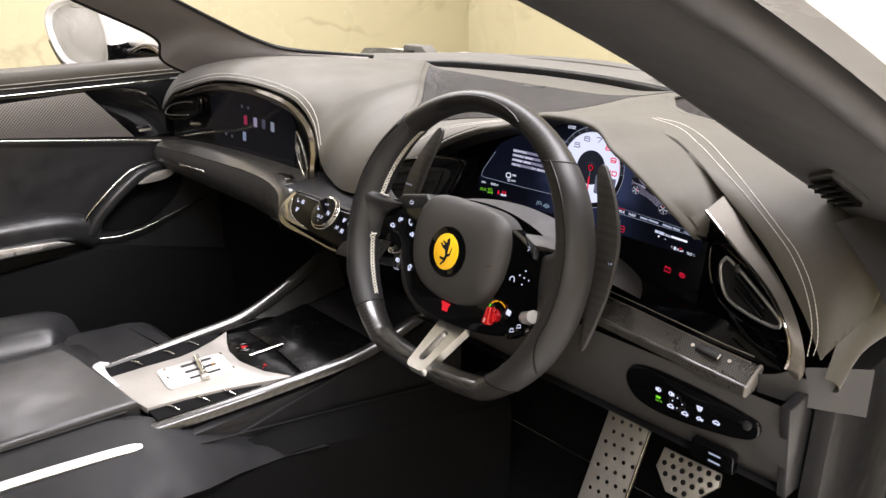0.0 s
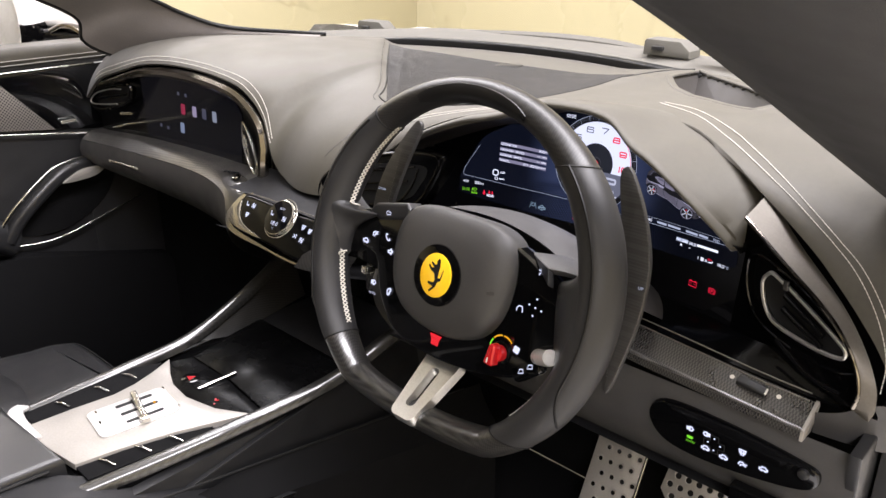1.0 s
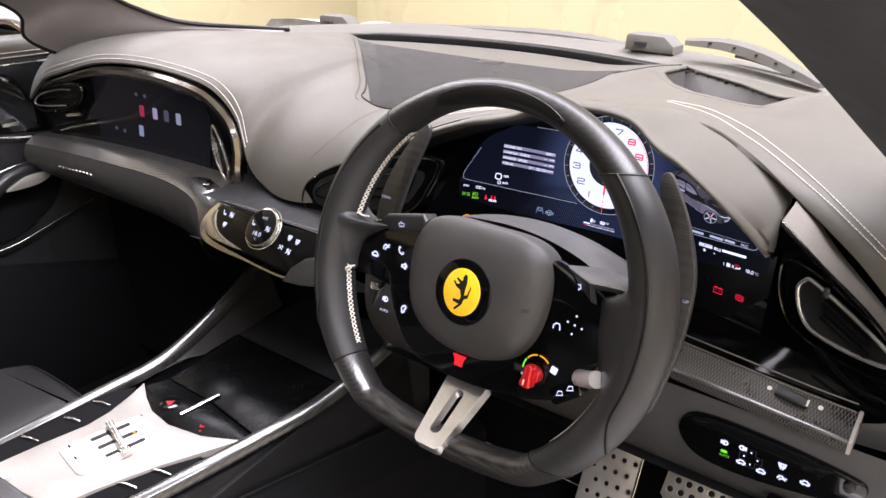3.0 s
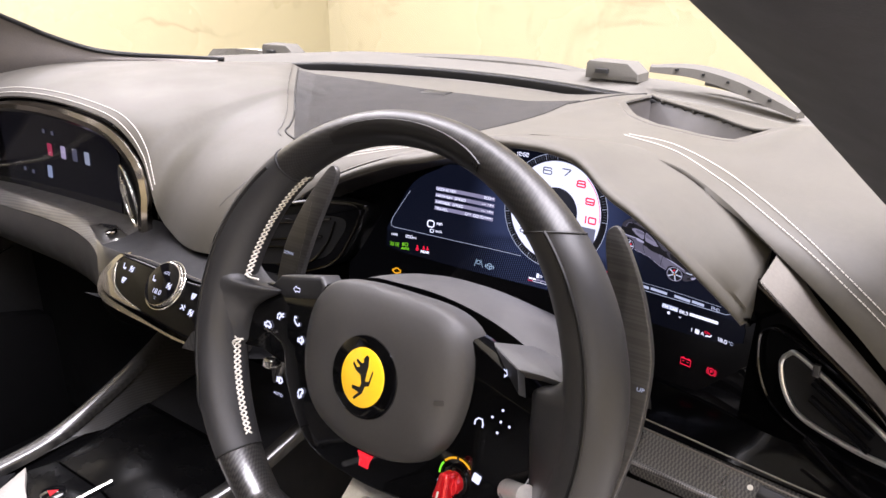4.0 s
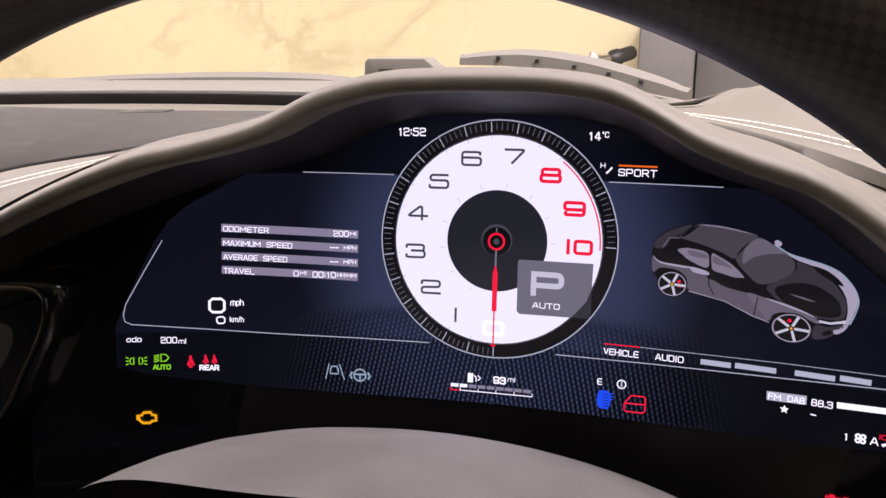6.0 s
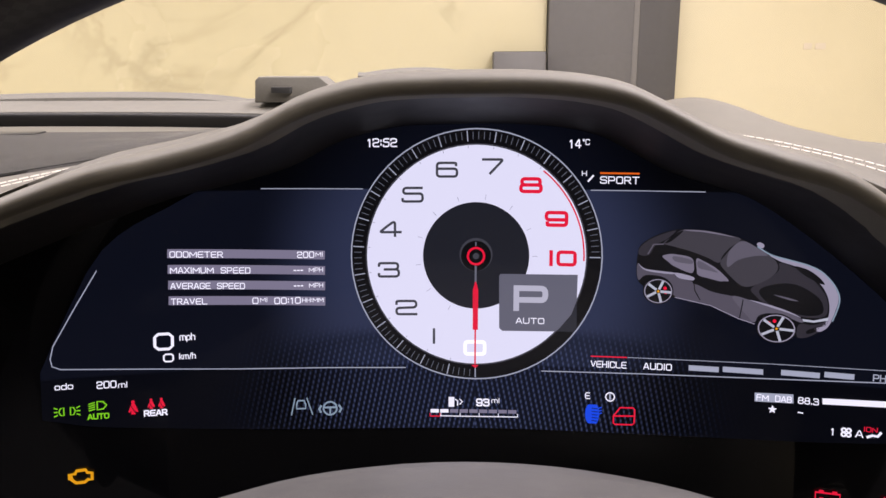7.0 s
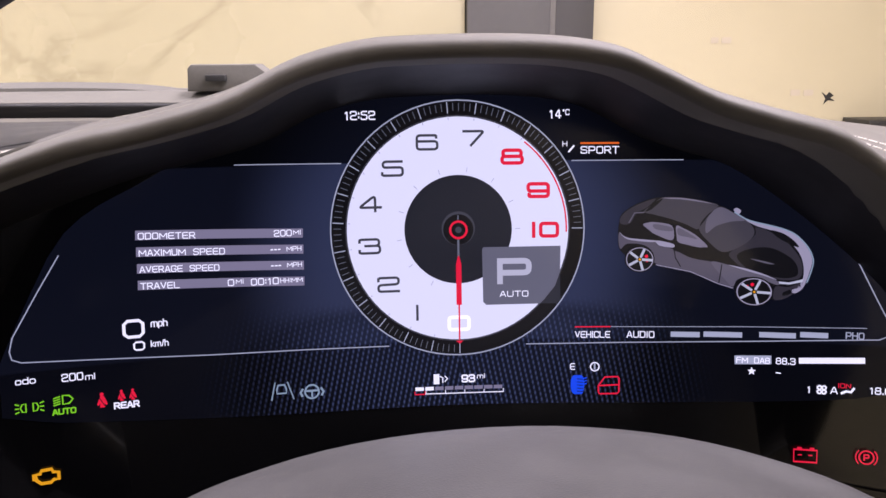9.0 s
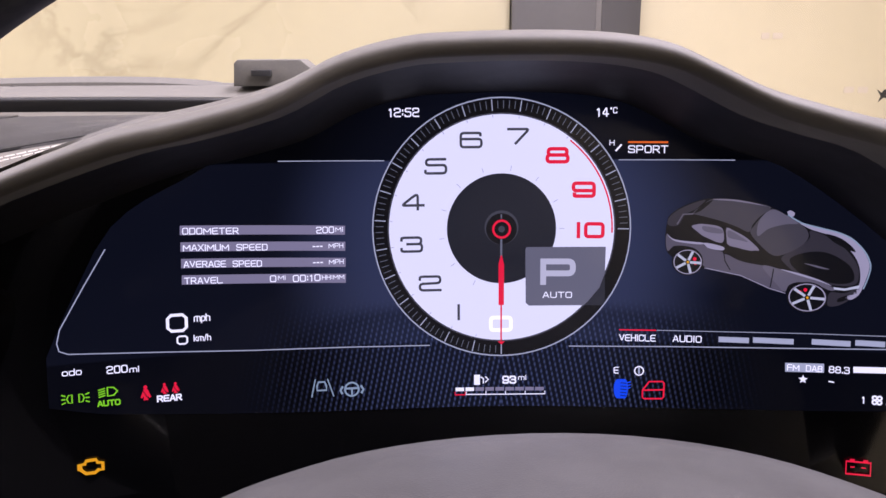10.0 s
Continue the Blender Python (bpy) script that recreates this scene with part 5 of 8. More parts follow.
patch([(0.4596 + 0.0016 * math.cos(radians(a)), 0.9708 + 0.0040 * math.sin(radians(a))) for a in range(90, 271, 20)] + [(0.4625 + 0.0012 * math.cos(radians(a)), 0.9708 + 0.0040 * math.sin(radians(a))) for a in range(-90, 91, 20)], S_BLUE, "tyre_mark")
for k in range(5):
    ribbon([(0.4606, 0.9734 - 0.0013 * k), (0.4631, 0.9732 - 0.0013 * k)], 0.0003, S_RING, "tyre_tread", 0.0016)
for k in range(3):
    ribbon([(0.4634, 0.9733 - 0.0012 * k), (0.4648, 0.9738 - 0.0012 * k)], 0.0005, S_BLUE, "tyre_gauge")
ribbon([(0.4696, 0.9674), (0.4696, 0.9704), (0.4722, 0.9740), (0.4775, 0.9742), (0.4781, 0.9735), (0.4780, 0.9678), (0.4772, 0.9671), (0.4703, 0.9669)], 0.0006, S_RED, "door_mark", closed=True)
ribbon([(0.4696, 0.9704), (0.4780, 0.9708)], 0.0006, S_RED, "door_mark_line")
ribbon([(0.2517 + 0.0046 * a, 0.9499 + 0.0030 * b) for a, b in ((-0.75, 0.3), (-0.4, 0.35), (-0.3, 0.75), (0.45, 0.8), (0.55, 0.4), (0.95, 0.3), (0.95, -0.6), (0.6, -0.55), (0.35, -0.9), (-0.35, -0.9), (-0.7, -0.4))], 0.0013, S_AMBER, "engine_lamp", closed=True)
ribbon([(0.2476, 0.9512), (0.2476, 0.9486)], 0.0009, S_AMBER, "engine_lamp_side")
ribbon([(0.5527 + 0.0044 * a, 0.9436 + 0.0030 * b) for a, b in ((-1, 0.8), (1, 0.8), (1, -0.9), (-1, -0.9))], 0.0008, S_RED, "battery_lamp", closed=True)
for x0 in (0.5495, 0.5543):
    ribbon([(x0, 0.9466), (x0 + 0.0018, 0.9466)], 0.0009, S_RED, "battery_pole")
ribbon([(0.5498, 0.9438), (0.5514, 0.9438)], 0.0005, S_RED, "battery_minus")
ribbon([(0.5538, 0.9438), (0.5554, 0.9438)], 0.0005, S_RED, "battery_plus")
disc(0.5754, 0.9446, 0.0024, 0.0030, 0.0014, S_RED, "brake_lamp", n=30)
show("P", 0.5743, 0.9446, 0.0022, 0.0028, S_RED, bold=0.2)
for a0 in (45, 225):
    disc(0.5754, 0.9446, 0.0037, 0.0042, 0.0014, S_RED, "brake_lamp_arc", a0, a0 + 90, 14)


# the little car drawn on the screen
def cp(x, y):
    u, v = x / 1243, y / 613
    return 0.4561 + 0.1229 * u + v * (0.0023 * u - 0.0001) + 0.0092 * u * (1 - u), 1.0636 + 0.0006 * u - v * (0.0645 - 0.0024 * u)


def car_piece(pts, material, out, name="car_picture_piece", soft=True):
    if soft:
        pts = [(p.x, p.y) for p in smooth([(x, y, 0) for x, y in pts], 5 * len(pts), True)]
    return patch([cp(*p) for p in pts], material, name, out)


S_CARGREY = glow("screen_car_lavender", (0.115, 0.105, 0.135), 0.9)
S_CARSKY = glow("screen_car_window", (0.24, 0.22, 0.28), 0.9)
S_CARWHITE = glow("screen_car_white", (0.62, 0.66, 0.74), 0.9)
car_piece([(204, 250), (216, 214), (265, 180), (330, 156), (390, 150), (460, 153), (530, 165), (590, 181), (650, 210), (700, 238), (770, 257), (835, 273), (885, 296), (925, 335), (946, 372), (951, 402), (942, 440), (926, 480), (902, 510), (862, 540), (815, 553), (780, 545), (655, 505), (585, 487), (480, 442), (345, 416), (300, 430), (225, 372), (204, 345), (200, 300)], S_CARDARK, 0.0012, "car_picture")
car_piece([(206, 246), (218, 216), (268, 182), (345, 156), (312, 190), (272, 212), (250, 248), (225, 256)], S_CARMID, 0.0014)
car_piece([(300, 206), (335, 178), (372, 153), (450, 154), (530, 167), (588, 183), (548, 218), (522, 248), (508, 276), (462, 256), (400, 234), (340, 218)], S_CARGLASS, 0.0014)
car_piece([(305, 204), (345, 168), (372, 158), (330, 196)], S_CARDARK, 0.0016)
car_piece([(372, 153), (450, 154), (530, 167), (588, 183), (560, 176), (450, 160), (400, 157)], S_CARSKY, 0.0016)
car_piece([(514, 280), (530, 248), (556, 216), (592, 188), (650, 213), (708, 250), (728, 288), (700, 326), (640, 358), (598, 362), (556, 330)], S_CARGLASS, 0.0016)
car_piece([(545, 232), (592, 190), (648, 213), (690, 240), (640, 245), (580, 262), (540, 290)], S_CAR, 0.0017)
car_piece([(296, 256), (316, 248), (345, 247), (408, 262), (410, 317), (345, 295), (318, 276)], S_CARSKY, 0.0016)
car_piece([(338, 254), (404, 266), (405, 282), (345, 274)], S_CAR, 0.0018)
car_piece([(424, 263), (450, 270), (500, 298), (546, 342), (520, 347), (470, 336), (428, 320)], S_CARSKY, 0.0016)
car_piece([(430, 270), (460, 282), (505, 312), (470, 306), (432, 296)], S_CAR, 0.0018)
car_piece([(632, 368), (690, 334), (732, 296), (735, 268), (800, 290), (864, 334), (908, 392), (914, 440), (902, 466), (860, 474), (790, 466), (700, 438), (645, 396)], S_CARMID, 0.0014)
car_piece([(660, 378), (720, 350), (800, 350), (880, 396), (896, 450), (850, 466), (780, 456), (700, 428)], S_CARDARK, 0.0015)
car_piece([(712, 390), (760, 398), (806, 411), (770, 408)], S_CAR, 0.0017)
car_piece([(790, 278), (842, 292), (884, 322), (898, 344), (860, 330), (815, 305)], S_CARDARK, 0.0018)
car_piece([(686, 234), (770, 257), (835, 273), (885, 296), (925, 335), (946, 372), (951, 402), (940, 444), (922, 486), (886, 516), (914, 470), (918, 420), (904, 372), (866, 325), (800, 283), (735, 262)], S_CARLIGHT, 0.0016)
ribbon([cp(p.x, p.y) for p in smooth([(648, 208, 0), (700, 238, 0), (770, 256, 0), (835, 272, 0), (886, 295, 0), (927, 335, 0), (948, 372, 0), (953, 402, 0), (944, 440, 0), (928, 482, 0)], 40)], 0.0005, S_PALE, "car_picture_line", 0.0020)
car_piece([(206, 284), (236, 308), (330, 320), (358, 338), (412, 352), (480, 386), (560, 402), (628, 416), (642, 440), (640, 500), (585, 487), (480, 440), (350, 412), (336, 366), (300, 336), (236, 330), (210, 350), (202, 320)], S_CARGREY, 0.0014)
car_piece([(206, 284), (236, 306), (330, 318), (360, 338), (412, 346), (412, 332), (352, 318), (330, 324), (236, 312)], S_CARLIGHT, 0.0016)
car_piece([(560, 402), (640, 418), (720, 436), (790, 464), (826, 486), (812, 492), (760, 472), (700, 462), (660, 474), (644, 500), (612, 470)], S_CAR, 0.0016)
car_piece([(626, 414), (700, 430), (770, 452), (816, 474), (770, 458), (700, 438)], S_CARLIGHT, 0.0017)
car_piece([(820, 478), (862, 482), (916, 468), (912, 480), (862, 490), (824, 487)], S_CARWHITE, 0.0018, soft=False)
car_piece([(812, 498), (860, 500), (915, 482), (896, 512), (850, 544), (808, 552), (800, 530)], S_CARMID, 0.0016)
car_piece([(840, 520), (880, 506), (866, 526), (838, 534)], S_CARDARK, 0.0018)
car_piece([(866, 512), (905, 500), (926, 478), (912, 506), (884, 524)], S_CARLIGHT, 0.0018)
car_piece([(500, 362), (520, 346), (552, 348), (548, 366), (512, 374)], S_CARDARK, 0.0018, "car_picture_mirror")
car_piece([(648, 200), (660, 193), (676, 203), (670, 216), (656, 210)], S_CARLIGHT, 0.0014, "car_picture_mirror")
for line, m_, wide in (([(416, 258), (422, 322)], S_CARDARK, 0.0009), ([(414, 345), (420, 385), (440, 420)], S_CARDARK, 0.0004), ([(600, 412), (596, 440), (588, 486)], S_CARDARK, 0.0004), ([(345, 412), (480, 440), (585, 487), (645, 505)], S_CARLIGHT, 0.0003), ([(300, 208), (262, 210), (240, 248)], S_CAR, 0.0005), ([(412, 350), (480, 372), (560, 386), (625, 404)], S_CARDARK, 0.0012)):
    ribbon([cp(*q) for q in line], wide, m_, "car_picture_line", 0.0020)
for wx, wy, rx, ry in ((282, 390, 53, 47), (725, 519, 66, 53)):
    x, z = cp(wx, wy)
    r = rx * 0.0001035
    f = ry / rx
    disc(x, z, 0, r * 1.10, 0.0018, S_CARDARK, "car_picture_tyre", n=30, flat=f)
    disc(x, z, r * 0.93, r, 0.0020, S_CARLIGHT, "car_picture_rim", n=30, flat=f)
    for k in range(5):
        a = radians(72 * k + 22)
        ribbon([(x + r * 0.16 * math.sin(a), z + f * r * 0.16 * math.cos(a)), (x + r * 0.92 * math.sin(a), z + f * r * 0.92 * math.cos(a))], 0.0010, S_CARWHITE, "car_picture_spoke", 0.0021)
    for da in (-18, 18):
        a = radians((80 if wx < 500 else 330) + da)
        disc(x + r * 0.55 * math.sin(a), z + f * r * 0.55 * math.cos(a), 0, 0.0007, 0.00205, S_RED, "car_picture_caliper", n=12)
    disc(x, z, 0, 0.0005, 0.0022, S_AMBER, "car_picture_hub", n=12)

# ---------------------------------------------------------------- steering wheel details
def wp(u, v, w=0.0):
    return W @ Matrix.Translation((u - 0.0115, v - 0.0072, w - 0.0095))


def wribbon(points, width, w, material, name, parent, closed=False):
    bm = bmesh.new()
    pts = [Vector((x - 0.0115, y - 0.0072, w - 0.0095)) for x, y in points]
    n = len(pts)
    rows = []
    for i, p in enumerate(pts):
        a = pts[(i - 1) % n] if (closed or i) else p
        b = pts[(i + 1) % n] if (closed or i < n - 1) else p
        t = (b - a).normalized()
        s = Vector((-t.y, t.x, 0)) * (width / 2)
        rows.append((bm.verts.new(W @ (p + s)), bm.verts.new(W @ (p - s))))
    for i in range(n if closed else n - 1):
        a, b = rows[i], rows[(i + 1) % n]
        bm.faces.new((a[0], b[0], b[1], a[1]))
    return part(name, bm, material, parent)


mark = [(0.0, 0.78), (0.22, 0.98), (0.42, 0.92), (0.50, 0.55), (0.42, 0.20), (0.40, -0.10), (0.72, -0.05), (0.92, 0.45), (0.98, 0.35), (0.80, -0.22), (0.46, -0.30), (0.30, -0.62), (-0.30, -0.98), (-0.42, -0.90), (0.02, -0.62), (-0.62, -0.55), (-0.66, -0.42), (0.02, -0.40), (0.12, -0.22), (-0.06, 0.10), (-0.52, 0.22), (-0.86, 0.42), (-0.84, 0.54), (-0.48, 0.36), (-0.20, 0.44), (-0.62, 0.62), (-0.56, 0.70), (-0.10, 0.58), (0.08, 0.66)]
part("emblem_mark", plate([(0.0098 * x, 0.0165 * y) for x, y in mark], E2 @ Matrix.Translation((-0.0004, 0, 0.0016)), 0.0004), BLACK_ENAMEL, emblem, "plain black mark")
panel_z = 0.0004
CAR_MARK = [[(-0.0034, -0.001), (-0.0034, 0.0008), (-0.002, 0.0010), (-0.001, 0.0024), (0.0016, 0.0024), (0.0028, 0.0010), (0.0036, 0.0006), (0.0036, -0.001), (-0.0034, -0.001)], [(-0.0018, -0.0018), (-0.001, -0.0018)], [(0.0016, -0.0018), (0.0024, -0.0018)]]
VOICE_MARK = [[(-0.0028, -0.0022), (-0.0028, 0.0006), (-0.001, 0.0022), (0.0006, 0.0016), (0.0004, -0.0004), (-0.0006, -0.0012), (-0.0006, -0.0024)], [(0.0016, 0.0018), (0.0030, 0.0026)], [(0.0018, 0.0004), (0.0032, 0.0004)]]
PHONE_MARK = [[(-0.0026, 0.0028), (-0.0026, 0.0004), (-0.0010, -0.0018), (0.0014, -0.0030), (0.0030, -0.0024), (0.0028, -0.0012)], [(-0.0026, 0.0028), (-0.0012, 0.0026)]]
NOTE_MARK = [[(-0.0030, -0.0010), (-0.0012, -0.0010), (0.0010, -0.0026), (0.0010, 0.0026), (-0.0012, 0.0010), (-0.0030, 0.0010), (-0.0030, -0.0010)], [(0.0022, -0.0012), (0.0028, 0.0), (0.0022, 0.0012)]]
LAMP_MARK = [[(-0.0004, 0.0022), (0.0016, 0.0018), (0.0028, 0.0), (0.0016, -0.0018), (-0.0004, -0.0022), (-0.0004, 0.0022)], [(-0.0032, 0.0014), (-0.0014, 0.0014)], [(-0.0032, 0.0), (-0.0014, 0.0)], [(-0.0032, -0.0014), (-0.0014, -0.0014)]]
for u, v, marks, turn in ((-0.107, 0.005, CAR_MARK, 0), (-0.095, 0.015, VOICE_MARK, 0), (-0.077, 0.016, PHONE_MARK, 0), (-0.070, 0.003, NOTE_MARK, 8), (-0.085, -0.033, LAMP_MARK, 0), (-0.062, -0.036, CAR_MARK, 70)):
    sign_strokes("switch_symbol", wp(u, v, panel_z + 0.0004) @ pose(0, 0, 0, 0, 0, turn), marks, 0.0013, B_WHITE, wheel)
fitted("AUTO", wp(-0.090, -0.044, panel_z), 0.010, 0.0022, B_WHITE, wheel)
for u, v in ((0.093, -0.004),):
    wribbon([(u - 0.003, v - 0.002), (u - 0.003, v + 0.001), (u - 0.001, v + 0.003), (u + 0.002, v + 0.003), (u + 0.003, v), (u + 0.003, v - 0.002)], 0.0011, panel_z, B_WHITE, "switch_symbol", wheel)
for du, dv in ((0, 0), (0.0065, -0.001), (-0.0065, 0.001), (0.0, 0.0075), (-0.001, -0.0075)):
    part("switch_symbol", plate(circle(0.0009, 8), wp(0.108 + du, 0.002 + dv, panel_z), 0.0003), B_WHITE, wheel, "lit white symbol")
# indicator switches
for sx, u, v, dx, poly in ((-1, -0.0924, 0.0324, -0.0146, ((-0.106, 0.033), (-0.098, 0.043), (-0.057, 0.052), (-0.050, 0.046), (-0.055, 0.034), (-0.090, 0.026))),
                       (1, 0.0932, 0.0250, -0.0091, ((0.084, 0.044), (0.101, 0.042), (0.139, 0.043), (0.147, 0.027), (0.124, 0.021), (0.108, 0.019), (0.098, 0.026)))):
    if sx > 0:
        continue
    body = plate(poly, W @ Matrix.Translation((dx, -0.0043, -0.008)), 0.020, 0.004, 3)
    sw = part("indicator_switch", body, PLASTIC, wheel, "dark indicator switch with an arrow")
    wribbon([(u + 0.0115 + sx * x, v + 0.0072 + y) for x, y in ((0.0036, 0), (0.0007, 0.0026), (0.0007, 0.0013), (-0.003, 0.0013), (-0.003, -0.0013), (0.0007, -0.0013), (0.0007, -0.0026))], 0.0007, 0.0019, B_WHITE, "arrow", sw, True)


def prism(bm, points, push):
    """A solid slab of the given face and thickness."""
    lower, upper = [bm.verts.new(Vector(p)) for p in points], [bm.verts.new(Vector(p) + Vector(push)) for p in points]
    n = len(points)
    bm.faces.new(lower)
    bm.faces.new(upper[::-1])
    for i in range(n):
        bm.faces.new((lower[i], upper[i], upper[(i + 1) % n], lower[(i + 1) % n]))


# hooded indicator lever on the driver's outer side
H1, H2, H3, H4, H5, H6 = (0.480, -0.1664, 1.0143), (0.5168, -0.1917, 1.0167), (0.5536, -0.1960, 1.0210), (0.5409, -0.1660, 1.0185), (0.5236, -0.2007, 1.0067), (0.5499, -0.1910, 1.0040)
hood = bmesh.new()
prism(hood, [H1, H2, (0.533, -0.1925, 1.0195), (0.545, -0.1945, 1.0210), H3, H4, (0.507, -0.155, 1.0148)], (0, 0.003, -0.0060))
prism(hood, [H3, H6, (0.5440, -0.172, 1.000), H4], (-0.005, 0, -0.001))
bmesh.ops.recalc_face_normals(hood, faces=hood.faces[:])
bmesh.ops.bevel(hood, geom=hood.edges[:], offset=0.0014, segments=2, affect="EDGES", profile=0.5)
lever = part("indicator_switch", hood, LEATHER, wheel, "dark hooded indicator lever", 60)
cheek = bmesh.new()
prism(cheek, [H1, H2, H5, (0.510, -0.180, 1.000)], (0.004, 0.002, -0.002))
bmesh.ops.recalc_face_normals(cheek, faces=cheek.faces[:])
part("cheek", cheek, PLASTIC, lever, "black side of the lever")
CK = frame_at((0.5062, -0.1867, 1.0090), (0.0368, -0.0253, 0.0024), (0.3, 0.2, 1.0))
ab = bmesh.new()
ring_a = [(0.0042, 0), (0.0008, 0.0032), (0.0008, 0.0015), (-0.0034, 0.0015), (-0.0034, -0.0015), (0.0008, -0.0015), (0.0008, -0.0032)]
outer_v, inner_v = [ab.verts.new(CK @ Vector((x, y, 0.0012))) for x, y in ring_a], [ab.verts.new(CK @ Vector((x * 0.66, y * 0.58, 0.0012))) for x, y in ring_a]
for i in range(7):
    ab.faces.new((outer_v[i], outer_v[(i + 1) % 7], inner_v[(i + 1) % 7], inner_v[i]))
part("arrow", ab, B_WHITE, lever, "lit white arrow")
part("cover_mark", plate(rrect(0.007, 0.0032, 0.001, 2), frame_at((0.4717, -0.2112, 0.9861), (0.855, 0.519, 0), (-0.104, 0.171, 0.983)), 0.0008), PLASTIC, airbag, "small pressed mark")
# leather spokes joining panel and rim
def spoke_flare(ends, lift):
    """Leather that flows off the front of the rim and ends on the switch panel; ends: rim angle and where its strip ends on the wheel."""
    lines = []
    dense = smooth([(a * 0.001, u, v) for a, u, v in ends], 40)
    for a, u, v in dense:
        a *= 1000
        end = Vector((u - 0.006, v - 0.004, -0.0075))
        root = W.inverted() @ rim_skin(a, 178)
        p0, p1 = rim_skin(a, 84, 0.0002), rim_skin(a, 128, lift)
        p2, p3 = W @ (end.lerp(root, 0.45) + Vector((0, 0, 0.007))), W @ (end + Vector((0, 0, 0.0022)))
        lines.append([(1 - f) ** 3 * p0 + 3 * f * (1 - f) ** 2 * p1 + 3 * f * f * (1 - f) * p2 + f ** 3 * p3 for f in [k / 10 for k in range(11)]] + [W @ (end + Vector((0, 0, -0.003))), W @ (end.lerp(root, 0.2) + Vector((0, 0, -0.014)))])
    return loft(lines, False, False)


part("spoke_cover", spoke_flare([(161, -0.152, 0.0465), (164.5, -0.138, 0.0375), (167.5, -0.1214, 0.0320), (170, -0.1020, 0.0315), (173, -0.1189, 0.0201), (176.5, -0.1280, 0.0120), (180, -0.1318, 0.0030), (183.5, -0.1335, -0.0080), (187, -0.1342, -0.0180), (190.5, -0.148, -0.0275)], 0.003), GRIP, wheel, "leather covered spoke", 60)
part("spoke_cover", spoke_flare([(17.5, 0.150, 0.0500), (14, 0.136, 0.0350), (10, 0.1226, 0.0270), (6, 0.1232, 0.0150), (1, 0.1244, 0.0036), (-4, 0.1275, -0.0120), (-10, 0.1315, -0.0300), (-14.5, 0.136, -0.0420), (-19.5, 0.150, -0.0600)], 0.003), GRIP, wheel, "leather covered spoke", 60)
part("panel_wing", plate([(-0.1000, 0.0315), (-0.1189, 0.0215), (-0.1290, 0.0130), (-0.1330, 0.0030), (-0.1350, -0.0100), (-0.1350, -0.0190), (-0.112, -0.0160), (-0.085, -0.020), (-0.075, 0.020)], wp(0.0, 0.0, -0.0006), 0.010, 0.002), DECK, wheel, "gloss black switch panel")
# start button, rotary switch, roller
part("start_button", plate([(-0.007, 0.005), (0.007, 0.005), (0.0045, 0.0), (0.004, -0.005), (-0.004, -0.005), (-0.0045, 0.0)], wp(0.008, -0.062, 0.0012), 0.002, 0.0004), B_RED, wheel, "lit red start mark")
RK = wp(0.084, -0.0470)
part("rotary_base", plate(circle(0.0105, 28), RK @ Matrix.Translation((0, 0, 0.003)), 0.004, 0.001), PIANO, wheel)
rot = part("rotary_switch", loft([[RK @ Vector((x * f, y * f, z)) for x, y in circle(0.0078, 28)] for f, z in ((1.0, 0.003), (1.0, 0.008), (0.94, 0.010), (0.80, 0.0105))]), RED_KNOB, wheel, "red anodised drive mode switch", 40)
part("finger_grip", plate([(p.x, p.y) for p in smooth([(-0.0030, 0.0088, 0), (0.0030, 0.0088, 0), (0.0042, 0.0, 0), (0.0046, -0.0088, 0), (-0.0046, -0.0088, 0), (-0.0042, 0.0, 0)], 30, True)], RK @ pose(0, 0, 0.018, 0, 0, -4), 0.009, 0.0022, 3), RED_KNOB, rot)
part("pointer", plate(rrect(0.0012, 0.005, 0.0004, 2), RK @ pose(-0.001, -0.005, 0.0184, 0, 0, -4), 0.0006), THREAD, rot, "white pointer")
for a0, a1, m_ in ((148, 185, B_GREEN), (98, 142, S_AMBER), (45, 90, S_AMBER)):
    wribbon([(0.084 + 0.0130 * math.cos(radians(a0 + (a1 - a0) * k / 8)), -0.0445 + 0.0130 * math.sin(radians(a0 + (a1 - a0) * k / 8))) for k in range(9)], 0.0014, 0.001, m_, "mode_arc", wheel)
part("mode_lamp", plate(circle(0.0013, 10), RK @ Matrix.Translation((-0.0125, -0.004, 0.001)), 0.0004), S_PALE, wheel, "small pale lamp")
part("mode_symbol", plate(rrect(0.006, 0.006, 0.001), wp(0.099, -0.039, 0.001) @ pose(0, 0, 0, 0, 0, -12), 0.0004), B_WHITE, wheel)
knob = sweep([W @ Vector((0.1105, -0.044, -0.008)), W @ Vector((0.1225, -0.040, 0.0)), W @ Vector((0.1305, -0.036, 0.006))], circle(0.0068, 24), (0, 0.3, 1))
part("roller", knob, PLATE_LIGHT, wheel, "satin metal roller switch")
for u, v in ((0.108, -0.056), (0.116, -0.049)):
    wribbon([(u - 0.0025, v - 0.002), (u - 0.0015, v + 0.002), (u + 0.0015, v + 0.003), (u + 0.0028, v)], 0.0010, 0.0006, B_WHITE, "wiper_symbol", wheel, True)
part("wiper_pad", plate(rrect(0.030, 0.016, 0.005), wp(0.111, -0.053, 0.0) @ pose(0, 0, 0, 0, 0, 38), 0.012, 0.002), PIANO, wheel)
part("headlight_pad", plate(rrect(0.010, 0.008, 0.0025), wp(-0.101, -0.0245, 0.002), 0.012, 0.002), CHROME, wheel, "small metal lever")
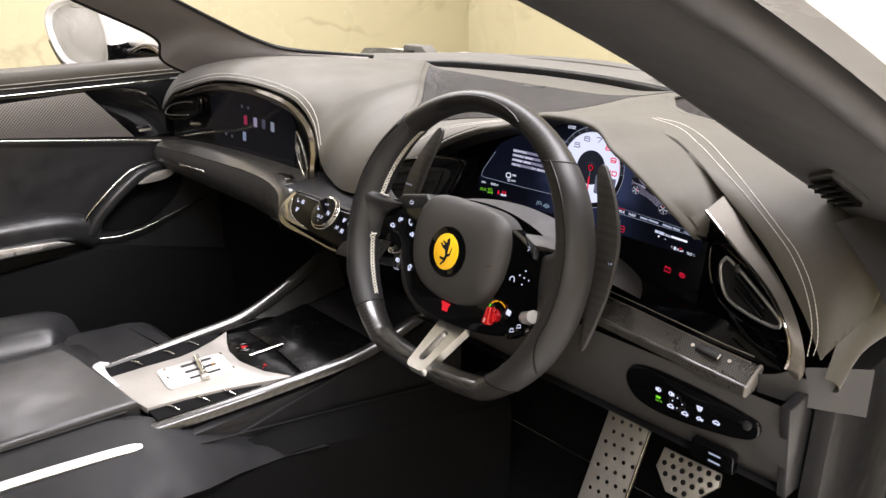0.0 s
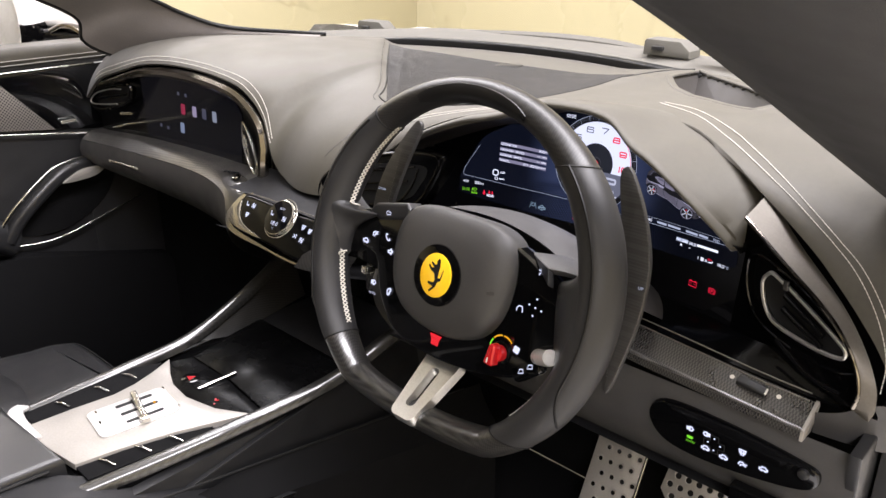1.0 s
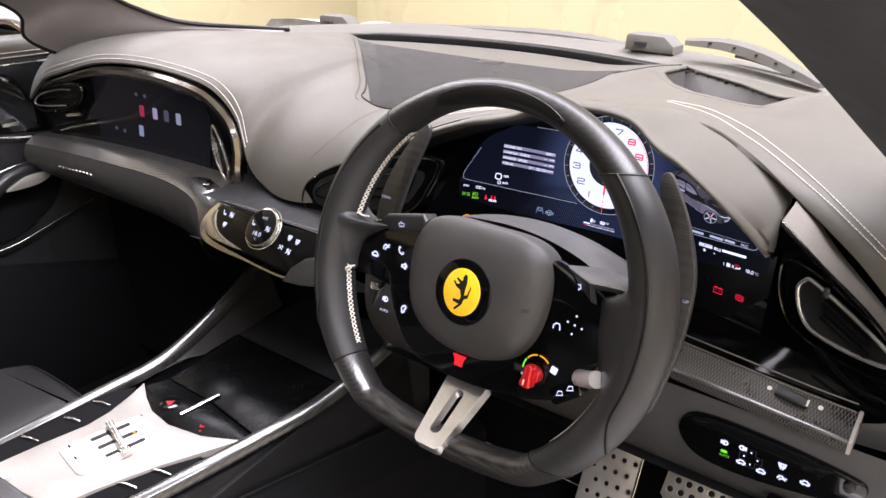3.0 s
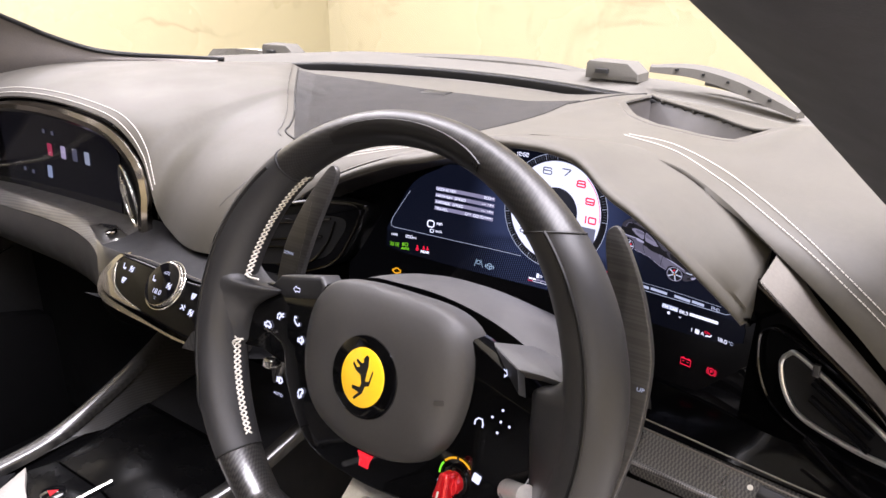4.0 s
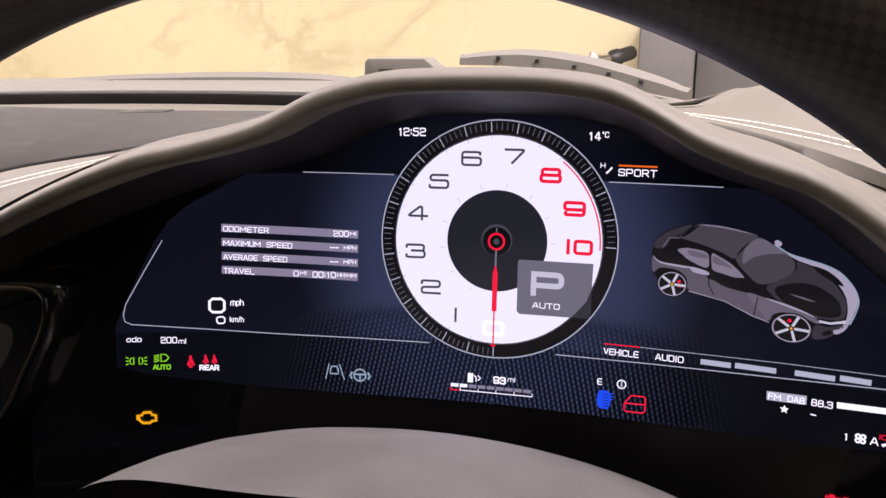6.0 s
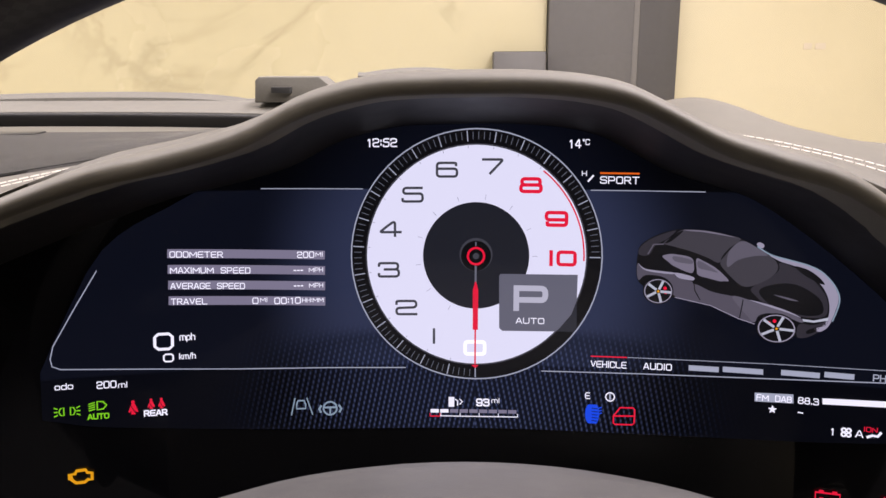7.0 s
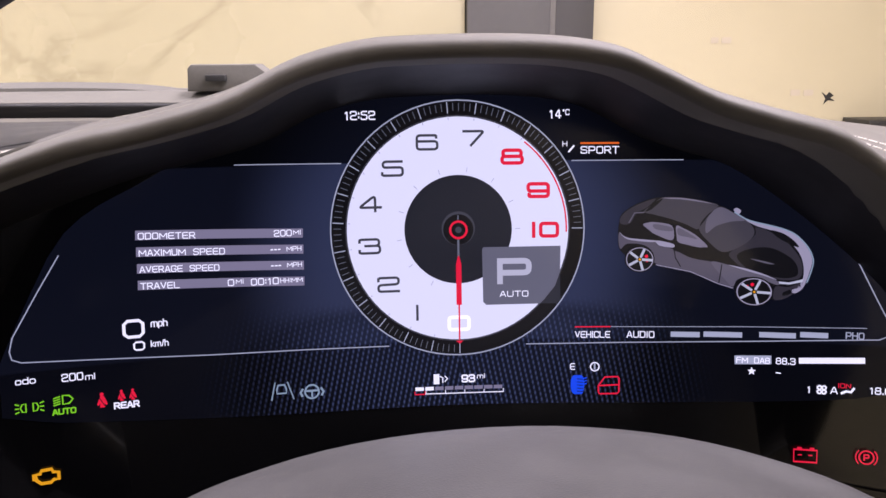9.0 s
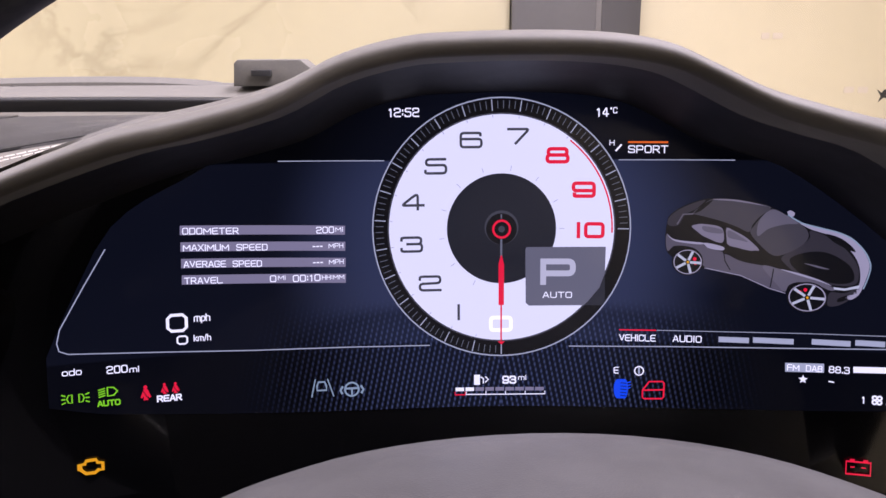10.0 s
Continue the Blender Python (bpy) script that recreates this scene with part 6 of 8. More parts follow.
# cross stitching along the inner edge of the grips
def cross_stitch(a0, a1, n, turn0=0.0, turn1=0.0):
    """A chain of small crosses along the grip's inner edge; its ends may bend round towards the front."""
    bm = bmesh.new()

    def spot(i, f):
        k = i / n
        bend = turn0 * max(0.0, 1 - k * n / 2.5) ** 2 + turn1 * max(0.0, 1 - (1 - k) * n / 2.5) ** 2
        a, b = a0 + (a1 - a0) * k, 180 - bend - 8.5 * f
        return rim_skin(a, b, 0.0005), (rim_skin(a, b, 0.002) - rim_skin(a, b, 0.0)).normalized()

    for i in range(n):
        for f in (-1, 1):
            (p, na), (q, nb) = spot(i, f), spot(i + 1, -f)
            t = (q - p).normalized()
            s = t.cross(na + nb).normalized() * 0.00075
            up = (na + nb).normalized() * 0.0006
            vs = [bm.verts.new(c + d) for c in (p, q) for d in (s, up, -s)]
            for k in range(2):
                bm.faces.new((vs[k], vs[k + 1], vs[k + 4], vs[k + 3]))
    return bm


part("cross_stitching", cross_stitch(128, 167, 24), THREAD, wheel, "white cross stitching")
part("cross_stitching", cross_stitch(187, 218, 19), THREAD, wheel, "white cross stitching")
part("cross_stitching", cross_stitch(-44, -14, 18), THREAD, wheel, "white cross stitching")
part("cross_stitching", cross_stitch(14, 48, 21), THREAD, wheel, "white cross stitching")
part("stitch_loop", sweep(smooth([W @ Vector(v) for v in ((-0.1405, 0.0345, 0.0015), (-0.134, 0.0325, 0.003), (-0.124, 0.0330, 0.003))], 10), circle(0.0009, 6), (0, -1, 0)), THREAD, wheel, "white thread end")
part("stitch_loop", sweep(smooth([W @ Vector(v) for v in ((-0.1415, -0.025, 0.003), (-0.1395, -0.020, 0.004), (-0.132, -0.0165, 0.002))], 10), circle(0.0009, 6), (0, -1, 0)), THREAD, wheel, "white thread end")
# dark inset in the top of the rim
inset = []
for i in range(25):
    a = 67 + (112 - 67) * i / 24
    half = 46 * math.sin(math.pi * min(0.985, max(0.015, i / 24))) ** 0.3
    inset.append([rim_skin(a, 112 + half * f, 0.0004 - 0.0012 * (abs(f) > 0.9)) for f in (-1, -0.88, -0.6, -0.3, 0, 0.3, 0.6, 0.88, 1)])
part("light_strip", loft(inset, False), STRIP, wheel, "gloss black shift light strip")
fitted("DOWN", W @ Matrix.Translation((-0.163, 0.046, -0.0573)), 0.011, 0.0026, S_LINE, wheel)
fitted("UP", W @ Matrix.Translation((0.160, 0.030, -0.0573)), 0.005, 0.0026, S_LINE, wheel)

# ---------------------------------------------------------------- projector well, ribbed speaker mat, dome seam
well = thing("head_up_projector", (0.42, 0.38, 1.03), "open projector well in the dash top", "projector")
rim_path = []
for i in range(len(HUD)):
    (x0, y0), (x1, y1) = HUD[i], HUD[(i + 1) % len(HUD)]
    for k in range(8):
        x, y = x0 + (x1 - x0) * k / 8, y0 + (y1 - y0) * k / 8
        rim_path.append(Vector((x, y, surface_z(x, y) - 0.0008)))
part("well_rim", sweep(rim_path, rrect(0.0095, 0.0034, 0.0012), (0, 0, 1), True), LEATHER_SOFT, well, "leather rim of the well", 60)


def well_low(p):
    """Foot of the well's wall below a point of its rim: the far wall leans towards the driver."""
    f = ease(((p.x - 0.31) * 0.63 + (p.y - 0.30) * 0.78) / 0.12)
    return Vector((0.425 + (p.x - 0.425) * 0.86, 0.335 + (p.y - 0.335) * 0.80 - 0.012 * f, 1.036))


walls = bmesh.new()
top = [walls.verts.new(p - Vector((0, 0, 0.001))) for p in rim_path]
bot = [walls.verts.new(well_low(p)) for p in rim_path]
for i in range(len(top)):
    walls.faces.new((top[i], top[(i + 1) % len(top)], bot[(i + 1) % len(top)], bot[i]))
part("well_wall", walls, mat("well_grey", (0.034, 0.031, 0.028), 0.6), well, "dark grey well wall", 30)
floor_bm = bmesh.new()
bmesh.ops.triangulate(floor_bm, faces=[floor_bm.faces.new([floor_bm.verts.new(well_low(p)) for p in rim_path])])
part("well_floor", floor_bm, DECK, well, "dark glass")
part("hood_crease", sweep([Vector((x, y, surface_z(x, y) + 0.0003)) for x, y in [(0.252 + 0.052 * k / 12, 0.360 + 0.125 * k / 12 + 0.006 * math.sin(math.pi * k / 12)) for k in range(13)]], circle(0.0011, 6)), SEAL, dash, "dark seam beside the projector hood")

ribs = bmesh.new()
for k in range(100):
    y = 0.076 + 0.0032 * k
    left = max(0.09 - (y - 0.012) * 0.717 / 0.697 + 0.014, 0.115 - 8.0 * (y - 0.076))
    right = value([(0.0, 0.16), (0.06, 0.225), (0.12, 0.262), (0.25, 0.272), (0.36, 0.250)], y)
    n = 14
    prev = None
    for i in range(n):
        x = left + (right - left) * i / (n - 1)
        z = surface_z(x, y)
        cur = [ribs.verts.new((x, y - 0.0011, z)), ribs.verts.new((x, y - 0.0005, z + 0.0010)), ribs.verts.new((x, y + 0.0005, z + 0.0010)), ribs.verts.new((x, y + 0.0011, z))]
        if prev:
            for a in range(3):
                ribs.faces.new((prev[a], prev[a + 1], cur[a + 1], cur[a]))
        prev = cur
grille = tagged(part("ribbed_mat", ribs, MAT_RUBBER, dash, "fine ribbed speaker mat"), kind="stuff")
edge = smooth([(-0.308, 0.411, 0), (-0.20, 0.306, 0), (-0.10, 0.208, 0), (-0.04, 0.150, 0), (-0.006, 0.110, 0), (0.004, 0.094, 0), (0.024, 0.085, 0), (0.08, 0.079, 0), (0.16, 0.074, 0), (0.25, 0.080, 0)], 80)
part("dome_seam", sweep([Vector((p.x, p.y, surface_z(p.x, p.y) + 0.0004)) for p in edge], circle(0.0013, 6)), SEAL, dash, "dark seam round the dome")
part("stitch_line", stitches([Vector((p.x - 0.006, p.y - 0.007, surface_z(p.x - 0.006, p.y - 0.007) + 0.0006)) for p in edge[:52]], (0, 0, 1)), LEATHER_DARK, dash, "dark tonal stitching")
part("valley_line", sweep([Vector((p.x, p.y, surface_z(p.x, p.y) + 0.0001)) for p in smooth([(0.018, -0.026, 0), (0.032, -0.003, 0), (0.046, 0.036, 0), (0.056, 0.078, 0)], 24)], circle(0.0005, 5)), LEATHER, dash, "fine pressed line across the valley")
sensor = []
for x, y in ((0.0, 0.382), (0.042, 0.390), (0.047, 0.364), (0.006, 0.355)):
    sensor.append((x, y))
part("sensor_cover", plate(sensor[::-1], Matrix.Translation((0, 0, surface_z(0.025, 0.37) + 0.002)), 0.006, 0.001), PLASTIC, dash, "small dark sensor cover")
for off in (0.030, 0.040):
    strip = [(0.10 + 0.23 * k / 50, value(FRONT, 0.10 + 0.23 * k / 50) + off) for k in range(51)]
    part("stitch_line", stitches([Vector((x, y, surface_z(x, y) + 0.0012)) for x, y in strip], (0, 0, 1)), THREAD, dash, "white double stitching")

# ---------------------------------------------------------------- outer vent and bezel of the driver's pod
def pod_y(x):
    return value([(0.585, 0.016), (0.61, 0.008), (0.65, -0.012), (0.70, -0.034), (0.745, -0.046)], x)


side = thing("driver_side_vent", (0.68, -0.02, 0.96), "gloss black side air vent with chrome frame", "air vent")


def side_panel(u, v):
    x = 0.592 + 0.158 * u
    top = value([(0.59, 1.022), (0.607, 1.031), (0.644, 1.004), (0.688, 0.980), (0.716, 0.958), (0.734, 0.930), (0.750, 0.905)], x)
    return Vector((x, pod_y(x), 0.902 + (top - 0.902) * v))


part("panel", grid(side_panel, 24, 14), DECK, side, "gloss black surround")


def leaf(points, n=60, out=0.004):
    return [Vector((p.x, pod_y(p.x) - out, p.y)) for p in smooth([(x, z, 0) for x, z in points], n, True)]


OUT = [(0.607, 0.984), (0.611, 0.994), (0.624, 0.998), (0.660, 0.990), (0.700, 0.972), (0.724, 0.951), (0.728, 0.939), (0.716, 0.932), (0.697, 0.929), (0.657, 0.930), (0.626, 0.938), (0.611, 0.959)]
INN = [(0.627, 0.974), (0.631, 0.985), (0.641, 0.988), (0.681, 0.973), (0.711, 0.957), (0.716, 0.949), (0.709, 0.944), (0.679, 0.942), (0.648, 0.944), (0.634, 0.955)]
part("ring", sweep(leaf(OUT), circle(0.0016, 8), (0, 1, 0), True), PIANO, side, "gloss black ring")
part("frame", sweep(leaf(INN, 60, 0.006), rrect(0.0034, 0.0034, 0.001, 2), (0, 1, 0), True), ALU, side, "slim chrome frame")
hole = leaf(INN, 60, 0.0035)
hb = bmesh.new()
hb.faces.new([hb.verts.new(p) for p in hole])
part("duct", hb, SEAL, side)
for z0, z1 in ((0.975, 0.957), (0.962, 0.946)):
    part("vane", sweep([Vector((0.652, pod_y(0.652) - 0.006, z0)), Vector((0.695, pod_y(0.695) - 0.006, z1))], rrect(0.0022, 0.006, 0.0008, 2), (0, 0, 1)), PIANO, side)
part("vane_tab", box((0.653, pod_y(0.653) - 0.009, 0.986), (0.005, 0.004, 0.009), 0.001), PLASTIC, side)
BEZEL = [((0.605, -0.012, 1.034), (0.606, 0.030, 1.047)), ((0.622, -0.015, 1.022), (0.625, 0.020, 1.034)), ((0.646, -0.021, 1.006), (0.652, 0.008, 1.012)), ((0.688, -0.033, 0.981), (0.698, -0.016, 0.982)),
         ((0.714, -0.045, 0.961), (0.726, -0.036, 0.959)), ((0.729, -0.052, 0.940), (0.742, -0.047, 0.937)), ((0.734, -0.055, 0.922), (0.747, -0.050, 0.920)), ((0.732, -0.055, 0.910), (0.744, -0.051, 0.908))]
secs = []
for a, b in zip(smooth([a for a, b in BEZEL], 50), smooth([b for a, b in BEZEL], 50)):
    lift = Vector((0.2, -0.6, 0.8)) * (b - a).length * 0.05
    secs.append([a + Vector((0, 0.010, -0.008)), a, a + Vector((0, 0.0005, 0.0022)), a.lerp(b, 0.35) + lift, a.lerp(b, 0.7) + lift * 0.7, b, b + Vector((0, 0.004, -0.010))])
part("bezel", loft(secs), SMOKE, side, "smoked chrome bezel", 60)
part("bezel_lip", sweep([a + Vector((0, -0.001, 0.001)) for a in smooth([a for a, b in BEZEL], 50)], circle(0.0019, 8)), DARKCHROME, side, "bright rounded edge of the bezel")
for dy, dz in ((0.0, 0.0), (-0.003, -0.0062)):
    part("trim_line", sweep(smooth([(0.44, -0.046 + dy, 0.926 + dz), (0.55, -0.051 + dy, 0.9205 + dz), (0.65, -0.055 + dy, 0.9135 + dz), (0.700, -0.056 + dy, 0.911 + dz)], 30), circle(0.0007, 8)), SMOKE, side, "thin chrome line")
part("lower_trim", sweep(smooth([(0.655, -0.030, 0.936), (0.69, -0.042, 0.918), (0.718, -0.045, 0.913)], 16), rrect(0.002, 0.005, 0.0008)), PIANO, side)

# right end of the dash: padded end and demister grille
def dash_end(u, v):
    """Rounded nose that closes the dash towards the door and tucks in below."""
    a = radians(165 * v)
    k = min(1.0, 0.22 + 2.0 * u)
    y0 = -0.050 + 0.33 * u
    zt = value([(-0.05, 0.912), (-0.03, 0.955), (0.02, 0.995), (0.08, 1.03), (0.16, 1.05), (0.28, 1.05)], y0)
    return Vector((0.768 + 0.052 * k * math.sin(a), y0 + 0.02 * v * (1 - u), zt - 0.050 * k * (1 - math.cos(a))))


part("dash_end_pad", grid(dash_end, 30, 12), LEATHER_SOFT, dash, "rounded leather end of the dash")
low = smooth([(0.722, 0.034, 1.040), (0.742, 0.017, 1.030), (0.762, 0.001, 1.020), (0.784, -0.016, 1.008), (0.800, -0.03, 0.995)], 20)
part("pillar_foot", loft([low, [p + Vector((0.022, -0.006, 0.014)) for p in low], [p + Vector((0.050, -0.002, 0.048)) for p in low], [p + Vector((0.058, 0.02, 0.080)) for p in low]], False, False), PILLAR, dash, "dark trim at the foot of the pillar", 60)
def end_fill(u, v):
    """Leather below the dash end, from the shelf's end to the door post."""
    x = 0.703 + 0.097 * u
    top = value([(0.70, 0.889), (0.722, 0.897), (0.745, 0.912), (0.80, 0.922)], x)
    return Vector((x, value([(0.69, -0.051), (0.75, -0.041), (0.80, -0.016)], x) + 0.006 * v, top + (0.866 - top) * v + 0.003 * math.sin(math.pi * v)))


part("end_fill", grid(end_fill, 20, 8), LEATHER, dash, "leather below the dash end")
dem = thing("demister_vent", (0.68, 0.12, 1.05), "small black demister vent at the dash end", "air vent")
DM = frame_at((0.7802, -0.1287, 1.1246), (0.7565, -0.6187, 0.2117), (-0.6409, -0.6373, 0.4278)) @ Matrix.Translation((-0.042, -0.020, 0.0))
DV = [(-0.001, 0.031), (0.0685, 0.050), (0.020, -0.020), (-0.072, -0.046)]
DU, DW = (Vector(DV[1]) - Vector(DV[0])) * 0.5, (Vector(DV[2]) - Vector(DV[1])) * 0.5
part("vent_frame", plate([tuple(DU * a + DW * b) for a, b in rrect(2.0, 2.0, 0.3)], DM, 0.004, 0.0015), PILLAR, dem, "dark plastic frame")
part("duct", plate([tuple(DU * a + DW * b) for a, b in rrect(1.75, 1.75, 0.2)], DM @ Matrix.Translation((0, 0, 0.0012)), 0.004), SEAL, dem)
for k in range(5):
    part("slat", sweep([DM @ Vector((*(DU * -0.8 + DW * (-0.68 + 0.34 * k)), 0.004)), DM @ Vector((*(DU * 0.8 + DW * (-0.68 + 0.34 * k)), 0.004))], rrect(0.006, 0.003, 0.001, 2), (0, 0, 1)), SUEDE, dem)

# ---------------------------------------------------------------- vents and screen on the passenger's side
def pod_pt(x, z, out=0.001):
    return Vector((x, pod_depth(x, z) - out, z))


def pod_patch(points, material, name, out=0.0015, parent=None):
    bm = bmesh.new()
    bm.faces.new([bm.verts.new(pod_pt(x, z, out)) for x, z in points])
    return part(name, bm, material, pod if parent is None else parent)


S_DIM = glow("dim_screen", (0.002, 0.002, 0.0045), 0.6)
S_DIM.node_tree.nodes["Principled BSDF"].inputs["Specular IOR Level"].default_value = 0.12
S_DIMLINE = glow("dim_screen_line", (0.10, 0.10, 0.14), 0.6)
scr = part("screen", grid(lambda u, v: pod_pt(-0.555 + 0.315 * u + 0.02 * v * (u - 0.5), 0.907 + (value([(-0.57, 1.005), (-0.50, 1.028), (-0.35, 1.036), (-0.26, 1.018), (-0.235, 0.99)], -0.555 + 0.315 * u) - 0.907) * v, 0.001), 24, 8), S_DIM, pod, "dimly lit dark screen")
for x, z, m_ in ((-0.418, 0.977, glow("app_red", (0.35, 0.02, 0.06), 0.8)), (-0.380, 0.978, glow("app_violet", (0.42, 0.35, 0.48), 0.7)), (-0.348, 0.979, S_DIMLINE), (-0.315, 0.979, glow("app_grey", (0.33, 0.36, 0.42), 0.7)), (-0.424, 0.943, glow("app_blue", (0.28, 0.33, 0.45), 0.7))):
    pod_patch([(x + a, z + b) for a, b in rrect(0.0135, 0.0185, 0.002, 2)], m_, "app_tile", 0.002, scr)
for x, z in ((-0.43, 1.003), (-0.405, 1.003), (-0.475, 0.935), (-0.50, 0.936)):
    pod_patch([(x + a, z + b) for a, b in rrect(0.008, 0.006, 0.001, 1)], S_DIMLINE, "status_mark", 0.002, scr)
pvent = thing("passenger_vent", (-0.66, 0.0, 0.97), "gloss black outer air vent with chrome frame", "air vent")
PO = [(-0.755, 0.945), (-0.735, 0.965), (-0.69, 0.985), (-0.62, 1.000), (-0.588, 1.000), (-0.585, 0.985), (-0.60, 0.967), (-0.65, 0.950), (-0.72, 0.935)]
PI = [(-0.742, 0.950), (-0.72, 0.965), (-0.66, 0.985), (-0.605, 0.993), (-0.600, 0.980), (-0.615, 0.966), (-0.67, 0.953), (-0.72, 0.943)]
part("ring", sweep([pod_pt(p.x, p.y, 0.012) for p in smooth([(x, z, 0) for x, z in PO], 50, True)], circle(0.004, 8), (0, 1, 0), True), PIANO, pvent)
part("frame", sweep([pod_pt(p.x, p.y, 0.015) for p in smooth([(-0.640, 0.957, 0), (-0.70, 0.948, 0), (-0.744, 0.944, 0), (-0.750, 0.951, 0), (-0.72, 0.968, 0), (-0.66, 0.983, 0), (-0.618, 0.988, 0)], 50)], circle(0.0013, 8), (0, 1, 0)), ALU, pvent, "slim chrome frame")
part("vane", sweep([pod_pt(-0.735, 0.954, 0.010), pod_pt(-0.66, 0.969, 0.010), pod_pt(-0.607, 0.978, 0.010)], rrect(0.0022, 0.006, 0.0008, 2), (0, 0, 1)), PIANO, pvent)
db = bmesh.new()
db.faces.new([db.verts.new(pod_pt(p.x, p.y, 0.006)) for p in smooth([(x, z, 0) for x, z in PI], 50, True)])
part("duct", db, SEAL, pvent)
pv2 = thing("passenger_inner_vent", (-0.17, 0.0, 0.95), "gloss black inner air vent with chrome vane", "air vent")
part("frame", sweep([pod_pt(p.x, p.y, 0.016) for p in smooth([(-0.205, 0.990, 0), (-0.192, 0.975, 0), (-0.175, 0.935, 0), (-0.180, 0.910, 0), (-0.200, 0.935, 0), (-0.208, 0.965, 0)], 40, True)], circle(0.0022, 8), (0, 1, 0), True), CHROME, pv2, "slim chrome frame")
part("vane", sweep([pod_pt(-0.202, 0.972, 0.016), pod_pt(-0.186, 0.925, 0.016)], rrect(0.003, 0.008, 0.001, 2), (0, 1, 0)), CHROME, pv2)
db = bmesh.new()
db.faces.new([db.verts.new(pod_pt(p.x, p.y, 0.012)) for p in smooth([(-0.205, 0.990, 0), (-0.192, 0.975, 0), (-0.175, 0.935, 0), (-0.180, 0.910, 0), (-0.200, 0.935, 0), (-0.208, 0.965, 0)], 40, True)])
part("duct", db, SEAL, pv2)

# middle vent beside the instruments
cvent = thing("centre_vent", (0.13, -0.04, 0.96), "gloss black rounded air vent with chrome vanes", "air vent")
CV = frame_at((0.150, -0.026, 0.968), (1, 0.10, 0.0), (0, 0.16, 1))
shape = [(p.x, p.y) for p in smooth([(-0.134, -0.028, 0), (-0.122, -0.006, 0), (-0.092, 0.014, 0), (-0.05, 0.032, 0), (0.01, 0.048, 0), (0.07, 0.056, 0), (0.082, 0.045, 0), (0.070, 0.015, 0), (0.05, -0.015, 0), (0.0, -0.038, 0), (-0.06, -0.054, 0), (-0.11, -0.058, 0), (-0.130, -0.048, 0)], 64, True)]
part("housing", plate(shape, CV, 0.05, 0.008, 5), DECK, cvent, "gloss black housing")
CUP = CV.to_3x3() @ Vector((0, 0, 1))
part("ring", sweep([CV @ Vector((x * 0.93 - 0.002, y * 0.90, 0.001)) for x, y in shape], circle(0.0013, 8), CUP, True), VENT_TRIM, cvent, "slim smoked chrome ring")
hollow = bmesh.new()
hollow.faces.new([hollow.verts.new(CV @ Vector((x * 0.78 - 0.006, y * 0.62, 0.0006))) for x, y in shape])
part("duct", hollow, SEAL, cvent)
for pts in (((0.015, -0.004), (-0.05, -0.014), (-0.092, -0.024), (-0.104, -0.019), (-0.092, -0.006), (-0.05, 0.010), (0.0, 0.022), (0.040, 0.032)), ((-0.03, -0.030), (0.012, -0.020), (0.036, 0.004), (0.046, 0.030)), ((-0.085, -0.016), (-0.03, -0.002), (0.030, 0.012))):
    part("vane", sweep([CV @ Vector((p.x, p.y, 0.003)) for p in smooth([(x, y, 0) for x, y in pts], 24)], circle(0.0013, 8), CUP), VENT_TRIM, cvent, "smoked chrome vane")

# ---------------------------------------------------------------- climate panel in the middle
clim = thing("climate_panel", (0.01, -0.10, 0.90), "gloss black climate panel with a round glass dial", "climate control")
CL = frame_at((0.010, -0.100, 0.912), (1, 0, 0), (0, 0.66, 0.75))
outline = [(p.x, p.y) for p in smooth([(-0.100, -0.026, 0), (-0.093, 0.006, 0), (-0.084, 0.012, 0), (-0.03, 0.012, 0), (0.03, 0.010, 0), (0.095, 0.012, 0), (0.112, -0.005, 0), (0.100, -0.042, 0), (0.062, -0.046, 0), (-0.01, -0.042, 0), (-0.075, -0.038, 0)], 72, True)]
part("panel", plate(outline, CL, 0.02, 0.003, 3), DECK, clim, "gloss black panel")
lip_path = smooth([(-0.084, 0.016, -0.002), (-0.100, 0.006, -0.003), (-0.112, -0.024, -0.005), (-0.088, -0.043, -0.006), (-0.01, -0.049, -0.006), (0.05, -0.052, -0.006), (0.085, -0.050, -0.005)], 50)
# Cream colour stands in for the reflection in the black gloss panel.
CREAM_GLINT = mat("cream_reflection", (0.34, 0.315, 0.26), 0.14, 0.9, rvar=0.04)
part("chin", sweep([CL @ p for p in lip_path], [(-0.0065, -0.006), (0.0070, -0.007), (0.0060, 0.001), (-0.0055, 0.0030)], CL.to_3x3() @ Vector((0, 0, 1)), False, lambda f: max(0.22, math.sin(math.pi * min(0.5, f * 1.6)) - 2.3 * max(0.0, f - 0.35))), CREAM_GLINT, clim, "cream reflection along the panel's edge, made as a strip")
part("chin_wedge", plate([(p.x, p.y) for p in smooth([(-0.104, -0.020, 0), (-0.096, 0.000, 0), (-0.090, -0.010, 0), (-0.078, -0.024, 0), (-0.055, -0.033, 0), (-0.015, -0.040, 0), (-0.05, -0.0405, 0), (-0.09, -0.036, 0)], 40, True)], CL @ Matrix.Translation((0, 0, 0.0012)), 0.004, 0.0008), CREAM_GLINT, clim, "cream reflection in the panel's corner, made as a plate")
part("top_line", sweep(smooth([CL @ Vector(v) for v in ((-0.088, 0.013, 0.001), (-0.04, 0.0155, 0.001), (0.03, 0.0145, 0.001), (0.095, 0.0155, 0.001))], 30), circle(0.0008, 8)), SMOKE, clim, "thin chrome line")
dial_at = CL @ Matrix.Translation((0.002, -0.004, 0.0))
